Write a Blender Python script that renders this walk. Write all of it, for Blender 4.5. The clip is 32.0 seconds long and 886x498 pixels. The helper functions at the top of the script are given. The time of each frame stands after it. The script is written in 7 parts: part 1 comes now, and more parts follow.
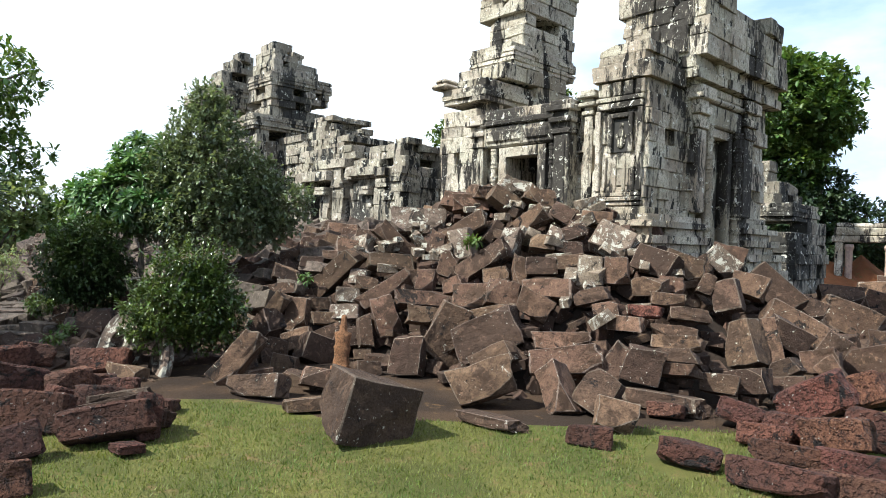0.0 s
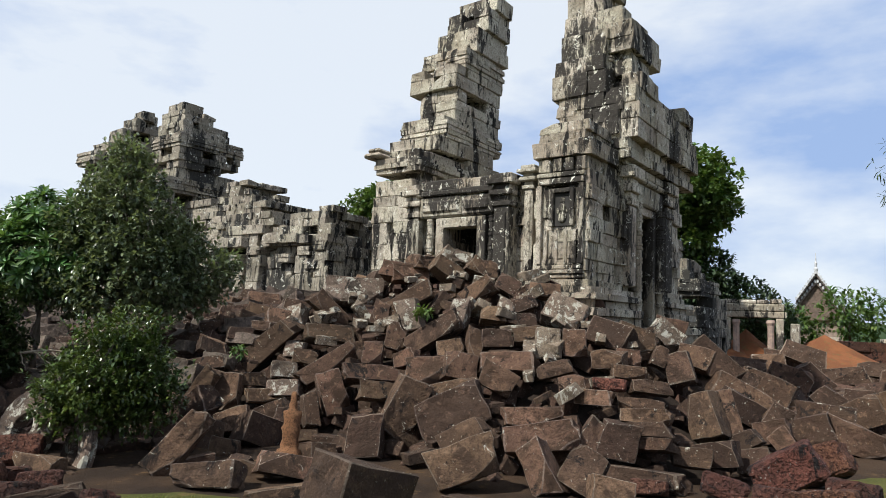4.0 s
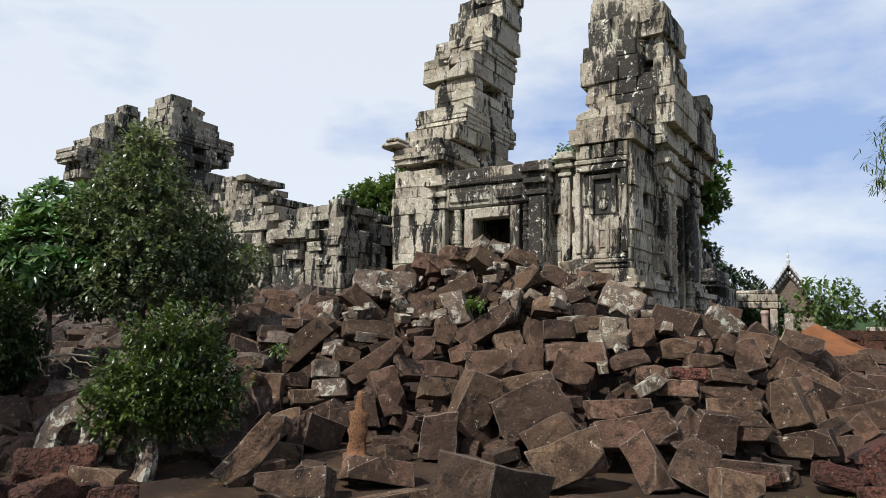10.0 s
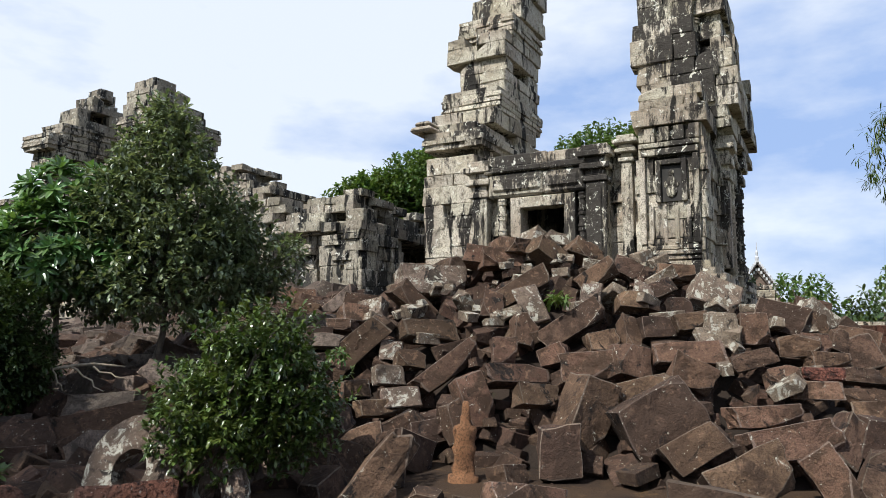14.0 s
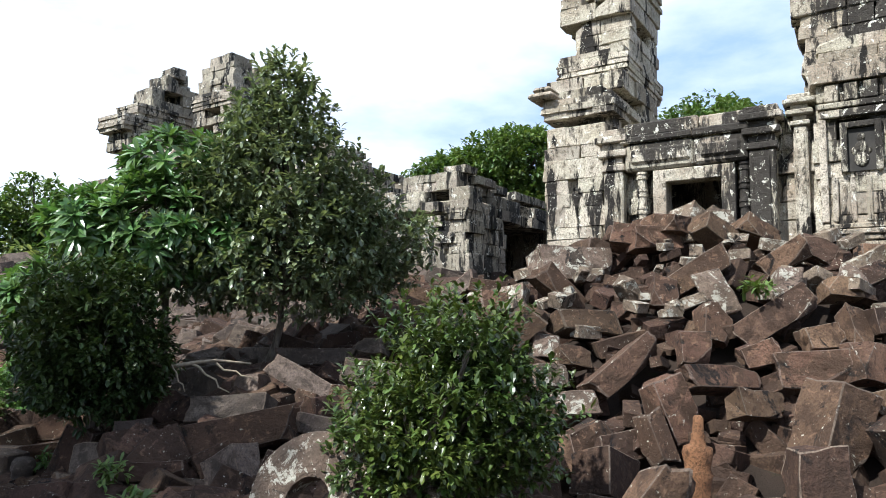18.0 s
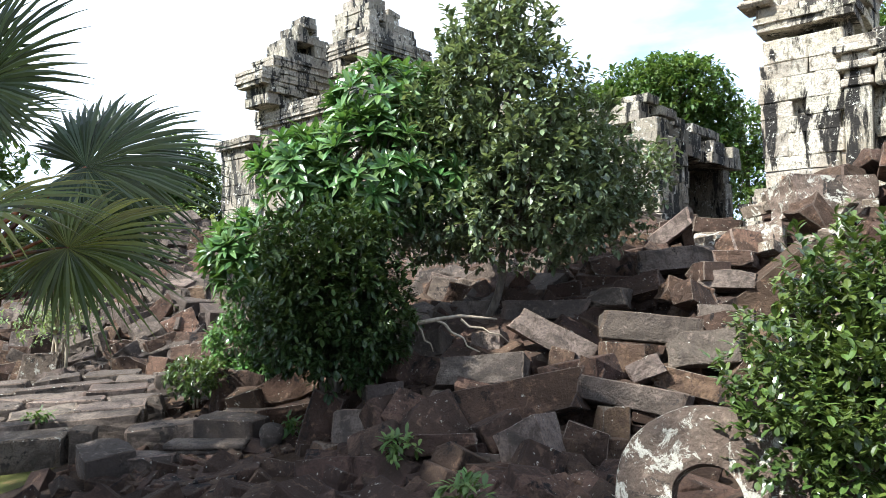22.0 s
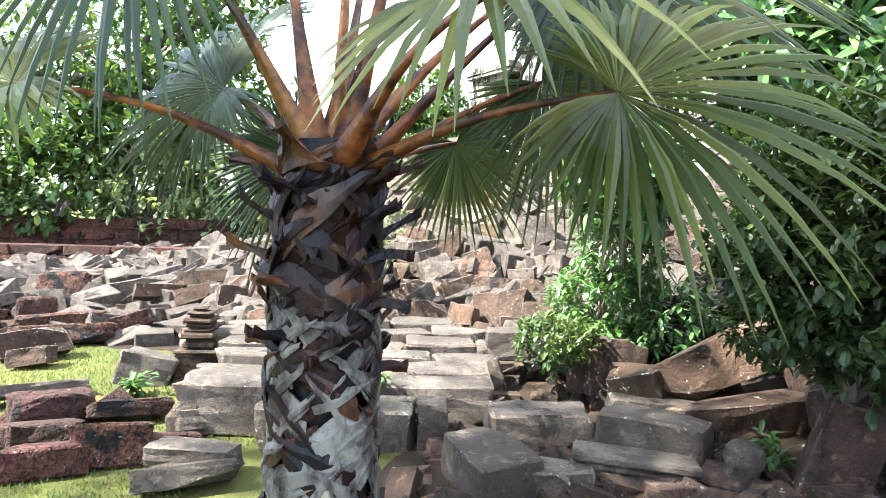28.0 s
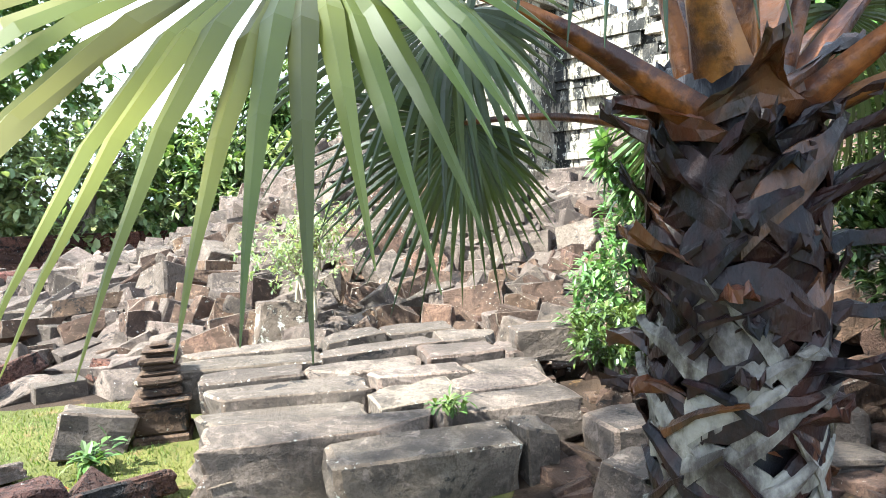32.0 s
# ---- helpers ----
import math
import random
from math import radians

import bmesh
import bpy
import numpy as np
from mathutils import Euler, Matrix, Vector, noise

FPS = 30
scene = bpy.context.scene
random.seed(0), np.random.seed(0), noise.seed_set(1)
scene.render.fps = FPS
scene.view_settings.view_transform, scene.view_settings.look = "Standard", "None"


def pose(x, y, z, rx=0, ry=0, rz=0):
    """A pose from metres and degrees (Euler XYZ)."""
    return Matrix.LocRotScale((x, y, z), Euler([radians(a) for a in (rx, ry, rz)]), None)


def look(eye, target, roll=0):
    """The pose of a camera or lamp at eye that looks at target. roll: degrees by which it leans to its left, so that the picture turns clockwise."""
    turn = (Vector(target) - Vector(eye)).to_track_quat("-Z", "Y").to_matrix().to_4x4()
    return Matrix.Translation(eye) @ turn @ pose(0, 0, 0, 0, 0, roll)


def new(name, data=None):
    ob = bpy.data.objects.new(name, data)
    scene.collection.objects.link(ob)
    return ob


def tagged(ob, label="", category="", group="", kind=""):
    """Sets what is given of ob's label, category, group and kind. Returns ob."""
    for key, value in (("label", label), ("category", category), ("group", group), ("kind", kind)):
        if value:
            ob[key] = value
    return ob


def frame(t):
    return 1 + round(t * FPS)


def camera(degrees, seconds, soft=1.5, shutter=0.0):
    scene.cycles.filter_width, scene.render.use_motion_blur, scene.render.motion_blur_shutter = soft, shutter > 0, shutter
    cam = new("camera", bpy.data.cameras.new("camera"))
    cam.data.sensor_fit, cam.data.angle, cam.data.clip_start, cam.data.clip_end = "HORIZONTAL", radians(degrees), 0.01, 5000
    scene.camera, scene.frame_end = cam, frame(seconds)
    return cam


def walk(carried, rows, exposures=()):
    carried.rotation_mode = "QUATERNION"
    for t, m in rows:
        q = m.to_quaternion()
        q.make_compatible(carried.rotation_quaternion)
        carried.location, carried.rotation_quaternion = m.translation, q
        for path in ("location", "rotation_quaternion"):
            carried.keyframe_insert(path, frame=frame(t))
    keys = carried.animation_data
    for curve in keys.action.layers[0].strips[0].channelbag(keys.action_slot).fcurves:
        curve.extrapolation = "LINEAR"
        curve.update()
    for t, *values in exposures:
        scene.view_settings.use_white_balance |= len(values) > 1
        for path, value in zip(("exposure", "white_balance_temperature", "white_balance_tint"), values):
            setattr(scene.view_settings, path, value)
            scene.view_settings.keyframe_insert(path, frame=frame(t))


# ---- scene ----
cam = camera(68.2, 32.0, soft=0.75)
PATH = [
    (0, (-0.091, 0.057, 1.499), (-0.076, 2.057, 1.478), 1.8),
    (0.5, (-0.217, 0.126, 1.443), (-0.204, 2.125, 1.494), 1.9),
    (1, (-0.345, 0.265, 1.434), (-0.284, 2.264, 1.487), -0.8),
    (1.5, (-0.407, 0.267, 1.461), (-0.313, 2.262, 1.573), 2.6),
    (2, (-0.539, 0.302, 1.512), (-0.258, 2.273, 1.694), 0.2),
    (2.5, (-0.701, 0.322, 1.435), (-0.436, 2.296, 1.62), 2.6),
    (3, (-0.791, 0.434, 1.486), (-0.522, 2.409, 1.654), 0.9),
    (3.5, (-0.867, 0.434, 1.468), (-0.539, 2.398, 1.656), 1.3),
    (5.5, (-1.109, 0.396, 1.429), (-0.79, 2.356, 1.666), 4.1),
    (6, (-1.245, 0.505, 1.437), (-0.87, 2.462, 1.617), 2.1),
    (6.5, (-1.287, 0.5, 1.441), (-0.863, 2.446, 1.615), 1.9),
    (7, (-1.397, 0.474, 1.426), (-0.904, 2.41, 1.517), 1.8),
    (7.5, (-1.444, 0.458, 1.415), (-1.03, 2.407, 1.594), 2.6),
    (8, (-1.508, 0.558, 1.331), (-1.166, 2.517, 1.543), 4.0),
    (8.5, (-1.563, 0.644, 1.308), (-1.276, 2.616, 1.477), 3.6),
    (9, (-1.704, 0.793, 1.296), (-1.352, 2.74, 1.587), 3.6),
    (9.5, (-1.858, 0.877, 1.278), (-1.484, 2.832, 1.468), 1.3),
    (10, (-1.936, 1.104, 1.325), (-1.479, 3.04, 1.54), 1.0),
    (10.5, (-2.135, 1.21, 1.288), (-1.599, 3.122, 1.53), 2.8),
    (11, (-2.351, 1.354, 1.262), (-1.784, 3.259, 1.481), 1.1),
    (11.5, (-2.481, 1.513, 1.264), (-1.983, 3.439, 1.464), 1.8),
    (12, (-2.563, 1.688, 1.236), (-2.177, 3.643, 1.407), 0.1),
    (12.5, (-2.674, 1.827, 1.258), (-2.164, 3.753, 1.432), 3.6),
    (13, (-2.794, 1.979, 1.291), (-2.155, 3.869, 1.432), 2.0),
    (13.5, (-2.947, 2.206, 1.291), (-2.366, 4.107, 1.508), 0.5),
    (15.5, (-3.329, 2.918, 1.282), (-2.649, 4.788, 1.483), -0.3),
    (16, (-3.386, 3.1, 1.302), (-2.732, 4.983, 1.476), 1.0),
    (16.5, (-3.553, 3.269, 1.315), (-2.84, 5.131, 1.473), -0.7),
    (17, (-3.69, 3.425, 1.31), (-3.11, 5.333, 1.459), 0.0),
    (17.5, (-3.787, 3.66, 1.304), (-3.304, 5.59, 1.502), -0.2),
    (18, (-3.938, 3.846, 1.314), (-3.465, 5.781, 1.491), 0.5),
    (18.5, (-4.097, 3.953, 1.307), (-3.677, 5.907, 1.381), -0.0),
    (19, (-4.246, 4.145, 1.339), (-3.968, 6.12, 1.485), -1.1),
    (19.5, (-4.366, 4.276, 1.317), (-4.172, 6.264, 1.414), -0.5),
    (20, (-4.533, 4.424, 1.294), (-4.238, 6.401, 1.362), -0.7),
    (20.5, (-4.694, 4.536, 1.303), (-4.514, 6.526, 1.392), 0.1),
    (21, (-4.864, 4.68, 1.299), (-4.849, 6.677, 1.401), -0.5),
    (21.5, (-5.011, 4.823, 1.265), (-4.899, 6.818, 1.363), -0.4),
    (22, (-5.165, 4.944, 1.275), (-4.962, 6.933, 1.306), -1.1),
    (22.5, (-5.363, 5.096, 1.29), (-5.18, 7.086, 1.377), -1.1),
    (23, (-5.451, 5.273, 1.258), (-5.365, 7.27, 1.338), -0.1),
    (23.5, (-5.619, 5.395, 1.273), (-5.522, 7.393, 1.312), -0.7),
    (24, (-5.827, 5.5, 1.258), (-5.816, 7.5, 1.313), 0.4),
    (24.5, (-5.905, 5.672, 1.24), (-6.034, 7.668, 1.268), -0.8),
    (26.5, (-6.321, 6.502, 1.124), (-6.552, 8.488, 1.119), 1.7),
    (27, (-6.49, 6.59, 1.128), (-6.655, 8.582, 1.05), -0.8),
    (27.5, (-6.67, 6.729, 1.097), (-7.002, 8.698, 0.979), -0.2),
    (28, (-6.842, 6.871, 1.084), (-7.215, 8.832, 0.964), 1.7),
    (28.5, (-7.029, 6.952, 1.097), (-7.176, 8.945, 1.013), -0.6),
    (29, (-7.194, 7.025, 1.075), (-7.306, 9.016, 0.927), 0.4),
    (29.5, (-7.355, 7.172, 1.069), (-7.377, 9.168, 0.94), -0.5),
    (30, (-7.538, 7.24, 1.064), (-7.482, 9.238, 1.0), 0.8),
    (30.5, (-7.731, 7.277, 1.069), (-7.607, 9.271, 0.976), 0.9),
    (31, (-7.891, 7.401, 1.042), (-7.76, 9.392, 0.909), 0.2),
    (31.5, (-8.067, 7.482, 1.03), (-8.116, 9.479, 0.925), 2.2),
    (32, (-8.273, 7.501, 1.045), (-8.108, 9.49, 0.905), -2.0),
]
EXPOSURES = [(0, 1.2, 6000, 5), (1.2, 0.8, 6000, 6), (2.5, 0.55, 6150, 7), (7, 0.4, 6200, 9), (13, 0.5, 6150, 9), (16, 0.75, 5900, 9), (19, 1.15, 5850, 8), (21, 1.45, 5800, 7), (23, 1.9, 5800, 7), (24.3, 2.45, 5750, 6), (26.5, 3.0, 5850, 4), (28, 3.05, 5850, 3), (32, 2.85, 5800, 3)]
walk(cam, [(t, look(eye, target, roll)) for t, eye, target, roll in PATH], EXPOSURES)

# ---- sky and sun ----
SUN_TO = Vector((-0.66, -0.27, 0.82)).normalized()
world = bpy.data.worlds.new("sky")
scene.world = world
world.use_nodes = True
wt = world.node_tree
wt.nodes.clear()
w_out = wt.nodes.new("ShaderNodeOutputWorld")
w_bg = wt.nodes.new("ShaderNodeBackground")
w_sky = wt.nodes.new("ShaderNodeTexSky")
w_sky.sky_type = "NISHITA"
w_sky.sun_disc = False
w_sky.sun_elevation = math.asin(SUN_TO.z)
w_sky.sun_rotation = math.atan2(SUN_TO.x, SUN_TO.y)
w_co = wt.nodes.new("ShaderNodeTexCoord")
w_map = wt.nodes.new("ShaderNodeMapping")
w_map.inputs["Scale"].default_value = (1.0, 1.0, 2.6)
w_map.inputs["Location"].default_value = (0.35, 0.1, 0.2)
w_noise = wt.nodes.new("ShaderNodeTexNoise")
w_noise.inputs["Scale"].default_value = 2.1
w_noise.inputs["Detail"].default_value = 7.0
w_noise.inputs["Roughness"].default_value = 0.55
# a bright bank of cloud to the north thins out into blue
w_bank = wt.nodes.new("ShaderNodeVectorMath")
w_bank.operation = "DOT_PRODUCT"
w_bank.inputs[1].default_value = Vector((-0.05, 0.86, 0.5)).normalized()
w_lift = wt.nodes.new("ShaderNodeMapRange")
w_lift.inputs["From Min"].default_value = 0.70
w_lift.inputs["From Max"].default_value = 0.97
w_lift.inputs["To Min"].default_value = -0.03
w_lift.inputs["To Max"].default_value = 0.06
w_add = wt.nodes.new("ShaderNodeMath")
w_ramp = wt.nodes.new("ShaderNodeValToRGB")
w_ramp.color_ramp.elements[0].position = 0.37
w_ramp.color_ramp.elements[1].position = 0.57
w_ramp.color_ramp.elements[0].color = (0.44, 0.57, 0.84, 1)
w_ramp.color_ramp.elements[1].color = (1.0, 1.0, 1.0, 1)
w_cloud = wt.nodes.new("ShaderNodeMix")
w_cloud.data_type = "RGBA"
w_cloud.blend_type = "MULTIPLY"
w_cloud.inputs["Factor"].default_value = 1.0
w_cloud.inputs["B"].default_value = (13.6, 14.0, 14.7, 1)
w_mix = wt.nodes.new("ShaderNodeMix")
w_mix.data_type = "RGBA"
w_mix.inputs["Factor"].default_value = 0.8
wt.links.new(w_co.outputs["Generated"], w_map.inputs["Vector"])
wt.links.new(w_map.outputs["Vector"], w_noise.inputs["Vector"])
wt.links.new(w_co.outputs["Generated"], w_bank.inputs[0])
wt.links.new(w_bank.outputs["Value"], w_lift.inputs["Value"])
wt.links.new(w_noise.outputs["Fac"], w_add.inputs[0])
wt.links.new(w_lift.outputs["Result"], w_add.inputs[1])
wt.links.new(w_add.outputs[0], w_ramp.inputs["Fac"])
wt.links.new(w_ramp.outputs["Color"], w_cloud.inputs["A"])
wt.links.new(w_cloud.outputs["Result"], w_mix.inputs["B"])
wt.links.new(w_sky.outputs["Color"], w_mix.inputs["A"])
wt.links.new(w_mix.outputs["Result"], w_bg.inputs["Color"])
w_bg.inputs["Strength"].default_value = 0.053
wt.links.new(w_bg.outputs["Background"], w_out.inputs["Surface"])
sun = new("sun", bpy.data.lights.new("sun", "SUN"))
sun.data.energy = 5.0
sun.data.angle = radians(1.1)
sun.data.color = (1.0, 0.95, 0.86)
sun.matrix_world = look((0, 0, 30), Vector((0, 0, 30)) - SUN_TO)


# ---- materials ----
class Nodes:
    """A small builder of node materials on world position."""

    def __init__(self, name):
        self.mat = bpy.data.materials.new(name)
        self.mat.use_nodes = True
        self.t = self.mat.node_tree
        self.bsdf = self.t.nodes["Principled BSDF"]
        self.out = self.t.nodes["Material Output"]
        self.geo = self.t.nodes.new("ShaderNodeNewGeometry")
        self.info = self.t.nodes.new("ShaderNodeObjectInfo")

    def put(self, socket, value):
        if isinstance(value, (int, float)):
            socket.default_value = value
        elif isinstance(value, tuple):
            socket.default_value = (*value, 1) if len(value) == 3 and socket.type == "RGBA" else value
        else:
            self.t.links.new(value, socket)

    def noise(self, scale, detail=4.0, rough=0.55, stretch=None, distort=0.0):
        src = self.geo.outputs["Position"]
        if stretch:
            m = self.t.nodes.new("ShaderNodeMapping")
            m.inputs["Scale"].default_value = stretch
            self.t.links.new(src, m.inputs["Vector"])
            src = m.outputs["Vector"]
        n = self.t.nodes.new("ShaderNodeTexNoise")
        n.inputs["Scale"].default_value = scale
        n.inputs["Detail"].default_value = detail
        n.inputs["Roughness"].default_value = rough
        n.inputs["Distortion"].default_value = distort
        self.t.links.new(src, n.inputs["Vector"])
        return n.outputs["Fac"]

    def ramp(self, fac, lo, hi):
        r = self.t.nodes.new("ShaderNodeMapRange")
        r.interpolation_type = "SMOOTHSTEP"
        r.inputs["From Min"].default_value = lo
        r.inputs["From Max"].default_value = hi
        self.put(r.inputs["Value"], fac)
        return r.outputs["Result"]

    def mix(self, a, b, fac, mode="MIX"):
        m = self.t.nodes.new("ShaderNodeMix")
        m.data_type = "RGBA"
        m.blend_type = mode
        self.put(m.inputs["A"], a)
        self.put(m.inputs["B"], b)
        self.put(m.inputs["Factor"], fac)
        return m.outputs["Result"]

    def math(self, op, a, b):
        m = self.t.nodes.new("ShaderNodeMath")
        m.operation = op
        self.put(m.inputs[0], a)
        self.put(m.inputs[1], b)
        return m.outputs[0]

    def vary(self, col, fac, value=0.35, hue=0.03):
        h = self.t.nodes.new("ShaderNodeHueSaturation")
        v = self.t.nodes.new("ShaderNodeMapRange")
        v.inputs["To Min"].default_value = 1 - value
        v.inputs["To Max"].default_value = 1 + value
        self.put(v.inputs["Value"], fac)
        self.put(h.inputs["Value"], v.outputs["Result"])
        u = self.t.nodes.new("ShaderNodeMapRange")
        u.inputs["To Min"].default_value = 0.5 - hue
        u.inputs["To Max"].default_value = 0.5 + hue
        k = self.math("FRACT", self.math("MULTIPLY", fac, 7.31), 0.0)
        self.put(u.inputs["Value"], k)
        self.put(h.inputs["Hue"], u.outputs["Result"])
        self.put(h.inputs["Color"], col)
        return h.outputs["Color"]

    def bump(self, height, strength, dist):
        b = self.t.nodes.new("ShaderNodeBump")
        b.inputs["Strength"].default_value = strength
        b.inputs["Distance"].default_value = dist
        self.put(b.inputs["Height"], height)
        self.put(self.bsdf.inputs["Normal"], b.outputs["Normal"])

    def done(self, col, rough=0.85, spec=0.3):
        self.put(self.bsdf.inputs["Base Color"], col)
        self.put(self.bsdf.inputs["Roughness"], rough)
        self.bsdf.inputs["Specular IOR Level"].default_value = spec
        return self.mat


def stone(name, base, alt, dark, lichen, dark_lo, lichen_lo, streak=1.0, bump=0.5, value=0.3, pit=0.0, island=False, stain=0.0, grit=1.0, mottle=0.0, speck=0.64):
    n = Nodes(name)
    big = n.noise(1.1, 3)
    col = n.mix(base, alt, n.ramp(big, 0.38, 0.62))
    col = n.vary(col, n.geo.outputs["Random Per Island"], 0.35, 0.012) if island else n.vary(col, n.info.outputs["Random"], value, 0.012)
    grain = n.noise(55, 5, 0.75)
    col = n.mix(col, tuple(c * 0.45 for c in base), n.math("MULTIPLY", n.ramp(grain, 0.47, 0.60), grit))
    grime = n.noise(15, 6, 0.7, (1, 1, 0.6), 0.5)
    col = n.mix(col, tuple(c * 0.4 for c in alt), n.math("MULTIPLY", n.ramp(grime, 0.52, 0.66), grit))
    st = n.noise(3.4, 8, 0.7, (1, 1, 1 / (1 + 2.2 * streak)), 0.6)
    col = n.mix(col, dark, n.ramp(st, dark_lo, dark_lo + 0.06))
    if mottle:
        m1 = n.noise(3.0, 6, 0.65, None, 0.8)
        col = n.mix(col, tuple(c * 0.42 for c in base), n.math("MULTIPLY", n.ramp(m1, 0.46, 0.60), mottle))
        m2 = n.noise(13, 5, 0.7, None, 0.4)
        col = n.mix(col, tuple(c * 1.5 for c in base), n.math("MULTIPLY", n.ramp(m2, 0.54, 0.68), mottle * 0.7))
    if stain:
        run = n.math("ADD", n.noise(0.8, 3, 0.5, (1, 1, 0.5)), n.math("MULTIPLY", n.noise(9.0, 8, 0.75, (1, 1, 0.25)), 0.55))
        col = n.mix(col, tuple(c * 1.6 for c in dark), n.math("MULTIPLY", n.ramp(run, 0.815, 0.875), stain))
    li = n.noise(7.5, 10, 0.75, None, 0.5)
    col = n.mix(col, lichen, n.ramp(li, lichen_lo, lichen_lo + 0.04))
    spots = n.math("MULTIPLY", n.ramp(n.noise(32, 4, 0.6), speck, speck + 0.06), n.ramp(n.noise(2.1, 3), 0.46, 0.58))
    col = n.mix(col, lichen, spots)
    h = n.math("ADD", n.math("MULTIPLY", grain, 0.30), n.math("ADD", n.noise(5, 6, 0.6), n.math("MULTIPLY", grime, 0.4 * grit)))
    if pit:
        h = n.math("SUBTRACT", h, n.math("MULTIPLY", n.ramp(n.noise(26, 3, 0.6), 0.5, 0.62), pit))
    n.bump(h, min(1.0, bump * 1.6), 0.08)
    return n.done(col, 0.9, 0.25)


M_TOWER = stone("weathered_grey_sandstone", (0.57, 0.515, 0.41), (0.35, 0.288, 0.21), (0.022, 0.019, 0.016), (0.70, 0.675, 0.58), 0.53, 0.585, 1.4, 1.0, 0.22, stain=0.97, grit=0.95, speck=0.64)
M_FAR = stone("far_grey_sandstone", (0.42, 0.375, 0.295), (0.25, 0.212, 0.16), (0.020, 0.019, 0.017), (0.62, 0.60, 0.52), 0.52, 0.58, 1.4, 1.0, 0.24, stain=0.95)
M_BLOCK = stone("fallen_brown_sandstone", (0.138, 0.083, 0.052), (0.082, 0.048, 0.030), (0.014, 0.011, 0.009), (0.46, 0.43, 0.35), 0.57, 0.62, 0.0, 1.0, 0.55, grit=0.6, mottle=0.95, speck=0.655)
M_PALE = stone("lichened_pale_sandstone", (0.20, 0.15, 0.11), (0.125, 0.09, 0.065), (0.025, 0.02, 0.016), (0.42, 0.395, 0.325), 0.57, 0.53, 0.0, 0.9, 0.25, grit=0.7, mottle=0.6)
M_SLAB = stone("grey_paving_sandstone", (0.145, 0.112, 0.088), (0.094, 0.071, 0.055), (0.026, 0.022, 0.019), (0.30, 0.28, 0.24), 0.60, 0.69, 0.0, 0.95, 0.4, grit=0.55, mottle=0.85, speck=0.67)
M_LATERITE = stone("red_laterite", (0.135, 0.055, 0.035), (0.070, 0.033, 0.024), (0.012, 0.009, 0.008), (0.30, 0.27, 0.24), 0.55, 0.69, 0.0, 1.0, 0.35, 1.0)
M_EDGE = stone("worn_pale_stone_edge", (0.175, 0.130, 0.098), (0.105, 0.073, 0.053), (0.026, 0.021, 0.017), (0.44, 0.41, 0.34), 0.58, 0.61, 0.0, 0.8, 0.4, grit=0.6, speck=0.60)
M_STATUE = stone("ochre_painted_stone", (0.24, 0.12, 0.055), (0.17, 0.085, 0.042), (0.05, 0.03, 0.02), (0.45, 0.32, 0.2), 0.62, 0.72, 0.0, 0.4, 0.1)


M_BLOCK_R = stone("rubble_brown_sandstone", (0.098, 0.059, 0.039), (0.060, 0.036, 0.024), (0.013, 0.010, 0.009), (0.42, 0.39, 0.32), 0.575, 0.635, 0.0, 1.0, 0.0, 0.0, True, grit=0.6, mottle=0.95)
M_SLAB_R = stone("rubble_grey_sandstone", (0.135, 0.102, 0.080), (0.086, 0.064, 0.050), (0.020, 0.017, 0.015), (0.34, 0.32, 0.28), 0.585, 0.67, 0.0, 0.9, 0.0, 0.0, True, grit=0.55, mottle=0.9)


def soil(name, a, b, c, lo=0.45):
    n = Nodes(name)
    col = n.mix(a, b, n.ramp(n.noise(1.3, 5), 0.38, 0.62))
    col = n.mix(col, c, n.ramp(n.noise(5.5, 6, 0.65), lo, lo + 0.16))
    fine = n.noise(70, 4, 0.7)
    col = n.mix(col, tuple(v * 0.6 for v in a), n.ramp(fine, 0.5, 0.75))
    n.bump(n.math("ADD", n.noise(14, 5), fine), 0.8, 0.03)
    return n.done(col, 0.95, 0.15)


M_GRASS = soil("short_lawn_and_earth", (0.070, 0.074, 0.020), (0.108, 0.104, 0.028), (0.14, 0.098, 0.042), 0.54)
M_BARE = soil("brown_bare_earth", (0.030, 0.020, 0.014), (0.060, 0.037, 0.022), (0.135, 0.080, 0.036), 0.57)
# earth colour taken down so crevices between the blocks read as deep shade
M_EARTH = soil("gap_shaded_earth", (0.022, 0.016, 0.012), (0.034, 0.024, 0.018), (0.03, 0.034, 0.013), 0.6)
M_ORANGE = soil("orange_earth", (0.235, 0.092, 0.038), (0.15, 0.06, 0.028), (0.14, 0.09, 0.035), 0.52)


def leafmat(name, a, b, gloss=0.35, trans=0.35, value=0.35, spec=0.45):
    n = Nodes(name)
    rnd = n.geo.outputs["Random Per Island"]
    col = n.mix(a, b, n.ramp(n.noise(1.4, 2), 0.35, 0.65))
    col = n.vary(col, rnd, value, 0.02)
    n.done(col, gloss, spec)
    tr = n.t.nodes.new("ShaderNodeBsdfTranslucent")
    n.put(tr.inputs["Color"], n.mix(col, (1.0, 1.0, 0.25), 0.6, "MULTIPLY"))
    ms = n.t.nodes.new("ShaderNodeMixShader")
    ms.inputs["Fac"].default_value = trans
    n.t.links.new(n.bsdf.outputs["BSDF"], ms.inputs[1])
    n.t.links.new(tr.outputs["BSDF"], ms.inputs[2])
    n.t.links.new(ms.outputs["Shader"], n.out.inputs["Surface"])
    return n.mat


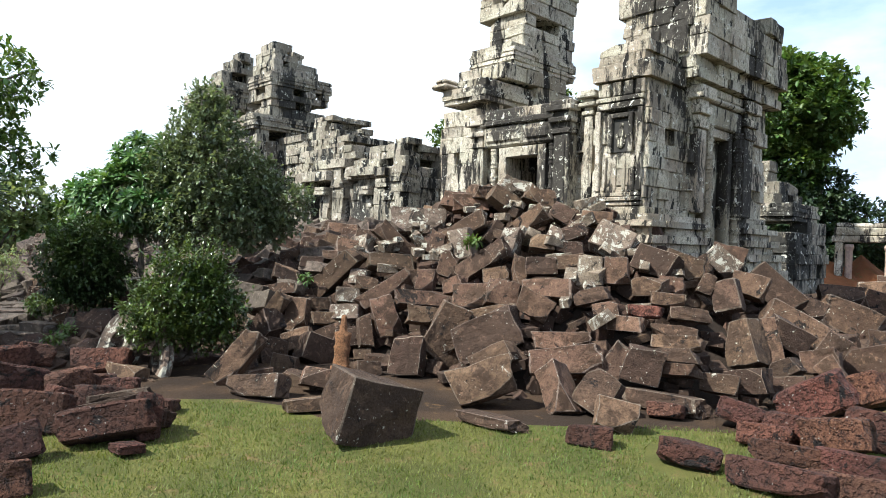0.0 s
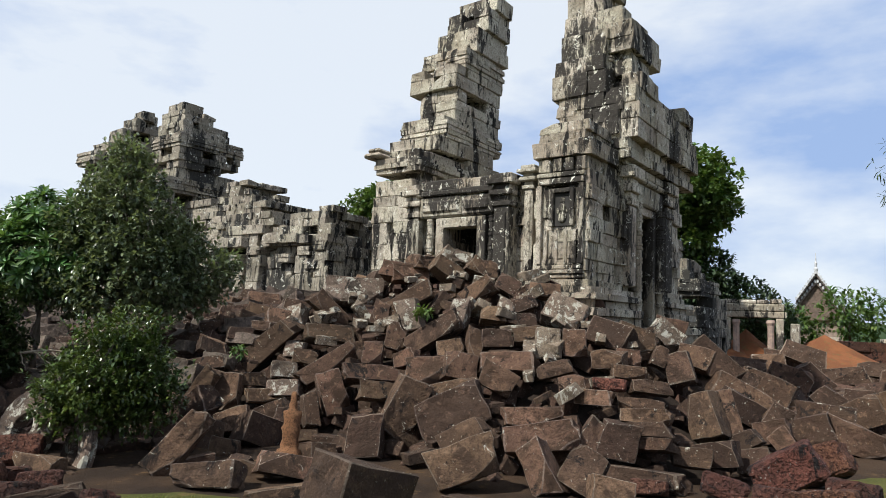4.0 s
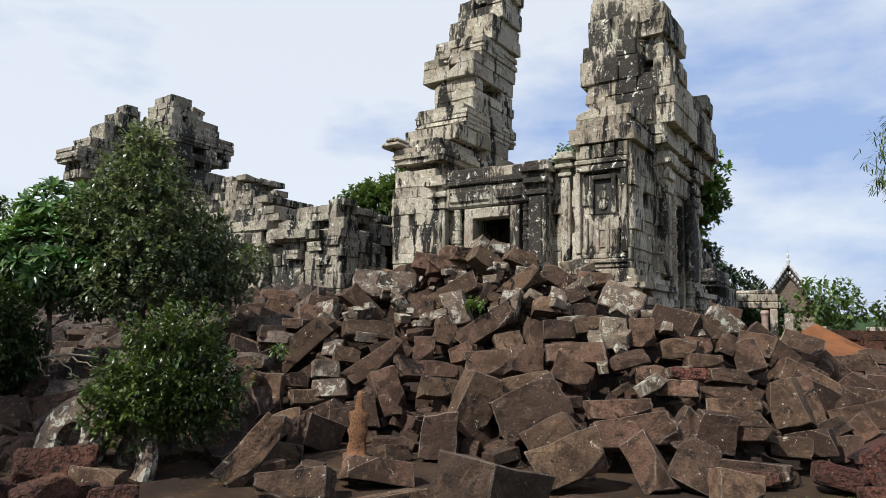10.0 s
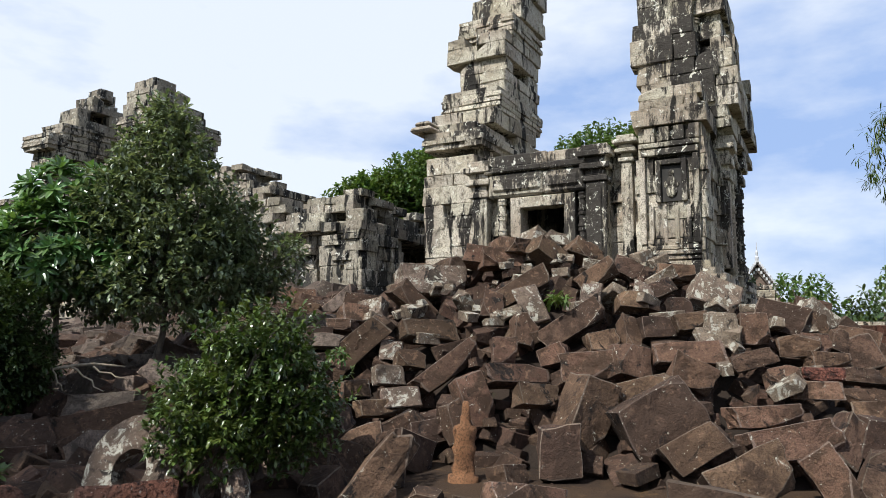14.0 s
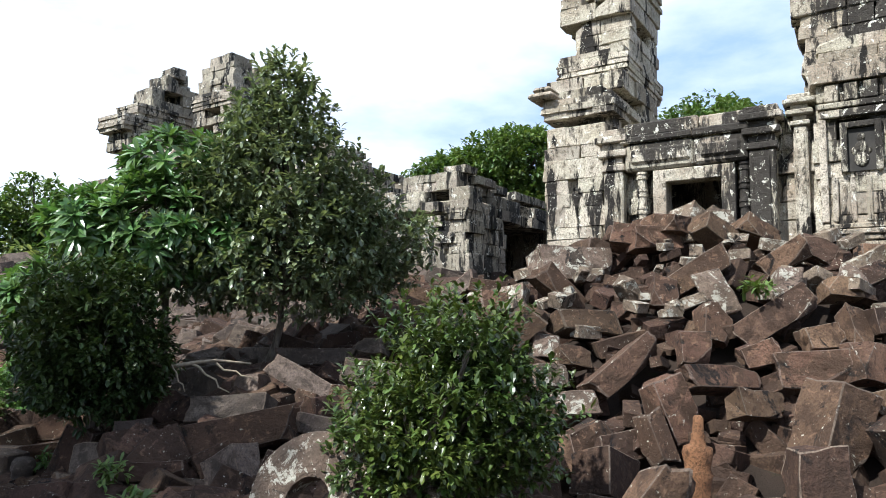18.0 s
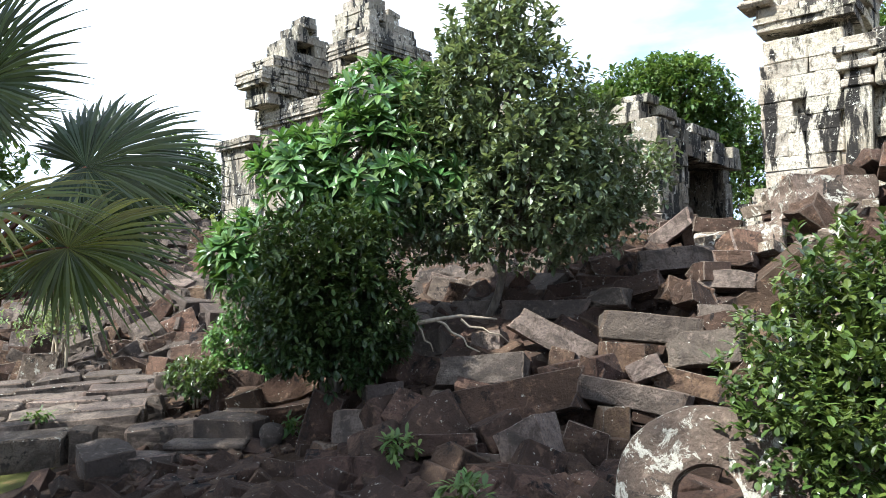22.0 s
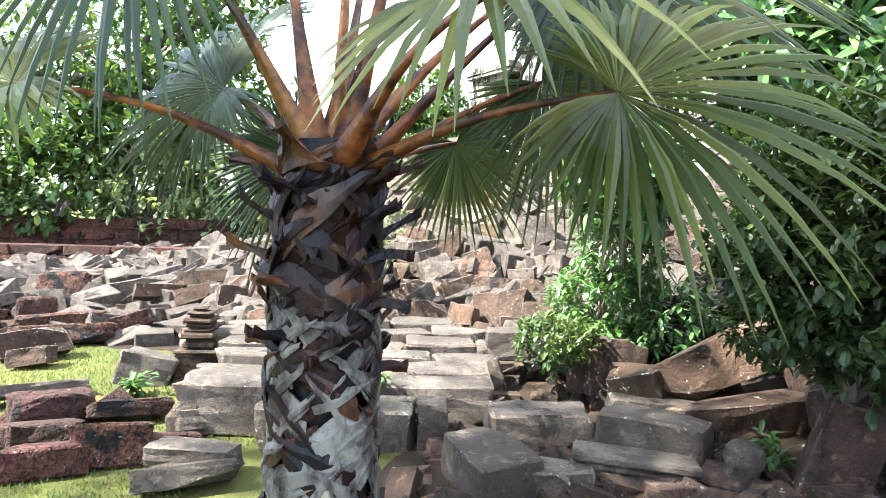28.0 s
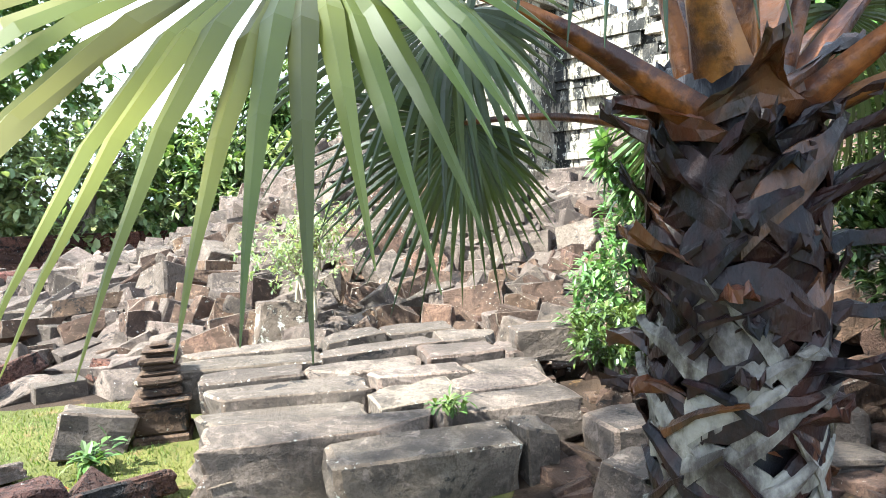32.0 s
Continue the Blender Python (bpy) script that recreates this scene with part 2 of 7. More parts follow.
M_LEAF = leafmat("dark_glossy_leaf", (0.032, 0.055, 0.017), (0.050, 0.074, 0.021), 0.38, 0.3, 0.35, 0.35)
M_LEAF_B = leafmat("grey_green_broad_leaf", (0.125, 0.158, 0.082), (0.155, 0.188, 0.098), 0.30, 0.33, 0.45, 0.65)
M_LEAF_Y = leafmat("yellow_green_leaf", (0.075, 0.105, 0.022), (0.046, 0.074, 0.018), 0.3, 0.3, 0.45, 0.5)
M_LEAF_F = leafmat("bright_long_leaf", (0.100, 0.180, 0.050), (0.070, 0.138, 0.038), 0.30, 0.3, 0.3, 0.55)
M_LEAF_T = leafmat("tree_leaf", (0.07, 0.125, 0.03), (0.10, 0.15, 0.035), 0.5, 0.35)
# darker copy of the tree leaf, with shade put into its colour
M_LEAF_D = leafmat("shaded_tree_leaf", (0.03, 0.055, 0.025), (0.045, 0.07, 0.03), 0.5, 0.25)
M_GRASSBLADE = leafmat("grass_blade", (0.10, 0.14, 0.03), (0.15, 0.16, 0.04), 0.6, 0.4)
# pale leaf; for the far thickets the haze is put into this colour
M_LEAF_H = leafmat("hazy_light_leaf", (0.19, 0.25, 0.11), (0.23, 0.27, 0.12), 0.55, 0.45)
M_FROND = leafmat("palm_frond_leaf", (0.062, 0.078, 0.028), (0.036, 0.054, 0.026), 0.42, 0.36, 0.4, 0.3)
M_FROND_Y = leafmat("yellowing_palm_leaf", (0.155, 0.148, 0.022), (0.080, 0.100, 0.022), 0.42, 0.42, 0.45, 0.3)


def plain(name, a, b, scale, rough, stretch=None, bump=0.3, spec=0.35):
    n = Nodes(name)
    col = n.mix(a, b, n.ramp(n.noise(scale, 6, 0.65, stretch), 0.38, 0.62))
    col = n.vary(col, n.info.outputs["Random"], 0.2, 0.01)
    n.bump(n.noise(scale * 2.2, 5, 0.6, stretch), bump, 0.015)
    return n.done(col, rough, spec)


M_BARK = plain("grey_bark", (0.16, 0.13, 0.10), (0.075, 0.06, 0.048), 14, 0.9, (1, 1, 0.3), 0.7)
M_TWIG = plain("pale_twig", (0.30, 0.25, 0.18), (0.20, 0.16, 0.11), 20, 0.85, (1, 1, 0.3))
M_PETIOLE = plain("orange_brown_petiole", (0.20, 0.074, 0.016), (0.035, 0.011, 0.006), 9, 0.45, None, 0.7, 0.35)
M_BOOT_DARK = plain("dark_palm_leaf_base", (0.006, 0.006, 0.008), (0.022, 0.008, 0.006), 8, 0.45, (1, 1, 0.5), 1.0, 0.2)
M_BOOT_RUST = plain("rusty_palm_leaf_base", (0.075, 0.026, 0.010), (0.012, 0.008, 0.008), 8, 0.4, (1, 1, 0.5), 0.8, 0.35)
M_BOOT_GREY = plain("grey_dry_leaf_base", (0.18, 0.165, 0.14), (0.024, 0.016, 0.012), 10, 0.6, (1, 1, 0.6), 1.0, 0.3)
# stone colour darkened to stand for the shade inside a recess
M_RECESS_SHADE = plain("recess_shade_stone", (0.05, 0.045, 0.04), (0.03, 0.028, 0.025), 4, 0.95)
M_ROOF = plain("grey_roof_tile", (0.17, 0.13, 0.11), (0.11, 0.085, 0.075), 5, 0.8)
M_GABLE = plain("weathered_gable_wood", (0.30, 0.22, 0.17), (0.2, 0.15, 0.12), 6, 0.8)
M_SPIRE = plain("pale_spire_paint", (0.5, 0.5, 0.5), (0.35, 0.35, 0.36), 6, 0.6)


# ---- mesh helpers ----
def mesh_of(bm, name, material, smooth=False, edge=None):
    me = bpy.data.meshes.new(name)
    bm.to_mesh(me)
    bm.free()
    me.materials.append(material)
    if edge:
        me.materials.append(edge)
    if smooth:
        for p in me.polygons:
            p.use_smooth = True
    return me


def part(name, bm, material, parent, label="", smooth=False):
    ob = new(name, mesh_of(bm, name, material, smooth) if isinstance(bm, bmesh.types.BMesh) else bm)
    ob.parent = parent
    return tagged(ob, label)


def empty(name, m, label, category, group="", kind=""):
    ob = new(name)
    ob.empty_display_size = 0.1
    ob.matrix_world = m
    return tagged(ob, label, category, group, kind)


def raw_mesh(name, verts, faces, material, smooth=False):
    me = bpy.data.meshes.new(name)
    me.from_pydata(verts, [], faces)
    me.materials.append(material)
    if smooth:
        for p in me.polygons:
            p.use_smooth = True
    me.update()
    return me


def add_box(bm, x0, x1, y0, y1, z0, z1, bevel=0.0):
    r = bmesh.ops.create_cube(bm, size=1.0, matrix=Matrix.Translation(((x0 + x1) / 2, (y0 + y1) / 2, (z0 + z1) / 2)) @ Matrix.Diagonal((x1 - x0, y1 - y0, z1 - z0, 1)))
    if bevel:
        ed = list({e for v in r["verts"] for e in v.link_edges})
        bmesh.ops.bevel(bm, geom=ed, offset=bevel, segments=1, affect="EDGES")


def chipped(rng, cuts=0, bev=0.05, chip=2, wobble=0.03, edged=False):
    """A unit block with worn edges and a few knocked-off corners."""
    bm = bmesh.new()
    bmesh.ops.create_cube(bm, size=1.0)
    for v in bm.verts:
        v.co += Vector([rng.uniform(-wobble, wobble) for _ in range(3)])
    for _ in range(chip):
        c = Vector([rng.choice((-0.5, 0.5)) for _ in range(3)])
        nrm = Vector([math.copysign(rng.uniform(0.4, 1.0), k) for k in c]).normalized()
        bmesh.ops.bisect_plane(bm, geom=bm.verts[:] + bm.edges[:] + bm.faces[:], plane_co=c - nrm * rng.uniform(0.10, 0.28), plane_no=nrm, clear_outer=True)
        edges = [e for e in bm.edges if e.is_boundary]
        if edges:
            bmesh.ops.holes_fill(bm, edges=edges, sides=0)
    bmesh.ops.bevel(bm, geom=bm.edges[:], offset=bev, segments=1, affect="EDGES", material=1 if edged else -1)
    if cuts:
        bmesh.ops.triangulate(bm, faces=bm.faces[:])
        long_edges = [e for e in bm.edges if e.calc_length() > 0.28]
        bmesh.ops.subdivide_edges(bm, edges=long_edges, cuts=cuts, use_grid_fill=True)
        off = rng.uniform(0, 50)
        for v in bm.verts:
            k = noise.noise(v.co * 3.5 + Vector((off, 0, 0))) + 0.45 * noise.noise(v.co * 9 + Vector((0, off, 0)))
            v.co += v.co.normalized() * 0.07 * k
    bmesh.ops.recalc_face_normals(bm, faces=bm.faces[:])
    return bm


RNG = random.Random(11)
FALLEN = {m.name: [mesh_of(chipped(RNG, 2, RNG.choice((0.016, 0.026, 0.040)), RNG.choice((1, 2, 2, 3, 4)), 0.11, True), "fallen_block", m, False, M_EDGE) for _ in range(14)] for m in (M_BLOCK, M_BLOCK_R, M_PALE)}
FALLEN[M_SLAB.name] = [mesh_of(chipped(RNG, 2, RNG.choice((0.02, 0.03, 0.045)), RNG.choice((0, 1, 1, 2)), 0.075, True), "fallen_block", M_SLAB, False, M_EDGE) for _ in range(16)]
FALLEN[M_LATERITE.name] = [mesh_of(chipped(RNG, 2, 0.07, 3, 0.08), "laterite_block", M_LATERITE) for _ in range(8)]
PIECE = {m.name: [mesh_of(chipped(RNG, 0, 0.028, RNG.choice((0, 0, 1, 2)), 0.035), "stone_block", m) for _ in range(14)] for m in (M_TOWER, M_FAR, M_LATERITE, M_BLOCK)}


# ---- plan ----
CORNER = Vector((2.95, 9.79, 0.0))  # front corner of the main tower
AX_A = Vector((0.682, -0.731, 0.0))  # along the temple front
AX_B = Vector((0.731, 0.682, 0.0))  # into the temple
TEMPLE = Matrix(((AX_A.x, AX_B.x, 0, CORNER.x), (AX_A.y, AX_B.y, 0, CORNER.y), (0, 0, 1, 0), (0, 0, 0, 1)))


def sstep(lo, hi, x):
    k = min(1.0, max(0.0, (x - lo) / (hi - lo)))
    return k * k * (3 - 2 * k)


def level(x, y):
    """Height of the open ground."""
    h = -0.08 - 0.26 * sstep(-4.5, -8.5, x) + 0.55 * sstep(9, 24, y) * sstep(3, 10, x) + 0.25 * sstep(14, 22, y) * sstep(-4, -9, x)
    return h + 0.03 * noise.noise(Vector((x * 0.5, y * 0.5, 0)))


def mound(x, y):
    """Height of the rubble slope in front of the temple."""
    d = Vector((x, y, 0)) - CORNER
    a, b = d.dot(AX_A), d.dot(AX_B)
    gap = max(0.0, -b) + 0.8 * max(0.0, b - 3.5) if a <= 0 else math.hypot(max(0.0, -b), 1.35 * a) + 0.3 * max(0.0, b)
    reach = 4.2 + 2.3 * sstep(-2.8, -4.6, a) - 1.6 * sstep(-6.5, -9.5, a)
    top = 2.3 - 0.4 * sstep(-3.6, -5.0, a) - 1.5 * sstep(-10.5, -13.5, a)
    h = top * max(-0.2, 1 - gap / reach) - 0.1
    h -= 0.32 * sstep(-0.5, 0.2, a) * sstep(-1.0, -0.3, b)
    h += 0.5 * math.exp(-(((a + 2.2) / 1.3) ** 2) - ((b + 1.5) / 1.3) ** 2)
    h = max(h, level(x, y) + 0.02 + 0.6 * sstep(13.0, 16.0, y) * sstep(-14.5, -11.5, x) if x < -5 and y > 12.9 else h)
    h += 1.55 * math.exp(-(((x + 8.5) / 1.8) ** 2) - ((y - 17.3) / 2.3) ** 2)
    return h + 0.05 * noise.noise(Vector((x * 1.3, y * 1.3, 3)))


def axis_steps(lo, hi, fine, far):
    n = int((hi - lo) / fine)
    mid = [lo + i * (hi - lo) / n for i in range(n + 1)]
    out, s, p = [], fine, hi
    while p < far:
        s *= 1.5
        p += s
        out.append(p)
    return [lo - (q - hi) for q in reversed(out)] + mid + out


def sheet(name, xs, ys, height, material, keep=None):
    verts = [(x, y, height(x, y)) for y in ys for x in xs]
    w = len(xs)
    faces = []
    for j in range(len(ys) - 1):
        for i in range(w - 1):
            q = (j * w + i, j * w + i + 1, (j + 1) * w + i + 1, (j + 1) * w + i)
            if keep is None or any(keep(*verts[k]) for k in q):
                faces.append(q)
    return new(name, raw_mesh(name, verts, faces, material, True))


ground = sheet("ground", axis_steps(-20, 14, 0.4, 900), axis_steps(-6, 20, 0.4, 900), level, M_GRASS)
tagged(ground, "short green lawn with bare earthy patches", "ground", kind="structure")
# bed of the slope, with the shade of the gaps in its colour
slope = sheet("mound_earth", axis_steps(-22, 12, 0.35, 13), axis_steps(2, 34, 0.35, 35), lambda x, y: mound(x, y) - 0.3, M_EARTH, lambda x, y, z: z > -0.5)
tagged(slope, "bare earth slope under the fallen stones, darkened as shade in their gaps", "ground", kind="structure")


def bare(x, y):
    """How far bare earth replaces the lawn, from the plan."""
    k = 0.6 * noise.noise(Vector((x * 0.7, y * 0.7, 9)))
    west = min(x + 8.0, -2.7 - x, y - 6.4, 13.5 - y)
    east = min(x - 3.6, 22 - x, y - 6.8, 20 - y)
    far = min(-8.6 - x, x + 34, y - 12.6, 30 - y)
    back = min(14 - x, x + 20, y - 15.0, 40 - y)
    near = min(x + 4.5, 4.6 - x, y - 6.1, 12 - y)
    return max(west, east, far, back, near) + k


earth = sheet("bare_earth", axis_steps(-34, 22, 0.5, 23), axis_steps(6, 40, 0.5, 41), lambda x, y: level(x, y) + 0.012 * sstep(-0.3, 0.2, bare(x, y)) - 0.02 * sstep(0.0, -0.6, bare(x, y)), M_BARE, lambda x, y, z: bare(x, y) > -0.2)
tagged(earth, "bare brown earth with dry litter", "ground", kind="structure")


# ---- masonry ----
def piece(parent, x, y, z, sx, sy, sz, material, rng, name="stone_block", turn=0.0):
    ob = new(name, rng.choice(PIECE[material.name]))
    ob.parent = parent
    ob.location = (x, y, z)
    ob.scale = (sx, sy, sz)
    ob.rotation_euler = (radians(rng.uniform(-0.8, 0.8)), radians(rng.uniform(-0.8, 0.8)), turn + radians(rng.uniform(-1.2, 1.2)))
    return ob


def tier(parent, a0, a1, b0, b1, z0, z1, rng, material=M_TOWER, course=0.26, run=0.5, faces="fr", rag=0.04, out=0.0, broken=0.0, holes=0.03):
    """Courses of separate blocks round a solid core."""
    core = bmesh.new()
    rows = max(1, round((z1 - z0) / course))
    drop = (z1 - z0) / rows * 0.9 if broken and rows > 1 else 0.06
    add_box(core, a0 + 0.12, a1 - 0.12, b0 + 0.12, b1 - 0.12, z0, z1 - drop, 0.03)
    part("core", core, material, parent)
    cuts = [rng.uniform(0.7, 1.35) for _ in range(rows)]
    z = z0
    for r in range(rows):
        ch = (z1 - z0) * cuts[r] / sum(cuts)
        z += ch / 2 + ((z1 - z0) * cuts[r - 1] / sum(cuts) / 2 if r else 0)
        top = r >= rows - 1
        la, ra = a0 + rng.uniform(-rag, rag), a1 + rng.uniform(-rag, rag)
        fb = b0 - out + rng.uniform(-rag, rag) * 0.3
        for face in faces:
            lo, hi = (la, ra) if face in "fb" else (b0, b1 + rng.uniform(-rag, rag))
            p = lo
            while p < hi - 0.02:
                step = min(run * rng.uniform(0.6, 1.45), hi - p)
                if hi - p - step < run * 0.3:
                    step = hi - p
                m = p + step / 2
                if not (top and rng.random() < broken) and not (ch > 0.18 and rng.random() < holes):
                    dep = rng.uniform(0.30, 0.42)
                    j = rng.uniform(-0.024, 0.024)
                    s = (step - 0.007, ch - 0.004)
                    if face == "f":
                        piece(parent, m, fb + dep / 2 + j, z, s[0], dep, s[1], material, rng)
                    elif face == "b":
                        piece(parent, m, b1 - dep / 2 + j, z, s[0], dep, s[1], material, rng)
                    elif face == "r":
                        piece(parent, ra + out - dep / 2 + j, m, z, dep, s[0], s[1], material, rng)
                    else:
                        piece(parent, la - out + dep / 2 + j, m, z, dep, s[0], s[1], material, rng)
                p += step


def body_of(name, label, category="temple"):
    return empty(name, TEMPLE, label, category, kind="structure")


def section(name, thing):
    ob = new(name)
    ob.empty_display_size = 0.1
    ob.parent = thing
    return ob


def rings(bm, a, b, half_a, half_b, z0, bands):
    """Stacked square mouldings: height and how far each stands out."""
    z = z0
    for h, o in bands:
        add_box(bm, a - half_a - o, a + half_a + o, b - half_b - o, b + half_b + o, z, z + h - 0.004, 0.012)
        z += h


def lathe(bm, a, b, z0, rows, sides=10):
    """A turned post: rows of height and radius."""
    prev, z = None, z0
    for h, r in rows:
        z += h
        ring = [bm.verts.new((a + r * math.cos(k * 6.2832 / sides), b + r * math.sin(k * 6.2832 / sides), z)) for k in range(sides)]
        if prev:
            for k in range(sides):
                bm.faces.new((prev[k], prev[(k + 1) % sides], ring[(k + 1) % sides], ring[k]))
        prev = ring
    bm.faces.new(prev)


def colonette(parent, a, b, z0, z1, r):
    rows = [(0, r)]
    n = max(3, int((z1 - z0) / 0.22))
    seg = (z1 - z0) / n
    for _ in range(n):
        rows += [(seg * 0.55, r), (0.004, r * 1.25), (seg * 0.14, r * 1.3), (0.004, r * 1.08), (seg * 0.12, r * 1.08), (0.004, r * 1.3), (seg * 0.13, r * 1.22), (0.004, r)]
    bm = bmesh.new()
    lathe(bm, a, b, z0, rows)
    part("colonette", bm, M_TOWER, parent)


def pilaster(parent, a, b, half, z0, z1, cap=0.55, material=M_TOWER):
    bm = bmesh.new()
    zc = z1 - cap
    add_box(bm, a - half, a + half, b, b + 0.5, z0, zc, 0.02)
    add_box(bm, a - half * 0.6, a + half * 0.6, b - 0.02, b + 0.1, z0 + 0.12, zc - 0.1, 0.01)
    part("shaft", bm, material, parent)
    bm = bmesh.new()
    n = 6
    rings(bm, a, b + 0.25, half, 0.25, zc, [(cap / n, o) for o in (0.03, 0.0, 0.07, 0.02, 0.10, 0.05)])
    part("capital", bm, material, parent)


def frame_of(parent, name, a0, a1, z0, z1, b, w, material, axis="a"):
    """A stepped door frame of two jambs and a head; axis: the way that the wall runs."""
    for k, (o, d) in enumerate(((0.0, 0.0), (w * 0.4, 0.05), (w * 0.72, 0.09))):
        for lo, hi, zl, zh in ((a0 + o, a0 + w, z0, z1 - o), (a1 - w, a1 - o, z0, z1 - o), (a0 + w, a1 - w, z1 - w, z1 - o)):
            bm = bmesh.new()
            if axis == "a":
                add_box(bm, lo, hi, b + d, b + d + 0.22, zl, zh, 0.008)
            else:
                add_box(bm, b - d - 0.22, b - d, lo, hi, zl, zh, 0.008)
            part(name, bm, material, parent)


def slabs(parent, name, boxes, material=M_TOWER, bevel=0.02):
    for x in boxes:
        bm = bmesh.new()
        add_box(bm, *x, bevel)
        part(name, bm, material, parent)


tower = body_of("temple_tower", "ruined grey sandstone temple tower with two broken spires")
R = random.Random(3)
base = section("plinth", tower)
BANDS = ((0.5, 0.95, 0.46), (0.95, 1.15, 0.42), (1.15, 1.32, 0.30), (1.32, 1.45, 0.36), (1.45, 1.58, 0.20), (1.58, 1.70, 0.30), (1.70, 1.82, 0.14), (1.82, 1.92, 0.24), (1.92, 2.02, 0.10), (2.02, 2.12, 0.05))
for z0, z1, o in BANDS:
    tier(base, -1.35 - o * 0.3, 0.05 + o, -0.05 - o, 1.55, z0, z1, R, course=z1 - z0, run=0.6, rag=0.012)
base2 = section("rear_plinth", tower)
for z0, z1, o in BANDS:
    tier(base2, -4.5 - o, -1.36, 0.0 - o * 0.4, 1.2, z0, z1, R, course=z1 - z0, run=0.8, rag=0.012, faces="fl")
    tier(base2, -1.2, 0.05 + o, 2.95, 4.3 + o, z0, z1, R, course=z1 - z0, run=0.6, rag=0.012, faces="fr")
porch = section("porch", tower)
tier(porch, -4.45, -3.55, 0.0, 1.2, 2.1, 4.25, R, faces="frl", run=0.42, course=0.24, broken=0.3)
tier(porch, -3.55, -2.80, 0.08, 0.9, 2.1, 3.2, R)
tier(porch, -1.76, -0.85, 0.10, 0.9, 2.1, 3.75, R, run=0.4)
tier(porch, -3.55, -1.25, 0.15, 0.9, 3.2, 3.8, R)
tier(porch, -0.87, 0.05, -0.03, 1.1, 2.1, 4.05, R, run=0.36, course=0.22)
tier(porch, -0.90, 0.08, -0.10, 1.0, 4.05, 4.32, R, course=0.27, run=0.9)
tier(porch, -0.82, 0.0, -0.06, 0.9, 4.32, 4.62, R, course=0.16, run=0.5, broken=0.3)
trim = section("porch_carving", tower)
slabs(trim, "lintel", ((-3.18, -2.26, -0.16, 0.2, 3.22, 3.60), (-2.25, -1.60, -0.18, 0.2, 3.22, 3.58), (-3.10, -2.30, -0.20, 0.0, 3.30, 3.52), (-2.18, -1.68, -0.22, 0.0, 3.30, 3.50)), bevel=0.035)
slabs(trim, "cornice", ((-3.24, -2.27, -0.20, 0.3, 3.605, 3.70), (-2.26, -1.58, -0.22, 0.3, 3.59, 3.70), (-3.20, -2.20, -0.12, 0.3, 3.705, 3.90), (-2.19, -1.30, -0.12, 0.3, 3.705, 3.88)), bevel=0.02)
frame_of(trim, "door_frame", -2.80, -1.76, 1.9, 3.20, -0.14, 0.17, M_TOWER)
pilaster(trim, -1.44, -0.16, 0.15, 2.1, 3.88, 0.55)
pilaster(trim, -3.36, -0.12, 0.14, 2.1, 3.85, 0.60)
pilaster(trim, -1.02, -0.02, 0.08, 2.1, 4.0, 0.4)
for a in (-2.97, -1.66):
    colonette(trim, a, -0.06, 2.0, 3.2, 0.06)
# carved corner panel with a niche
slabs(trim, "carved_band", [(-0.80, -0.02, -0.08 - 0.03 * (k % 2), 0.1, 2.14 + 0.07 * k, 2.20 + 0.07 * k) for k in range(3)] + [(-0.80, -0.02, -0.10, 0.1, 3.62, 3.72), (-0.82, 0.0, -0.12, 0.1, 3.73, 3.80)], bevel=0.01)
slabs(trim, "carved_post", [(-0.82, -0.74, -0.10, 0.1, 2.36, 3.61), (-0.10, -0.02, -0.10, 0.1, 2.36, 3.61), (-0.70, -0.64, -0.07, 0.1, 2.36, 2.9), (-0.20, -0.14, -0.07, 0.1, 2.36, 2.9), (-0.52, -0.46, -0.06, 0.1, 2.36, 2.9), (-0.36, -0.30, -0.06, 0.1, 2.36, 2.9)] + [(-0.74 + 0.2 * k, -0.6 + 0.2 * k, -0.09, 0.1, 3.82, 4.03) for k in range(4)], bevel=0.01)
frame_of(trim, "niche_frame", -0.60, -0.18, 2.95, 3.55, -0.10, 0.07, M_TOWER)
# niche back painted dark as the shade in its depth
slabs(trim, "niche_back", ((-0.53, -0.25, -0.045, 0.1, 2.96, 3.47),), M_RECESS_SHADE, 0.0)
bm = bmesh.new()
for x, z, r in ((-0.39, 3.36, 0.045), (-0.39, 3.24, 0.07), (-0.39, 3.10, 0.08), (-0.46, 3.20, 0.04), (-0.32, 3.20, 0.04)):
    bmesh.ops.create_icosphere(bm, subdivisions=2, radius=r, matrix=Matrix.Translation((x, -0.04, z)) @ Matrix.Diagonal((1, 0.6, 1.25, 1)))
part("relief", bm, M_TOWER, trim, smooth=True)
room = section("chamber", tower)
slabs(room, "room_wall", ((-3.3, -1.2, 2.3, 2.5, 1.6, 3.75), (-3.45, -3.3, 0.9, 2.5, 1.6, 3.75), (-1.2, -1.05, 0.9, 2.5, 1.6, 3.75), (-3.45, -1.05, 0.9, 2.5, 3.76, 3.9)), M_TOWER, 0.0)
slabs(room, "room_floor", ((-3.3, -1.2, 0.0, 2.3, 1.5, 1.6),), M_TOWER, 0.0)
side = section("side_wall", tower)
tier(side, -1.0, 0.12, 1.12, 1.62, 2.1, 4.95, R, run=0.4)
tier(side, -1.0, 0.10, 2.85, 4.3, 2.1, 4.2, R)
tier(side, -1.0, -0.12, 1.62, 2.85, 0.9, 4.2, R)
tier(side, -1.0, 0.30, 0.95, 4.35, 4.2, 4.55, R, faces="fr", course=0.17, run=0.8)
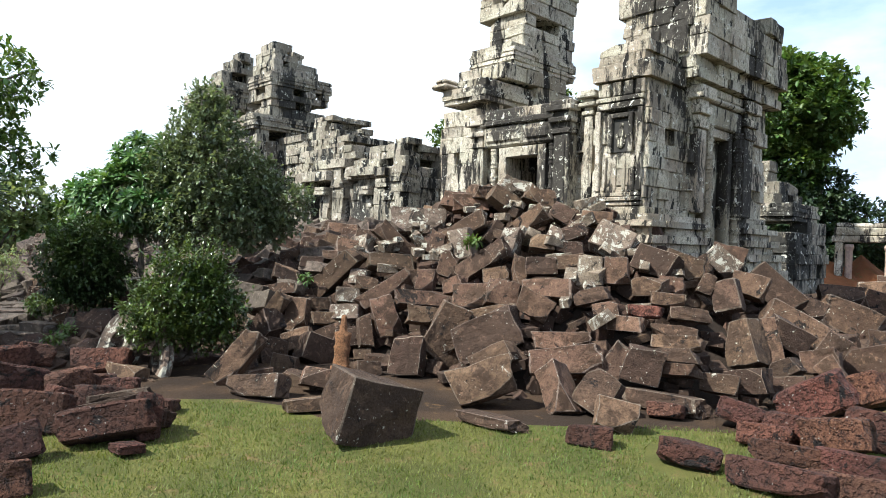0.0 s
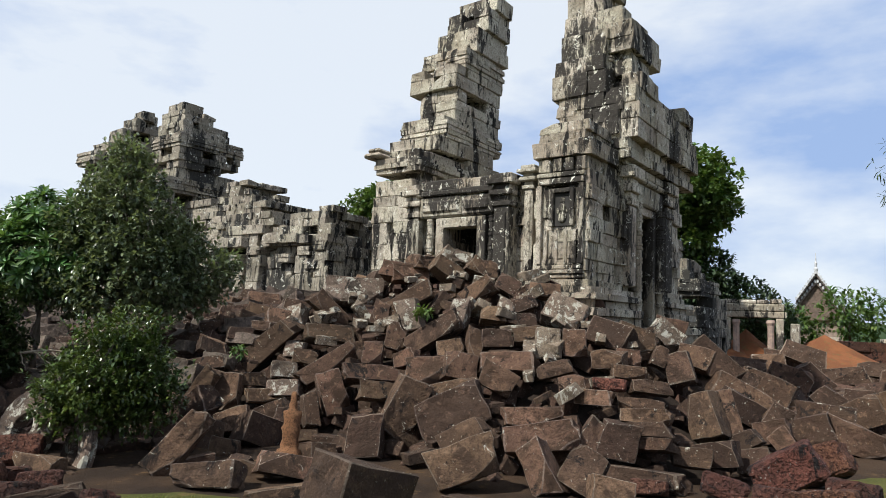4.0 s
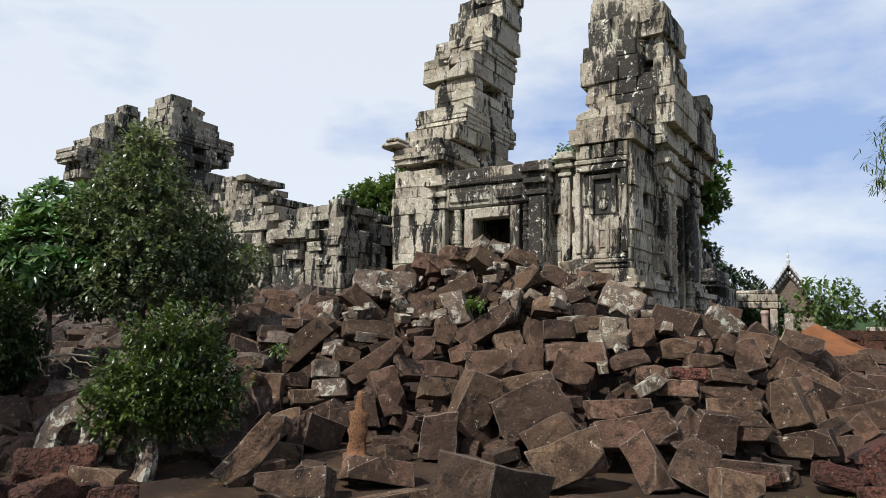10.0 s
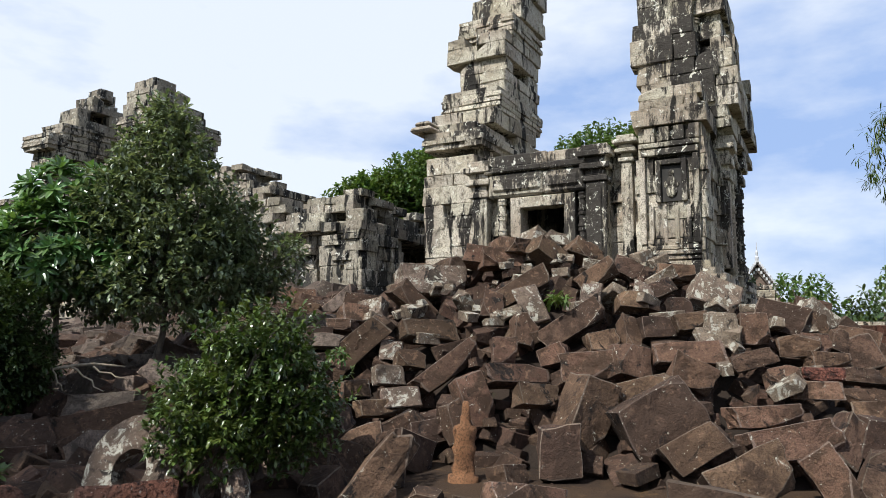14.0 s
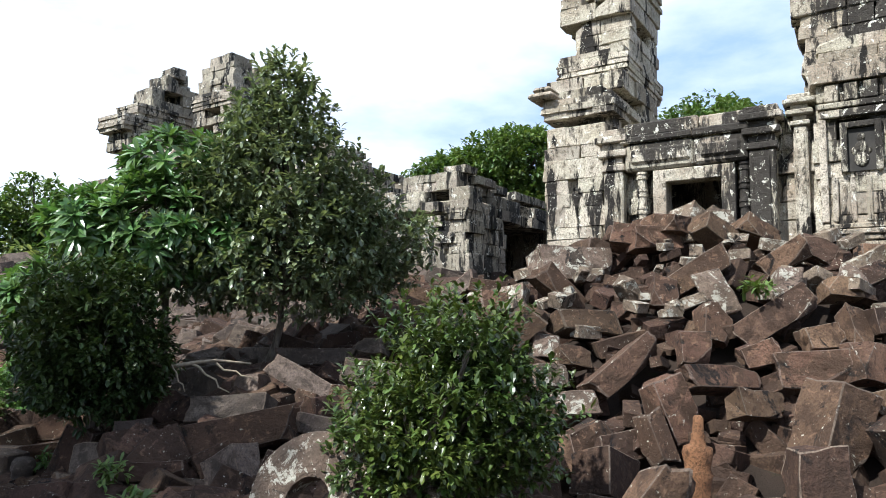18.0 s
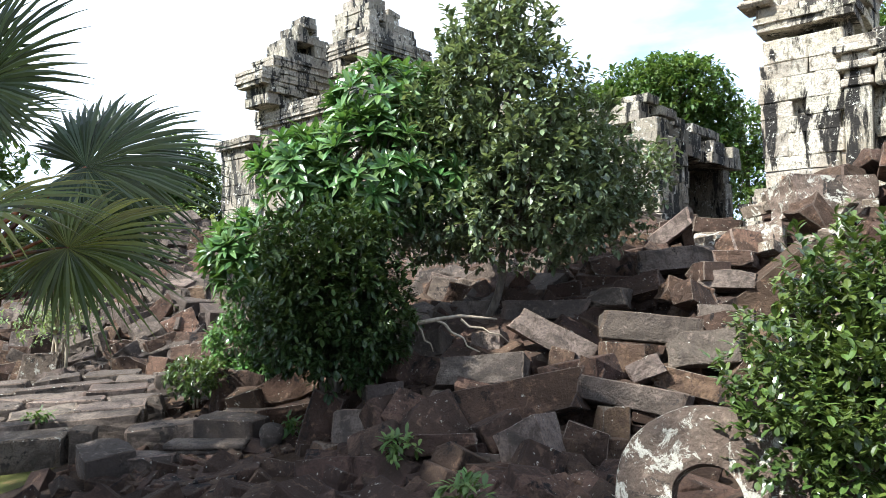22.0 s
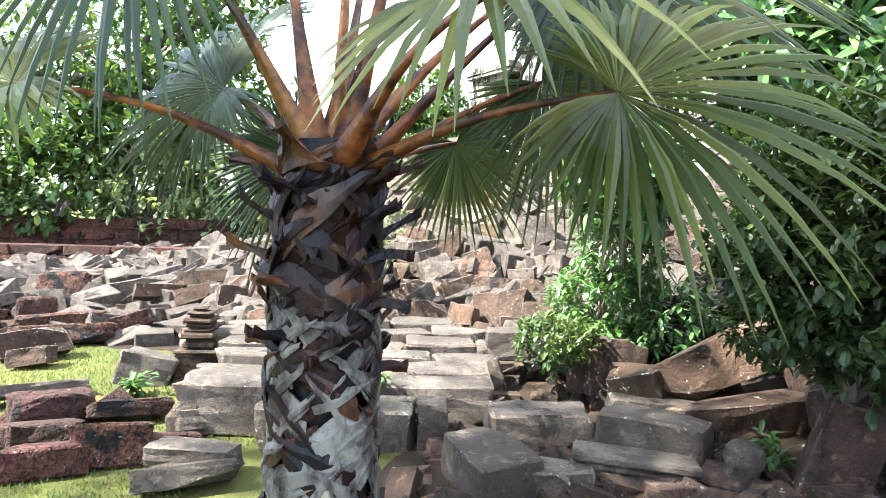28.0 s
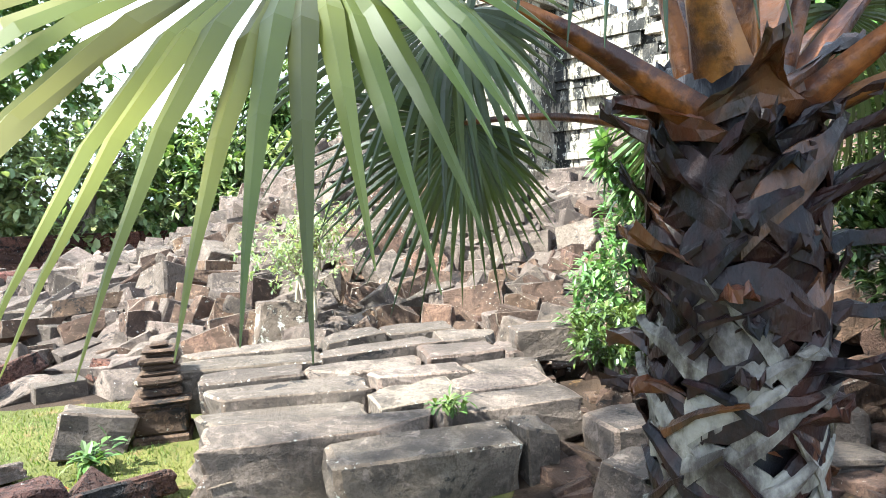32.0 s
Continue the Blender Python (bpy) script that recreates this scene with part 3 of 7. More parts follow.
tier(side, -1.0, 0.40, 1.02, 4.35, 4.55, 5.45, R, faces="fr", course=0.3, run=0.5, rag=0.06)
tier(side, -1.0, 0.34, 1.25, 4.2, 5.45, 5.75, R, faces="fr", broken=0.4, rag=0.08)
sdoor = section("side_door", tower)
frame_of(sdoor, "door_frame", 1.75, 2.70, 1.2, 3.55, 0.14, 0.14, M_TOWER, "b")
slabs(sdoor, "false_door", ((-0.2, -0.06, 1.88, 2.57, 1.2, 3.42), (-0.06, -0.02, 2.18, 2.27, 1.2, 3.42)), M_TOWER, 0.01)
slabs(sdoor, "lintel", ((-0.1, 0.20, 1.62, 2.92, 3.56, 3.92), (-0.1, 0.26, 1.60, 3.0, 3.93, 4.02), (-0.1, 0.22, 1.6, 3.0, 4.03, 4.19)), M_TOWER, 0.03)
colonette(sdoor, 0.18, 2.80, 1.2, 3.55, 0.085)
colonette(sdoor, 0.18, 1.68, 1.2, 3.55, 0.07)
slabs(sdoor, "pilaster", ((0.0, 0.22, 1.22, 1.52, 2.1, 3.45), (0.0, 0.22, 3.0, 3.4, 2.1, 3.5)), M_TOWER, 0.02)
bm = bmesh.new()
rings(bm, 0.08, 1.37, 0.14, 0.15, 3.46, [(0.12, 0.03), (0.1, 0.0), (0.14, 0.06), (0.1, 0.02), (0.2, 0.10)])
rings(bm, 0.08, 3.2, 0.14, 0.2, 3.5, [(0.12, 0.03), (0.1, 0.0), (0.14, 0.06), (0.1, 0.02), (0.2, 0.10)])
part("capital", bm, M_TOWER, sdoor)


def crown(parent, rows, material, course=0.28, run=0.6, rag=0.03):
    for a0, a1, b0, b1, z0, z1, kind in rows:
        if kind == "m":
            n = max(2, round((z1 - z0) / 0.09))
            for k in range(n):
                h = (z1 - z0) / n
                o = 0.03 * math.sin(math.pi * (k + 0.5) / n) + (0.015 if k % 2 else 0.0)
                tier(parent, a0 - o, a1 + o, b0 - o, b1, z0 + k * h, z0 + (k + 1) * h, R, material, course=h, run=0.8, faces="frl", rag=0.015)
        else:
            tier(parent, a0, a1, b0, b1, z0, z1, R, material, course=course, run=run, faces="frl", rag=rag, broken=0.25)


left = section("left_spire", tower)
crown(left, ((-4.5, -3.45, 0.1, 3.0, 4.2, 4.5, "m"), (-4.55, -3.45, 0.4, 3.0, 4.5, 4.75, "s"), (-4.72, -3.45, 0.7, 3.0, 4.75, 5.05, "s"), (-4.60, -3.48, 0.95, 3.0, 5.05, 5.5, "m"), (-4.45, -3.50, 1.3, 3.0, 5.5, 6.2, "s"),
             (-4.72, -3.49, 1.25, 3.0, 6.2, 6.7, "s"), (-4.58, -3.48, 1.55, 3.0, 6.7, 7.15, "m"), (-4.48, -3.38, 1.85, 3.05, 7.15, 7.7, "s"), (-4.40, -3.34, 2.1, 3.05, 7.7, 8.25, "s"), (-4.28, -3.27, 2.35, 3.05, 8.25, 8.6, "s")), M_TOWER)
right = section("right_spire", tower)
crown(right, ((-1.0, 0.1, 0.95, 2.6, 4.62, 5.05, "s"), (-1.05, 0.2, 1.0, 2.6, 5.05, 5.4, "s"), (-1.15, -0.15, 1.0, 2.6, 5.4, 6.1, "s"), (-1.08, -0.2, 1.1, 2.6, 6.1, 6.6, "s"), (-0.25, 0.18, 1.3, 2.5, 5.75, 6.15, "s"), (-0.25, 0.26, 1.2, 2.5, 6.15, 6.7, "s"),
              (-1.05, 0.02, 1.2, 2.5, 6.6, 7.0, "s"), (-1.02, -0.3, 1.3, 2.3, 7.0, 7.4, "s"), (-0.98, -0.2, 1.4, 2.1, 7.4, 7.6, "s")), M_TOWER, rag=0.04)
colonette(right, -0.2, 1.25, 5.45, 6.1, 0.07)
slabs(left, "cornice_finial", ((-4.72, -4.3, -0.1, 0.4, 4.52, 4.62), (-4.66, -4.35, -0.05, 0.35, 4.63, 4.72)), M_TOWER, 0.04)

gallery = body_of("temple_gallery", "long ruined grey stone gallery with broken roof")
gal = section("gallery_wall", gallery)
for a0, a1 in ((-10.5, -9.95), (-9.4, -6.1)):
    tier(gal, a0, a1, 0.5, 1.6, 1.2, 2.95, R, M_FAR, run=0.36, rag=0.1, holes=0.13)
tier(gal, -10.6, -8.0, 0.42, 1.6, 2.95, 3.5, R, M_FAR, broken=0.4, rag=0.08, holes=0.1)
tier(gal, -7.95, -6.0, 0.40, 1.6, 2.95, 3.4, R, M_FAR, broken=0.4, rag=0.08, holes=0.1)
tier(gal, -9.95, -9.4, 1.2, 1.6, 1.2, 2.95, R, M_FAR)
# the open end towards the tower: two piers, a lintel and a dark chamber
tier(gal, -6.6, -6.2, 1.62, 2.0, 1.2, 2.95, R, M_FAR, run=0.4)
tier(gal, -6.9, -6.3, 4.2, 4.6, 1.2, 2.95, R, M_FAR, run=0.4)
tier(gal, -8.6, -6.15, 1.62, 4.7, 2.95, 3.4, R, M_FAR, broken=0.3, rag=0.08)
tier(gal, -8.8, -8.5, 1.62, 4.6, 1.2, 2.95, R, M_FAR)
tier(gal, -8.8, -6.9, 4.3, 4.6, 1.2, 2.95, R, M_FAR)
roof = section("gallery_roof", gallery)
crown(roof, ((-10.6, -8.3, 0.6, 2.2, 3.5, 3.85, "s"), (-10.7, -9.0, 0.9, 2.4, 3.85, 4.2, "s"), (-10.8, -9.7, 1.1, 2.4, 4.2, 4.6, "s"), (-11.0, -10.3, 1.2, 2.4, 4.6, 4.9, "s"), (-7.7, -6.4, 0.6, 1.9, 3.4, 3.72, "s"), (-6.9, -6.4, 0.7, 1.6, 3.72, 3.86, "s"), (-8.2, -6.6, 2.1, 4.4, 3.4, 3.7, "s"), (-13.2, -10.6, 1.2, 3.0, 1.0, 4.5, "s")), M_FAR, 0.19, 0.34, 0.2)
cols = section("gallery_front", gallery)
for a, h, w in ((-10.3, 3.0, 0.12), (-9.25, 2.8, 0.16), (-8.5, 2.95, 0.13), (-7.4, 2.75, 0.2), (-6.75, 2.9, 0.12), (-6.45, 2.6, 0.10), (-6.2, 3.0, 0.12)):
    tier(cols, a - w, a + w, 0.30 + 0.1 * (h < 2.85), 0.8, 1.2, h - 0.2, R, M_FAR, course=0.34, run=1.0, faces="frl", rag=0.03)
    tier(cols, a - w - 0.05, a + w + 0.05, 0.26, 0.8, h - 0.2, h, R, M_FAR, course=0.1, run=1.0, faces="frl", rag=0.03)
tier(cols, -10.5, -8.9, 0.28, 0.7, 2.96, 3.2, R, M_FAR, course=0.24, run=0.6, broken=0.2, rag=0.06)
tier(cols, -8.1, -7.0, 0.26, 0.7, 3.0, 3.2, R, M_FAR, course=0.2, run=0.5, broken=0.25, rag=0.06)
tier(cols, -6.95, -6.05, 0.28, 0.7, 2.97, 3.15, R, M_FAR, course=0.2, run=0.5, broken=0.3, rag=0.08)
far_tower = body_of("far_temple_tower", "distant ruined grey temple tower with a split crown")
ft = section("far_body", far_tower)
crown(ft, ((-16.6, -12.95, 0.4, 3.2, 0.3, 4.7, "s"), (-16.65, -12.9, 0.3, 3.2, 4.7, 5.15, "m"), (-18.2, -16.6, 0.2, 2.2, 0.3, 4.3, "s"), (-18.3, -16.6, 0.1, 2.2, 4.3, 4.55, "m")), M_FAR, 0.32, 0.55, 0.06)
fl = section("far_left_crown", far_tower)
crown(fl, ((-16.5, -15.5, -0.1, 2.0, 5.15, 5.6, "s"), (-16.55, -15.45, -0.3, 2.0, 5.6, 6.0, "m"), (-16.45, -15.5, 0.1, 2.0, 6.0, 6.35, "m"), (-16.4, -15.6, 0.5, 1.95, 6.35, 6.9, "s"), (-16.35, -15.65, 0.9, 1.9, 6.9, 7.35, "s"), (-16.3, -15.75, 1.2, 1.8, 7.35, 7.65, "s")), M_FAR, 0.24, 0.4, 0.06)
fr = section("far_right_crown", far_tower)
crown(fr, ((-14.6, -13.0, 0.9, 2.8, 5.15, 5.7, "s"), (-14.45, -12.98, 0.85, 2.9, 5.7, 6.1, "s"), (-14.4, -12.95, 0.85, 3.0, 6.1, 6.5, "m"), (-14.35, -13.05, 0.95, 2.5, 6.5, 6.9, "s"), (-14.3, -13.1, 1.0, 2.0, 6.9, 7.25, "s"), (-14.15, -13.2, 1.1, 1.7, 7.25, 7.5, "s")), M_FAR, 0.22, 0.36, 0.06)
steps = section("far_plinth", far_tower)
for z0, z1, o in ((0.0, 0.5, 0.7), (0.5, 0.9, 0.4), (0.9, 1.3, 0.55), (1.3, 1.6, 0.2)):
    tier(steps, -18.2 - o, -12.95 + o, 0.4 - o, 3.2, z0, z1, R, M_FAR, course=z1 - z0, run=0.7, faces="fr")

rear = body_of("rear_temple_wall", "low stepped grey stone ruin behind the tower")
rw = section("rear_wall", rear)
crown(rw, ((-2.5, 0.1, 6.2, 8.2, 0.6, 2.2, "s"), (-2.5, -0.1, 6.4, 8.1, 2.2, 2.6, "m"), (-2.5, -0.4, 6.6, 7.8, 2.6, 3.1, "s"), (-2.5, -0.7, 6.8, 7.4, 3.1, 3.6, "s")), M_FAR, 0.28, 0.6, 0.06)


# ---- fallen blocks ----
BLK = random.Random(21)
WHAT = {"fallen_brown_sandstone": ("dark brown sandstone block fallen on the rubble slope", "stone block"), "rubble_brown_sandstone": ("large dark brown sandstone block tilted on the grass", "stone block"), "lichened_pale_sandstone": ("fallen sandstone block with pale lichen patches", "stone block"),
        "grey_paving_sandstone": ("grey weathered sandstone slab lying loose", "stone slab"), "red_laterite": ("rough pitted red laterite block", "laterite block")}


def block(x, y, z, length, depth, height, rx, ry, rz, material):
    name = "laterite_block" if material is M_LATERITE else "flat_stone" if material is M_SLAB else "fallen_block"
    look_ = M_BLOCK_R if material is M_BLOCK and BLK.random() < 0.4 else material
    ob = new(name, BLK.choice(FALLEN[look_.name]))
    ob.matrix_world = pose(x, y, z, rx, ry, rz) @ Matrix.Diagonal((length, depth, height, 1))
    label, cat = WHAT[material.name]
    return tagged(ob, label, cat, "fallen blocks before the temple")


block(-1.38, 12.85, 1.59, 0.57, 0.26, 0.23, -21, -8, 5, M_BLOCK)
block(-1.57, 11.04, 1.33, 0.52, 0.28, 0.24, -23, 5, 13, M_BLOCK)
block(-0.84, 10.89, 1.51, 0.66, 0.28, 0.24, -14, 41, 10, M_BLOCK)
block(-1.69, 10.40, 0.97, 0.97, 0.37, 0.32, 2, -41, -25, M_BLOCK)
block(-0.84, 10.25, 1.14, 0.70, 0.30, 0.26, -23, 5, 4, M_BLOCK)
block(-0.41, 11.42, 1.81, 0.92, 0.45, 0.42, -18, 5, 0, M_PALE)
block(-0.37, 10.14, 1.49, 0.33, 0.20, 0.15, 11, 50, 21, M_PALE)
block(0.23, 9.94, 1.65, 0.78, 0.28, 0.25, -18, -31, -8, M_BLOCK)
block(0.29, 9.60, 1.47, 0.28, 0.26, 0.43, -3, -23, -33, M_PALE)
block(0.56, 9.13, 1.23, 0.75, 0.30, 0.26, -17, -33, -23, M_BLOCK)
block(0.44, 10.93, 2.15, 0.54, 0.31, 0.27, -10, 2, 1, M_BLOCK)
block(0.86, 10.92, 2.28, 0.31, 0.20, 0.31, -12, -5, 1, M_PALE)
block(-1.29, 10.20, 0.93, 0.28, 0.20, 0.23, -9, 3, -17, M_PALE)
block(-1.41, 9.84, 0.67, 0.33, 0.20, 0.22, -11, 3, 16, M_PALE)
block(-1.35, 9.39, 0.45, 0.38, 0.23, 0.22, -23, -5, -12, M_PALE)
block(-0.85, 9.46, 0.75, 0.79, 0.26, 0.23, -23, -30, 15, M_BLOCK)
block(-0.26, 8.82, 0.71, 0.71, 0.23, 0.20, -23, 2, 1, M_BLOCK)
block(0.39, 8.51, 0.79, 0.52, 0.31, 0.31, -17, -2, -36, M_BLOCK)
block(-0.76, 8.80, 0.46, 0.33, 0.30, 0.50, -14, -18, 4, M_BLOCK)
block(-1.02, 8.61, 0.29, 0.18, 0.20, 0.41, -21, -3, 16, M_BLOCK)
block(-0.25, 8.43, 0.54, 0.41, 0.23, 0.20, -21, 8, 11, M_BLOCK)
block(0.02, 7.95, 0.43, 0.37, 0.38, 0.63, -6, 30, 2, M_BLOCK)
block(-0.38, 7.64, 0.14, 0.36, 0.28, 0.46, -14, 1, -16, M_BLOCK)
block(-2.44, 9.58, 0.41, 0.65, 0.25, 0.22, 11, -55, -19, M_BLOCK)
block(-2.11, 9.61, 0.36, 0.33, 0.27, 0.46, -15, 3, -14, M_BLOCK)
block(-1.83, 9.77, 0.53, 0.35, 0.21, 0.18, -8, 1, 7, M_BLOCK)
block(-1.59, 9.37, 0.36, 0.52, 0.20, 0.17, -13, 2, 9, M_BLOCK)
block(-2.45, 9.99, 0.69, 0.46, 0.21, 0.18, -20, -8, -1, M_BLOCK)
block(-1.55, 8.96, 0.18, 0.62, 0.29, 0.25, -13, -25, 0, M_BLOCK)
block(-2.15, 6.94, 0.21, 0.67, 0.27, 0.23, -18, -52, 5, M_BLOCK)
block(-2.39, 8.47, 0.21, 0.76, 0.29, 0.25, -7, -43, -18, M_BLOCK)
block(-1.79, 6.46, 0.04, 0.58, 0.23, 0.20, -20, -4, -16, M_BLOCK)
block(-1.19, 6.01, -0.01, 0.55, 0.20, 0.12, -9, -3, 13, M_BLOCK)
block(-1.12, 6.72, 0.06, 0.57, 0.22, 0.20, -12, 11, 10, M_BLOCK)
block(0.40, 6.36, 0.16, 0.57, 0.34, 0.32, -23, -20, -2, M_BLOCK)
block(0.41, 5.66, -0.02, 0.57, 0.20, 0.10, -9, -1, -41, M_BLOCK)
block(1.08, 6.23, 0.14, 0.24, 0.27, 0.45, -16, -30, -38, M_BLOCK)
block(1.45, 6.12, 0.14, 0.32, 0.24, 0.40, -26, 25, -41, M_BLOCK)
block(1.46, 5.62, 0.07, 0.32, 0.20, 0.25, -19, 15, -11, M_BLOCK)
block(2.15, 6.34, 0.02, 0.73, 0.22, 0.19, -14, 0, -38, M_BLOCK)
block(1.28, 6.80, 0.30, 0.72, 0.30, 0.26, -17, -8, -17, M_BLOCK)
block(1.25, 7.07, 0.48, 0.57, 0.21, 0.18, -10, -1, -10, M_BLOCK)
block(1.74, 6.71, 0.32, 0.23, 0.26, 0.45, -14, 33, -15, M_BLOCK)
block(2.02, 6.63, 0.30, 0.38, 0.23, 0.37, -5, 14, -13, M_BLOCK)
block(0.56, 7.07, 0.26, 0.50, 0.30, 0.27, -18, -32, -27, M_BLOCK)
block(0.56, 7.56, 0.45, 0.69, 0.41, 0.44, -13, -23, -7, M_BLOCK)
block(0.65, 7.87, 0.65, 0.53, 0.22, 0.20, -16, -14, -22, M_BLOCK)
block(0.74, 8.26, 0.88, 0.38, 0.23, 0.34, -11, 9, 3, M_BLOCK)
block(1.27, 8.05, 0.94, 0.68, 0.28, 0.24, -23, -1, -36, M_BLOCK)
block(1.08, 7.77, 0.78, 0.39, 0.23, 0.26, -12, 25, -17, M_BLOCK)
block(1.72, 7.67, 0.92, 0.37, 0.20, 0.17, -9, -16, -32, M_BLOCK)
block(2.43, 7.80, 1.04, 0.38, 0.23, 0.21, -8, -8, -46, M_BLOCK)
block(2.71, 7.88, 1.05, 0.29, 0.20, 0.18, -23, 8, -21, M_BLOCK)
block(1.98, 7.20, 0.66, 0.41, 0.20, 0.16, -8, -2, -41, M_BLOCK)
block(2.76, 7.44, 0.76, 0.41, 0.20, 0.15, -15, 6, -10, M_BLOCK)
block(2.26, 7.38, 0.78, 0.34, 0.20, 0.14, -12, -1, -32, M_LATERITE)
block(2.52, 7.12, 0.59, 0.45, 0.20, 0.13, -21, 3, -27, M_BLOCK)
block(2.48, 6.97, 0.50, 0.49, 0.20, 0.14, -15, -2, -33, M_BLOCK)
block(2.36, 6.76, 0.38, 0.51, 0.20, 0.13, -22, -5, -49, M_BLOCK)
block(2.33, 6.60, 0.28, 0.47, 0.20, 0.12, -15, -6, -51, M_BLOCK)
block(2.57, 7.61, 0.91, 0.36, 0.20, 0.15, -9, 6, -14, M_BLOCK)
block(1.83, 7.41, 0.76, 0.26, 0.20, 0.19, -24, -6, -16, M_BLOCK)
block(1.37, 9.16, 1.52, 0.33, 0.20, 0.22, -21, 2, -12, M_BLOCK)
block(1.58, 9.24, 1.62, 0.24, 0.20, 0.21, -20, 15, -36, M_PALE)
block(0.94, 9.36, 1.51, 0.24, 0.24, 0.39, -23, 4, -29, M_PALE)
block(1.28, 9.81, 1.86, 0.51, 0.25, 0.22, -10, -32, -26, M_BLOCK)
block(0.98, 8.64, 1.14, 0.16, 0.20, 0.38, -22, 3, 4, M_BLOCK)
block(1.27, 8.59, 1.21, 0.38, 0.23, 0.22, -16, 1, 2, M_BLOCK)
block(1.62, 8.44, 1.27, 0.33, 0.20, 0.19, -20, -5, -21, M_BLOCK)
block(1.82, 8.20, 1.20, 0.32, 0.23, 0.38, -13, 0, -23, M_PALE)
block(2.11, 8.08, 1.20, 0.30, 0.20, 0.31, -10, -1, -29, M_BLOCK)
block(2.26, 8.82, 1.59, 0.49, 0.29, 0.38, -25, 18, -29, M_PALE)
block(1.80, 9.22, 1.67, 0.33, 0.20, 0.22, -27, -22, 1, M_BLOCK)
block(1.72, 8.75, 1.45, 0.24, 0.20, 0.20, -13, 0, -21, M_BLOCK)
block(2.69, 8.26, 1.30, 0.50, 0.30, 0.29, -18, 15, -46, M_BLOCK)
block(3.70, 8.74, 1.34, 0.41, 0.25, 0.27, -11, 44, -16, M_PALE)
block(3.42, 7.92, 0.95, 0.30, 0.26, 0.43, -18, -22, -39, M_BLOCK)
block(3.20, 8.04, 1.08, 0.16, 0.20, 0.26, -14, 24, -19, M_BLOCK)
block(3.13, 8.32, 1.28, 0.30, 0.20, 0.19, -19, 12, -23, M_BLOCK)
block(2.17, 9.42, 1.88, 0.49, 0.21, 0.18, -20, 3, -27, M_BLOCK)
block(1.74, 9.85, 1.96, 0.34, 0.20, 0.25, -21, 27, -29, M_BLOCK)
block(1.64, 10.61, 2.26, 0.31, 0.20, 0.24, -21, -6, -5, M_BLOCK)
block(-0.11, 9.90, 1.47, 0.24, 0.20, 0.32, -25, 11, -16, M_BLOCK)
block(0.69, 8.71, 1.06, 0.33, 0.20, 0.20, -18, -6, -8, M_BLOCK)
block(0.16, 8.81, 0.92, 0.29, 0.20, 0.19, -10, -19, -32, M_BLOCK)
block(-0.25, 9.21, 0.94, 0.25, 0.20, 0.30, -20, 6, -18, M_BLOCK)
block(0.05, 9.32, 1.17, 0.26, 0.21, 0.35, -21, 9, -11, M_BLOCK)
block(-1.14, 9.89, 0.82, 0.31, 0.20, 0.20, -20, 12, 5, M_BLOCK)
block(-2.12, 13.92, 1.63, 0.66, 0.33, 0.29, -19, 3, -3, M_BLOCK)
block(-2.49, 13.08, 1.39, 0.61, 0.28, 0.25, -22, -4, 15, M_BLOCK)
block(-2.60, 11.81, 1.11, 0.64, 0.27, 0.24, -22, 2, 0, M_BLOCK)
block(-2.12, 10.65, 1.08, 0.38, 0.23, 0.20, -18, 5, 19, M_BLOCK)
block(-2.48, 10.30, 0.89, 0.40, 0.22, 0.19, -17, 21, 27, M_BLOCK)
block(4.52, 8.95, 0.96, 0.69, 0.38, 0.33, -16, 42, -34, M_BLOCK)
block(3.29, 7.14, 0.49, 0.32, 0.31, 0.52, -16, -25, -50, M_BLOCK)
block(3.58, 7.28, 0.44, 0.30, 0.32, 0.54, -23, -19, -17, M_BLOCK)
block(4.27, 8.03, 0.63, 0.74, 0.39, 0.34, -15, 31, -28, M_BLOCK)
block(8.90, 13.05, 0.38, 0.78, 0.45, 0.63, -7, 22, -29, M_BLOCK)
block(9.87, 13.55, 0.42, 0.76, 0.45, 0.53, -7, 41, -25, M_BLOCK)
block(4.59, 7.73, 0.37, 0.26, 0.20, 0.33, -10, 32, -31, M_BLOCK)
block(4.23, 7.16, 0.21, 0.23, 0.20, 0.27, -24, -38, -34, M_BLOCK)
block(3.52, 6.67, 0.11, 0.32, 0.20, 0.28, -21, -13, -33, M_BLOCK)
block(3.09, 6.60, 0.20, 0.37, 0.22, 0.24, -6, -13, -57, M_BLOCK)
block(3.60, 6.90, 0.26, 0.29, 0.20, 0.19, -17, -36, -41, M_BLOCK)
block(6.24, 8.88, 0.18, 0.74, 0.45, 0.44, -21, 6, -54, M_BLOCK)
block(5.74, 7.89, 0.15, 0.72, 0.40, 0.35, -7, 16, -38, M_BLOCK)
block(7.19, 9.26, 0.22, 0.67, 0.40, 0.45, -11, -25, -46, M_BLOCK)
block(9.38, 11.67, 0.18, 0.55, 0.33, 0.46, -10, -3, -63, M_BLOCK)
block(8.34, 11.26, 0.21, 0.46, 0.28, 0.39, -17, 38, -52, M_BLOCK)
block(8.87, 10.46, 0.22, 0.66, 0.40, 0.48, -3, -21, -60, M_BLOCK)
block(4.55, 7.26, 0.02, 0.37, 0.20, 0.18, -14, 5, -43, M_BLOCK)
block(2.72, 6.53, 0.18, 0.36, 0.21, 0.19, -17, 1, -30, M_BLOCK)
block(13.51, 18.24, 0.70, 1.11, 0.45, 0.54, -27, 20, -51, M_BLOCK)
block(13.37, 19.11, 0.61, 0.96, 0.45, 0.56, -16, 2, -60, M_BLOCK)
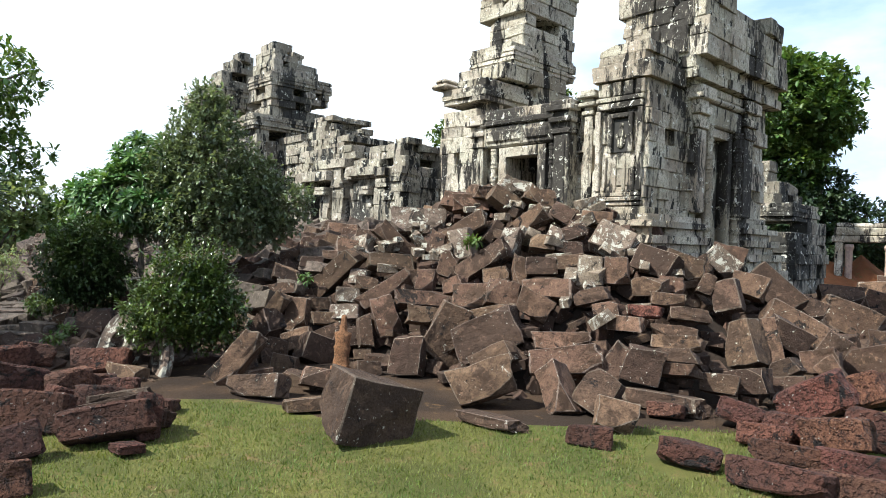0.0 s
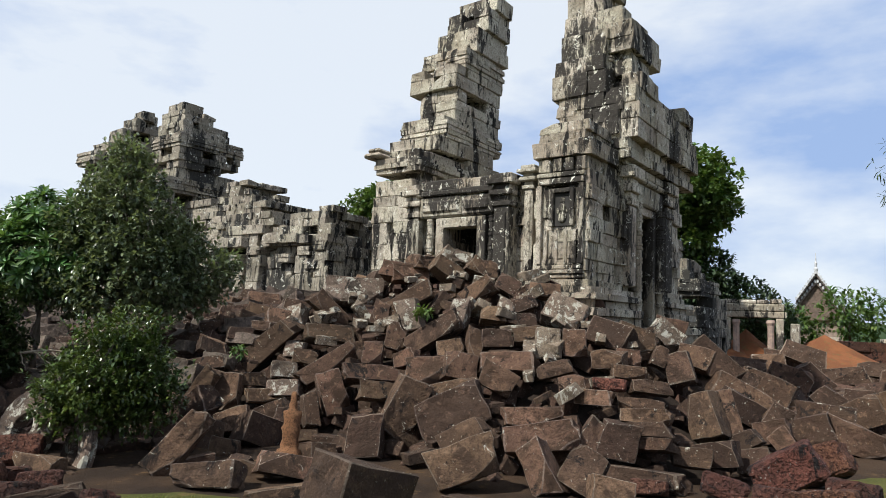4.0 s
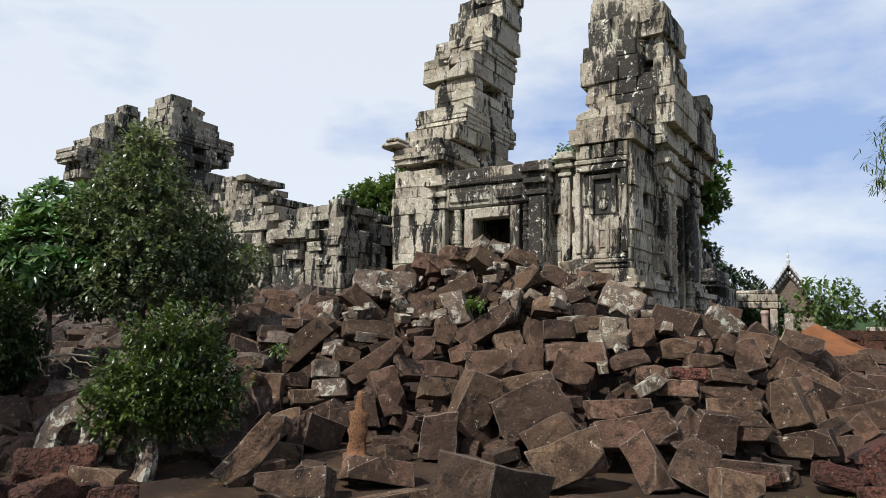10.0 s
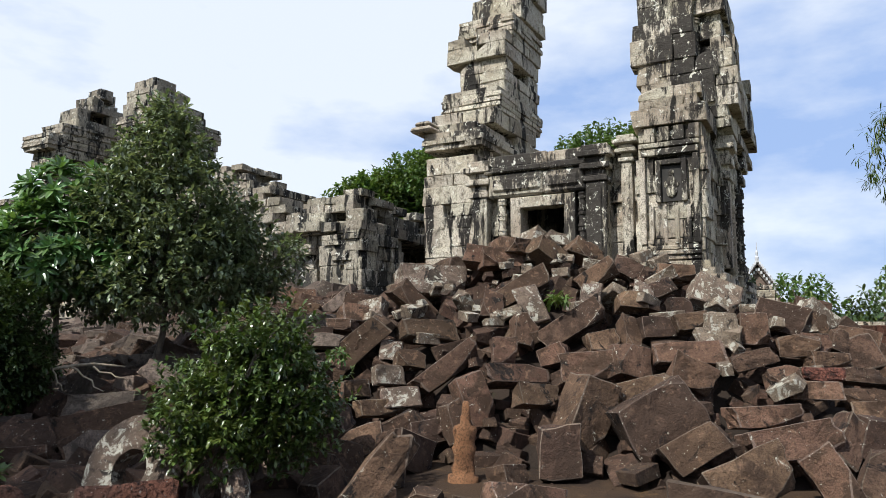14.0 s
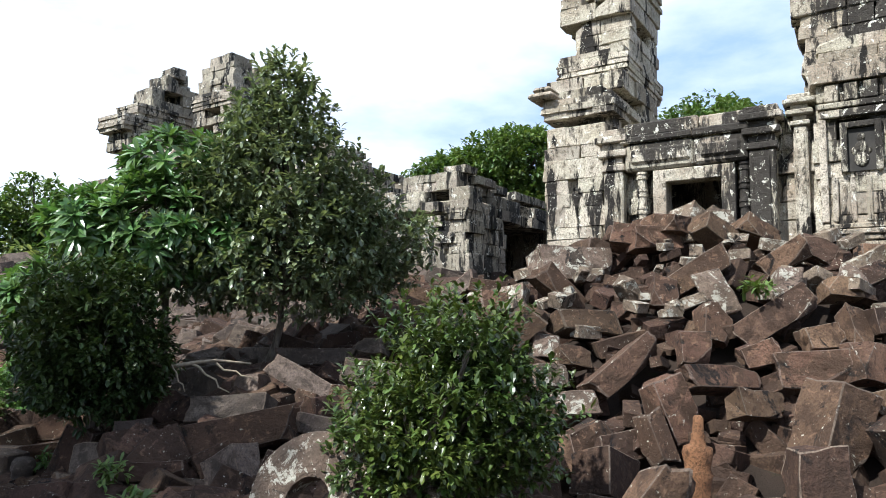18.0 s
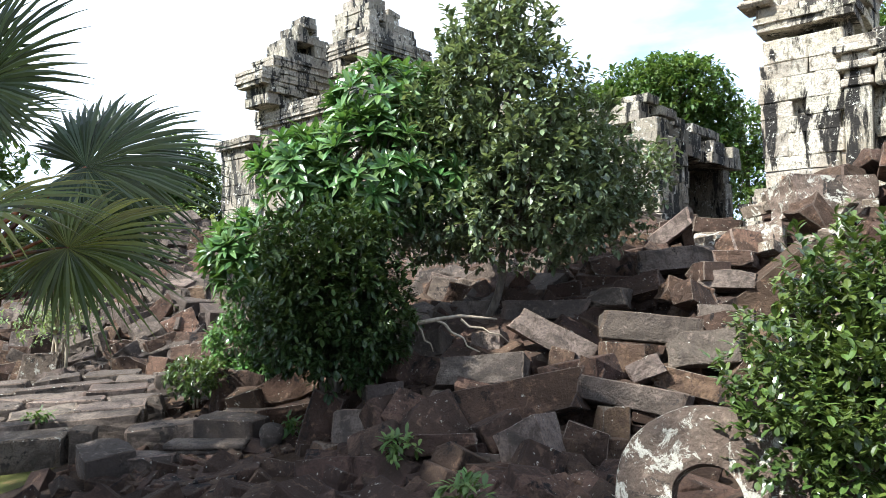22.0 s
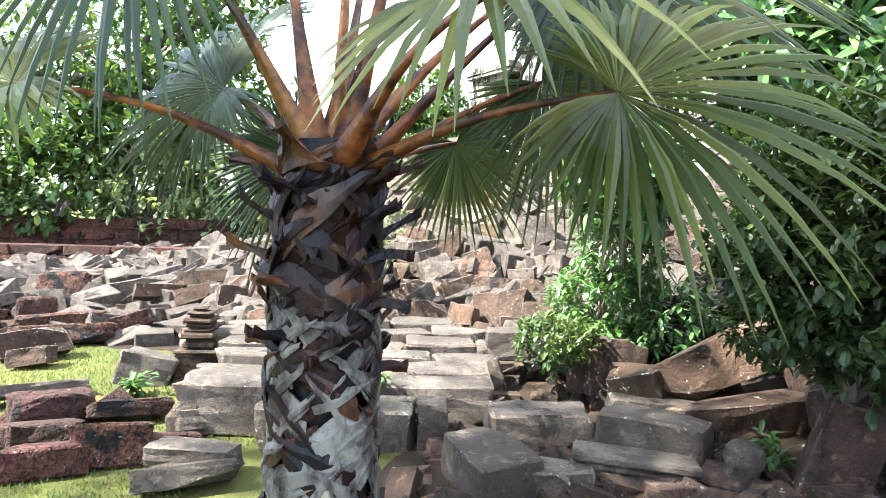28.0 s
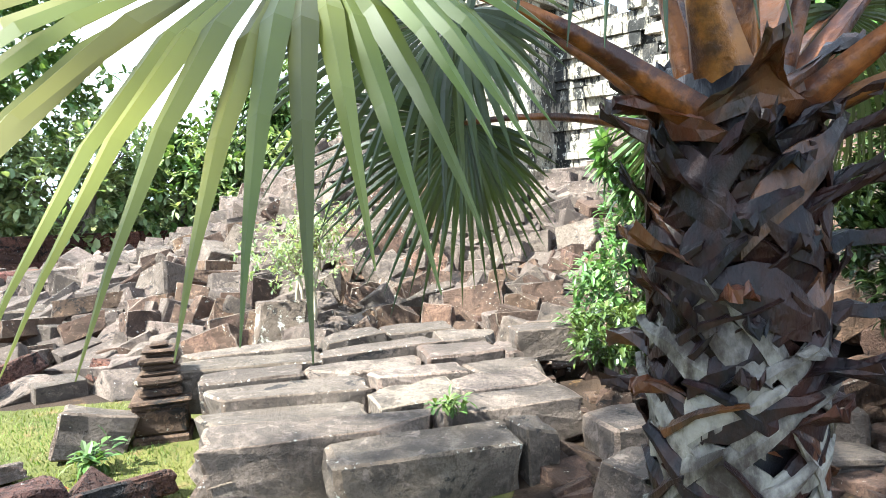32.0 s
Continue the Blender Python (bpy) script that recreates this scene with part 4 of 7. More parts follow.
block(17.44, 26.53, 1.06, 1.54, 0.45, 0.77, -20, 27, -46, M_BLOCK)
block(12.40, 13.76, 0.33, 0.83, 0.45, 0.50, -23, 4, -62, M_BLOCK)
block(9.70, 10.59, 0.17, 0.64, 0.38, 0.43, -8, -11, -53, M_BLOCK)
block(14.46, 15.02, 0.37, 0.92, 0.45, 0.46, -9, 7, -43, M_BLOCK)
block(12.04, 15.01, 0.35, 0.89, 0.45, 0.42, -14, -6, -41, M_BLOCK)
block(14.20, 16.28, 0.45, 0.98, 0.45, 0.43, -23, 5, -41, M_BLOCK)
block(7.47, 9.02, 0.12, 0.53, 0.32, 0.32, -11, 15, -32, M_BLOCK)
block(6.92, 11.26, 0.42, 0.86, 0.45, 0.57, -13, 24, -18, M_BLOCK)
block(5.24, 8.08, 0.19, 0.69, 0.39, 0.34, -8, -19, -39, M_BLOCK)
block(5.02, 9.19, 0.75, 0.55, 0.32, 0.28, -15, 21, -25, M_BLOCK)
block(8.74, 14.36, 0.58, 0.86, 0.42, 0.37, -24, 3, -13, M_BLOCK)
block(11.73, 17.56, 0.51, 0.90, 0.45, 0.54, -14, 1, -29, M_BLOCK)
block(3.97, 7.58, 0.53, 0.51, 0.31, 0.30, 2, 31, -9, M_BLOCK)
block(3.89, 8.41, 1.07, 0.43, 0.26, 0.29, -22, 14, -42, M_BLOCK)
block(3.91, 9.04, 1.40, 0.39, 0.23, 0.31, -9, 11, -19, M_BLOCK)
block(2.99, 8.31, 1.26, 0.49, 0.30, 0.28, -20, 24, -15, M_BLOCK)
block(4.21, 7.30, 0.29, 0.37, 0.22, 0.25, -14, -11, -36, M_BLOCK)
block(-3.70, 10.25, 0.59, 0.71, 0.23, 0.20, -12, 28, -19, M_SLAB)
block(-3.01, 10.01, 0.69, 0.73, 0.24, 0.21, -12, 4, -23, M_SLAB)
block(-3.39, 9.63, 0.51, 0.26, 0.20, 0.23, -11, 10, -5, M_BLOCK)
block(-2.64, 9.76, 0.53, 0.53, 0.31, 0.27, -22, -9, -41, M_SLAB)
block(-4.34, 10.03, 0.38, 0.69, 0.24, 0.21, -23, -3, -9, M_SLAB)
block(-4.19, 9.36, 0.28, 0.79, 0.31, 0.27, -18, -13, -14, M_BLOCK)
block(-4.67, 9.48, 0.21, 0.33, 0.20, 0.22, -27, 15, -20, M_SLAB)
block(-3.45, 9.26, 0.31, 0.75, 0.20, 0.17, -16, 7, -31, M_SLAB)
block(-2.88, 9.39, 0.33, 0.64, 0.20, 0.16, -14, 11, -36, M_BLOCK)
block(-3.67, 9.06, 0.18, 0.18, 0.20, 0.24, -13, 10, -5, M_BLOCK)
block(-4.80, 9.05, 0.11, 0.48, 0.20, 0.13, -15, -3, -19, M_BLOCK)
block(-4.25, 8.88, 0.14, 0.34, 0.21, 0.24, -10, -29, -36, M_SLAB)
block(-3.89, 8.91, 0.11, 0.25, 0.20, 0.19, -14, 19, -26, M_BLOCK)
block(-3.58, 11.06, 0.76, 0.80, 0.21, 0.18, -22, 0, -7, M_SLAB)
block(-2.98, 10.94, 0.87, 0.37, 0.20, 0.18, -15, -6, -44, M_SLAB)
block(-2.66, 10.95, 0.96, 0.45, 0.24, 0.21, -21, -14, -35, M_BLOCK)
block(-2.06, 11.40, 1.22, 0.80, 0.26, 0.22, -13, -5, -17, M_SLAB)
block(-1.58, 12.71, 1.54, 0.73, 0.22, 0.20, -3, -36, -40, M_SLAB)
block(-2.47, 10.43, 0.93, 0.41, 0.22, 0.19, -8, 14, -9, M_BLOCK)
block(-2.04, 10.52, 1.03, 0.46, 0.20, 0.16, -16, 1, -28, M_SLAB)
block(-2.32, 10.06, 0.75, 0.42, 0.20, 0.17, -18, 2, -27, M_SLAB)
block(-1.31, 12.02, 1.57, 0.48, 0.20, 0.15, -9, 7, -21, M_BLOCK)
block(-2.06, 12.79, 1.45, 0.39, 0.23, 0.20, -11, 12, -13, M_BLOCK)
block(-1.78, 10.83, 1.22, 0.35, 0.20, 0.16, -13, 0, -32, M_BLOCK)
block(-1.32, 11.02, 1.41, 0.30, 0.20, 0.30, -16, -3, -44, M_PALE)
block(-3.63, 9.54, 0.45, 0.19, 0.20, 0.15, -14, 20, -25, M_BLOCK)
block(-3.24, 9.52, 0.44, 0.23, 0.20, 0.15, -23, -26, -16, M_SLAB)
block(-4.20, 10.58, 0.55, 0.27, 0.20, 0.16, -11, -4, -33, M_SLAB)
block(-5.00, 9.49, 0.15, 0.25, 0.20, 0.21, -23, 9, -8, M_BLOCK)
block(-5.13, 9.97, 0.23, 0.32, 0.20, 0.20, -18, -3, 12, M_SLAB)
block(-5.33, 9.60, 0.09, 0.29, 0.20, 0.25, -21, -3, -21, M_SLAB)
block(-4.60, 8.99, 0.01, 0.34, 0.20, 0.13, -17, 7, -4, M_SLAB)
block(-3.47, 9.00, 0.01, 0.19, 0.20, 0.16, -23, 0, -29, M_SLAB)
block(-7.08, 13.01, -0.03, 0.75, 0.27, 0.23, -14, 3, 17, M_BLOCK)
block(-8.42, 14.04, 0.12, 0.51, 0.30, 0.26, -15, 7, 6, M_BLOCK)
block(-8.02, 14.02, 0.12, 0.44, 0.26, 0.34, -14, -17, 31, M_BLOCK)
block(-9.52, 14.10, 0.11, 0.44, 0.26, 0.37, -16, 14, 39, M_BLOCK)
block(-9.71, 13.72, -0.05, 0.63, 0.32, 0.28, -12, -9, 24, M_BLOCK)
block(-7.90, 14.48, 0.34, 0.46, 0.28, 0.39, -28, -25, 27, M_BLOCK)
block(-8.56, 14.47, 0.37, 0.46, 0.27, 0.23, -16, 1, 4, M_BLOCK)
block(-10.48, 14.73, 0.27, 0.47, 0.27, 0.24, -16, 1, 30, M_BLOCK)
block(-7.96, 15.08, 0.77, 0.58, 0.28, 0.25, -8, -21, 7, M_BLOCK)
block(-8.29, 14.79, 0.57, 0.48, 0.28, 0.24, -24, -39, 21, M_BLOCK)
block(-7.98, 15.57, 1.14, 0.52, 0.31, 0.31, -4, -23, -6, M_BLOCK)
block(-8.06, 16.27, 1.58, 0.47, 0.28, 0.34, -18, 15, 27, M_BLOCK)
block(-10.11, 14.73, 0.37, 0.39, 0.24, 0.24, -7, 11, 33, M_BLOCK)
block(-11.16, 13.88, -0.04, 0.37, 0.22, 0.19, -27, -16, 34, M_BLOCK)
block(-10.59, 13.76, -0.03, 0.31, 0.20, 0.31, -16, 11, 41, M_BLOCK)
block(-9.74, 13.04, -0.14, 0.45, 0.27, 0.33, -18, -15, -4, M_BLOCK)
block(-10.67, 13.49, -0.25, 0.45, 0.21, 0.18, -19, 0, 10, M_BLOCK)
block(-11.69, 13.95, -0.02, 0.48, 0.20, 0.16, -19, 4, 46, M_BLOCK)
block(-10.23, 13.76, -0.02, 0.21, 0.20, 0.31, -18, 16, 1, M_BLOCK)
block(-10.09, 13.87, 0.05, 0.21, 0.20, 0.32, -2, 26, 36, M_BLOCK)
block(-9.89, 13.84, 0.04, 0.19, 0.20, 0.32, -12, 25, 19, M_BLOCK)
block(-9.49, 13.42, -0.07, 0.18, 0.21, 0.40, -22, 13, -3, M_BLOCK)
block(-9.25, 13.40, -0.06, 0.45, 0.30, 0.50, -9, 6, 9, M_PALE)
block(-10.63, 14.24, 0.12, 0.34, 0.20, 0.17, -11, -14, 2, M_BLOCK)
block(-11.29, 14.39, 0.14, 0.63, 0.20, 0.17, -7, -7, 5, M_BLOCK)
block(-10.64, 14.91, 0.38, 0.21, 0.22, 0.37, -19, 9, 21, M_BLOCK)
block(-11.01, 14.92, 0.33, 0.43, 0.20, 0.15, -23, -35, 40, M_BLOCK)
block(-10.90, 15.23, 0.47, 0.32, 0.20, 0.19, -12, -15, 16, M_BLOCK)
block(-10.08, 14.60, 0.33, 0.54, 0.20, 0.15, -15, 7, 18, M_BLOCK)
block(-8.27, 13.48, -0.04, 0.41, 0.25, 0.31, -15, -1, 18, M_BLOCK)
block(-7.86, 13.38, -0.05, 0.30, 0.20, 0.30, -21, 3, -22, M_BLOCK)
block(-7.45, 13.61, 0.05, 0.53, 0.32, 0.37, -16, -9, -22, M_BLOCK)
block(-7.70, 14.11, 0.21, 0.45, 0.26, 0.23, -23, 2, -5, M_BLOCK)
block(-8.24, 13.98, 0.15, 0.33, 0.20, 0.22, -17, 21, 2, M_PALE)
block(-8.55, 13.95, 0.14, 0.33, 0.20, 0.22, -18, 7, -8, M_BLOCK)
block(-8.79, 14.20, 0.25, 0.19, 0.22, 0.40, -24, 20, -6, M_BLOCK)
block(-8.55, 13.12, -0.24, 0.32, 0.20, 0.21, -10, 2, 4, M_BLOCK)
block(-8.57, 13.25, -0.06, 0.34, 0.20, 0.12, -6, -36, -11, M_BLOCK)
block(-7.27, 13.08, -0.18, 0.44, 0.22, 0.19, -11, 2, 0, M_BLOCK)
block(-6.88, 13.42, 0.16, 0.36, 0.22, 0.21, -19, -5, -4, M_BLOCK)
block(-7.15, 13.83, 0.23, 0.33, 0.20, 0.22, -21, 4, -27, M_BLOCK)
block(-7.08, 13.34, 0.09, 0.31, 0.20, 0.20, -10, -3, -29, M_BLOCK)
block(-10.08, 16.73, 1.17, 0.39, 0.23, 0.28, -25, 15, 0, M_BLOCK)
block(-9.98, 15.41, 0.77, 0.40, 0.24, 0.24, -13, 5, 11, M_BLOCK)
block(-10.32, 15.36, 0.66, 0.39, 0.23, 0.20, -13, -18, 28, M_BLOCK)
block(-9.54, 15.56, 1.02, 0.40, 0.24, 0.24, -14, -28, 20, M_BLOCK)
block(-9.26, 15.70, 1.20, 0.34, 0.21, 0.21, -27, 13, -8, M_BLOCK)
block(-8.93, 15.65, 1.28, 0.32, 0.20, 0.25, -10, 11, 13, M_BLOCK)
block(-8.80, 15.19, 0.92, 0.39, 0.23, 0.23, -23, -7, -11, M_BLOCK)
block(-8.44, 15.38, 1.11, 0.31, 0.20, 0.23, -23, -17, 8, M_BLOCK)
block(-9.20, 15.13, 0.81, 0.39, 0.23, 0.22, -20, 5, -8, M_BLOCK)
block(-9.51, 14.98, 0.65, 0.38, 0.22, 0.19, -12, -1, 3, M_BLOCK)
block(-8.75, 14.93, 0.74, 0.38, 0.23, 0.21, -18, 2, -3, M_BLOCK)
block(-10.71, 15.68, 0.66, 0.31, 0.20, 0.18, -13, -12, 10, M_BLOCK)
block(-10.28, 14.36, 0.18, 0.34, 0.21, 0.23, -24, 8, 1, M_BLOCK)
block(-9.79, 14.02, 0.10, 0.27, 0.20, 0.22, -21, 2, 19, M_BLOCK)
block(-11.44, 11.81, -0.20, 0.54, 0.25, 0.22, -21, -5, 40, M_BLOCK)
block(-10.02, 13.04, -0.18, 0.26, 0.20, 0.29, -19, 21, 31, M_SLAB)
block(-12.18, 14.36, -0.04, 0.93, 0.30, 0.26, -9, -9, 31, M_SLAB)
block(-11.18, 14.19, -0.04, 0.41, 0.25, 0.23, -11, -4, 11, M_SLAB)
block(-10.65, 14.18, -0.03, 0.41, 0.24, 0.41, -22, -4, 9, M_BLOCK)
block(-11.52, 13.51, -0.18, 0.57, 0.20, 0.15, -20, 4, 34, M_BLOCK)
block(-11.21, 11.57, -0.25, 0.28, 0.20, 0.14, -14, -6, 22, M_BLOCK)
block(-9.98, 12.62, -0.27, 0.22, 0.20, 0.13, -15, -1, 26, M_SLAB)
block(-6.93, 12.52, -0.04, 0.61, 0.32, 0.28, -9, 2, 0, M_SLAB)
block(-2.52, 4.95, 0.08, 0.66, 0.29, 0.25, -23, -5, 22, M_LATERITE)
block(-2.82, 5.74, 0.03, 0.53, 0.20, 0.16, -12, -7, 20, M_BLOCK)
block(-2.83, 5.53, 0.02, 0.56, 0.20, 0.12, -12, -8, 25, M_BLOCK)
block(-2.27, 5.10, 0.08, 0.17, 0.20, 0.34, -19, 7, 33, M_LATERITE)
block(-3.20, 5.17, 0.08, 0.48, 0.29, 0.30, -13, 5, 17, M_LATERITE)
block(-2.92, 4.47, 0.05, 0.34, 0.20, 0.23, -24, -9, 40, M_LATERITE)
block(-3.88, 6.03, 0.10, 0.46, 0.27, 0.30, -14, 12, 39, M_LATERITE)
block(-3.50, 6.17, 0.06, 0.42, 0.25, 0.26, -11, -6, 50, M_LATERITE)
block(-3.72, 7.22, 0.07, 0.55, 0.31, 0.27, -21, -1, 9, M_LATERITE)
block(-4.75, 7.28, 0.06, 0.43, 0.26, 0.31, -9, -1, 29, M_LATERITE)
block(-4.58, 7.42, 0.08, 0.38, 0.23, 0.25, -23, 13, 33, M_LATERITE)
block(-2.60, 3.93, 0.02, 0.23, 0.20, 0.20, -14, 0, 34, M_LATERITE)
block(-3.08, 6.34, 0.01, 0.32, 0.20, 0.19, -10, 1, 8, M_LATERITE)
block(-3.27, 5.69, 0.05, 0.29, 0.20, 0.19, -9, 24, 48, M_LATERITE)
block(-2.25, 4.70, -0.03, 0.20, 0.20, 0.07, -7, 8, 44, M_LATERITE)
block(1.17, 5.23, -0.00, 0.35, 0.20, 0.16, -9, 0, -25, M_LATERITE)
block(1.77, 4.76, 0.02, 0.40, 0.20, 0.16, -10, 7, -26, M_LATERITE)
block(2.66, 5.88, 0.05, 0.40, 0.23, 0.20, -17, 12, -36, M_LATERITE)
block(3.40, 6.01, 0.17, 0.61, 0.37, 0.35, -4, -31, -40, M_LATERITE)
block(4.02, 6.33, 0.16, 0.54, 0.32, 0.32, -15, -27, -54, M_LATERITE)
block(2.88, 5.43, 0.04, 0.46, 0.26, 0.23, -17, 1, -42, M_LATERITE)
block(2.58, 5.31, 0.02, 0.41, 0.21, 0.18, -16, -1, -31, M_LATERITE)
block(3.06, 5.12, 0.09, 0.48, 0.29, 0.26, -9, -15, -50, M_LATERITE)
block(3.48, 5.35, 0.07, 0.41, 0.24, 0.32, -17, 0, -51, M_LATERITE)
block(2.55, 4.68, 0.04, 0.71, 0.20, 0.16, -16, 7, -12, M_LATERITE)
block(2.88, 4.56, 0.02, 0.46, 0.22, 0.19, -11, 3, -18, M_LATERITE)
block(2.18, 4.27, 0.03, 0.58, 0.21, 0.18, -16, -4, -49, M_LATERITE)
block(2.54, 4.15, 0.02, 0.49, 0.20, 0.18, -17, -3, -33, M_LATERITE)
block(2.08, 6.10, -0.00, 0.31, 0.20, 0.13, -18, -2, -25, M_LATERITE)
block(-3.00, 5.76, 0.05, 0.43, 0.23, 0.20, -21, 9, 26, M_LATERITE)
block(-2.63, 5.59, 0.01, 0.31, 0.20, 0.10, -13, -14, 5, M_BLOCK)
block(-3.34, 6.46, 0.01, 0.27, 0.20, 0.18, -11, 3, 32, M_LATERITE)
block(-2.50, 5.83, -0.01, 0.29, 0.20, 0.11, -14, 2, -5, M_LATERITE)
block(-2.35, 5.31, 0.00, 0.30, 0.20, 0.13, -20, -3, -6, M_LATERITE)
block(-2.86, 5.32, 0.00, 0.33, 0.20, 0.14, -13, 3, 30, M_LATERITE)
block(-13.35, 14.40, -0.11, 0.59, 0.35, 0.44, -10, 1, 25, M_LATERITE)
block(-12.00, 12.79, -0.22, 0.82, 0.27, 0.23, -9, -2, 30, M_LATERITE)
block(-11.55, 12.35, -0.23, 0.81, 0.22, 0.19, -17, -1, 38, M_LATERITE)
block(-12.34, 12.82, -0.17, 0.35, 0.25, 0.41, -9, -2, 32, M_LATERITE)
block(-9.95, 10.34, -0.23, 0.48, 0.24, 0.21, -8, 3, 51, M_LATERITE)
block(-9.71, 9.99, -0.26, 0.41, 0.20, 0.16, -13, -1, 30, M_LATERITE)
block(-9.44, 9.70, -0.26, 0.40, 0.20, 0.17, -10, -1, 37, M_LATERITE)
block(-9.23, 9.95, -0.23, 0.39, 0.23, 0.21, -13, 3, 34, M_LATERITE)
block(-8.96, 10.10, -0.26, 0.31, 0.20, 0.11, -16, 7, 44, M_LATERITE)
block(-9.57, 10.57, -0.25, 0.50, 0.20, 0.11, -17, 7, 53, M_LATERITE)
block(-11.33, 12.97, -0.20, 0.41, 0.20, 0.18, -21, -16, 48, M_LATERITE)
block(-8.64, 9.74, -0.26, 0.49, 0.20, 0.11, -21, -4, 30, M_SLAB)
block(-8.97, 10.57, -0.26, 0.45, 0.20, 0.12, -23, 0, 36, M_SLAB)
block(-10.47, 10.77, -0.26, 0.62, 0.20, 0.09, -19, 3, 52, M_SLAB)
# stones at the foot of the round bush, beside the paving
block(-6.35, 10.42, -0.10, 0.56, 0.30, 0.26, -2, 2, -21, M_SLAB)
block(-6.99, 10.74, -0.21, 0.58, 0.40, 0.26, -3, -1, 12, M_SLAB)
block(-7.18, 10.00, -0.20, 0.52, 0.30, 0.30, 3, 5, -57, M_SLAB)
block(-6.88, 9.94, -0.25, 0.44, 0.24, 0.30, -3, 4, 3, M_SLAB)
block(-5.76, 10.86, -0.07, 1.00, 0.34, 0.24, -6, -5, 26, M_BLOCK)
block(-5.86, 11.26, 0.16, 0.90, 0.32, 0.30, -12, -27, 3, M_BLOCK)
block(-6.56, 11.52, -0.02, 0.40, 0.36, 0.42, -12, 10, 20, M_BLOCK)
block(-6.34, 11.22, -0.08, 0.32, 0.30, 0.36, 8, -12, -15, M_BLOCK)
block(-5.62, 10.04, -0.05, 0.28, 0.24, 0.58, -14, 16, -20, M_BLOCK)
block(-5.76, 9.86, -0.26, 0.42, 0.30, 0.22, -6, -8, 10, M_BLOCK)
block(-6.20, 11.04, -0.16, 0.70, 0.26, 0.22, -5, 2, 7, M_SLAB)
block(-7.14, 12.03, 0.03, 0.56, 0.28, 0.24, -4, -1, 5, M_SLAB)
block(-6.55, 12.05, 0.05, 0.42, 0.30, 0.28, -12, 9, -20, M_BLOCK)
block(-5.42, 9.62, -0.14, 0.44, 0.30, 0.26, -10, 14, 24, M_BLOCK)
block(-5.30, 10.55, 0.10, 0.48, 0.34, 0.34, -16, -12, 32, M_BLOCK)
block(-6.08, 9.66, -0.28, 0.30, 0.24, 0.20, -8, 5, -32, M_BLOCK)
block(-8.72, 9.93, -0.24, 0.46, 0.22, 0.12, -4, 2, 6, M_SLAB)
block(-10.05, 11.45, -0.24, 0.40, 0.32, 0.26, -12, 14, 22, M_SLAB)
# stones round the small statue and the foot of the front bush
block(-2.19, 8.37, 0.06, 0.44, 0.30, 0.34, -18, 14, 20, M_BLOCK)
block(-1.92, 8.72, 0.12, 0.40, 0.28, 0.28, -24, -16, -12, M_BLOCK)
block(-1.58, 8.40, 0.06, 0.50, 0.30, 0.30, -12, 22, 34, M_BLOCK)
block(-1.24, 8.86, 0.16, 0.42, 0.30, 0.26, -22, -8, 8, M_BLOCK)
block(-1.42, 6.93, -0.05, 0.34, 0.22, 0.16, -8, 6, -22, M_BLOCK)
block(-2.46, 8.30, 0.04, 0.46, 0.28, 0.24, -16, 6, -30, M_BLOCK)
block(-2.40, 7.78, -0.02, 0.34, 0.26, 0.22, -10, -18, 42, M_BLOCK)
block(-1.88, 7.86, -0.02, 0.32, 0.24, 0.20, -14, 10, -8, M_BLOCK)
block(-0.88, 7.62, -0.02, 0.30, 0.22, 0.18, -20, 12, 26, M_BLOCK)
block(-2.05, 7.42, -0.06, 0.26, 0.20, 0.14, -6, -8, 12, M_BLOCK)
block(-1.66, 7.36, -0.06, 0.22, 0.18, 0.14, 10, 6, -34, M_BLOCK)
block(-3.34, 7.02, -0.02, 0.38, 0.26, 0.20, -12, 9, -18, M_BLOCK)
block(-2.30, 7.10, -0.06, 0.24, 0.18, 0.13, 6, -8, 50, M_BLOCK)
# the large tilted block on the lawn
block(-0.62, 5.32, 0.13, 0.60, 0.48, 0.50, 4, 18, 34, M_BLOCK_R)
# blocks heaped against the half-buried doorway
for a, b, z, w, h, t in ((-3.1, -0.6, 2.22, 0.42, 0.2, 22), (-2.72, -0.5, 2.36, 0.5, 0.16, -6), (-2.3, -0.55, 2.44, 0.22, 0.34, 38), (-1.95, -0.5, 2.38, 0.36, 0.22, -28), (-1.5, -0.6, 2.22, 0.46, 0.2, 30), (-2.45, -0.95, 2.30, 0.5, 0.24, -14), (-1.9, -1.05, 2.22, 0.44, 0.26, 33), (-2.85, -1.1, 2.16, 0.34, 0.26, 8), (-3.5, -0.8, 2.05, 0.5, 0.24, -18), (-3.9, -0.6, 2.0, 0.4, 0.2, 14)):
    p = CORNER + AX_A * a + AX_B * b
    block(p.x, p.y, z, w, 0.34, h, -18, t, -47 + 1.5 * t, M_PALE if t in (38, -28) else M_BLOCK)


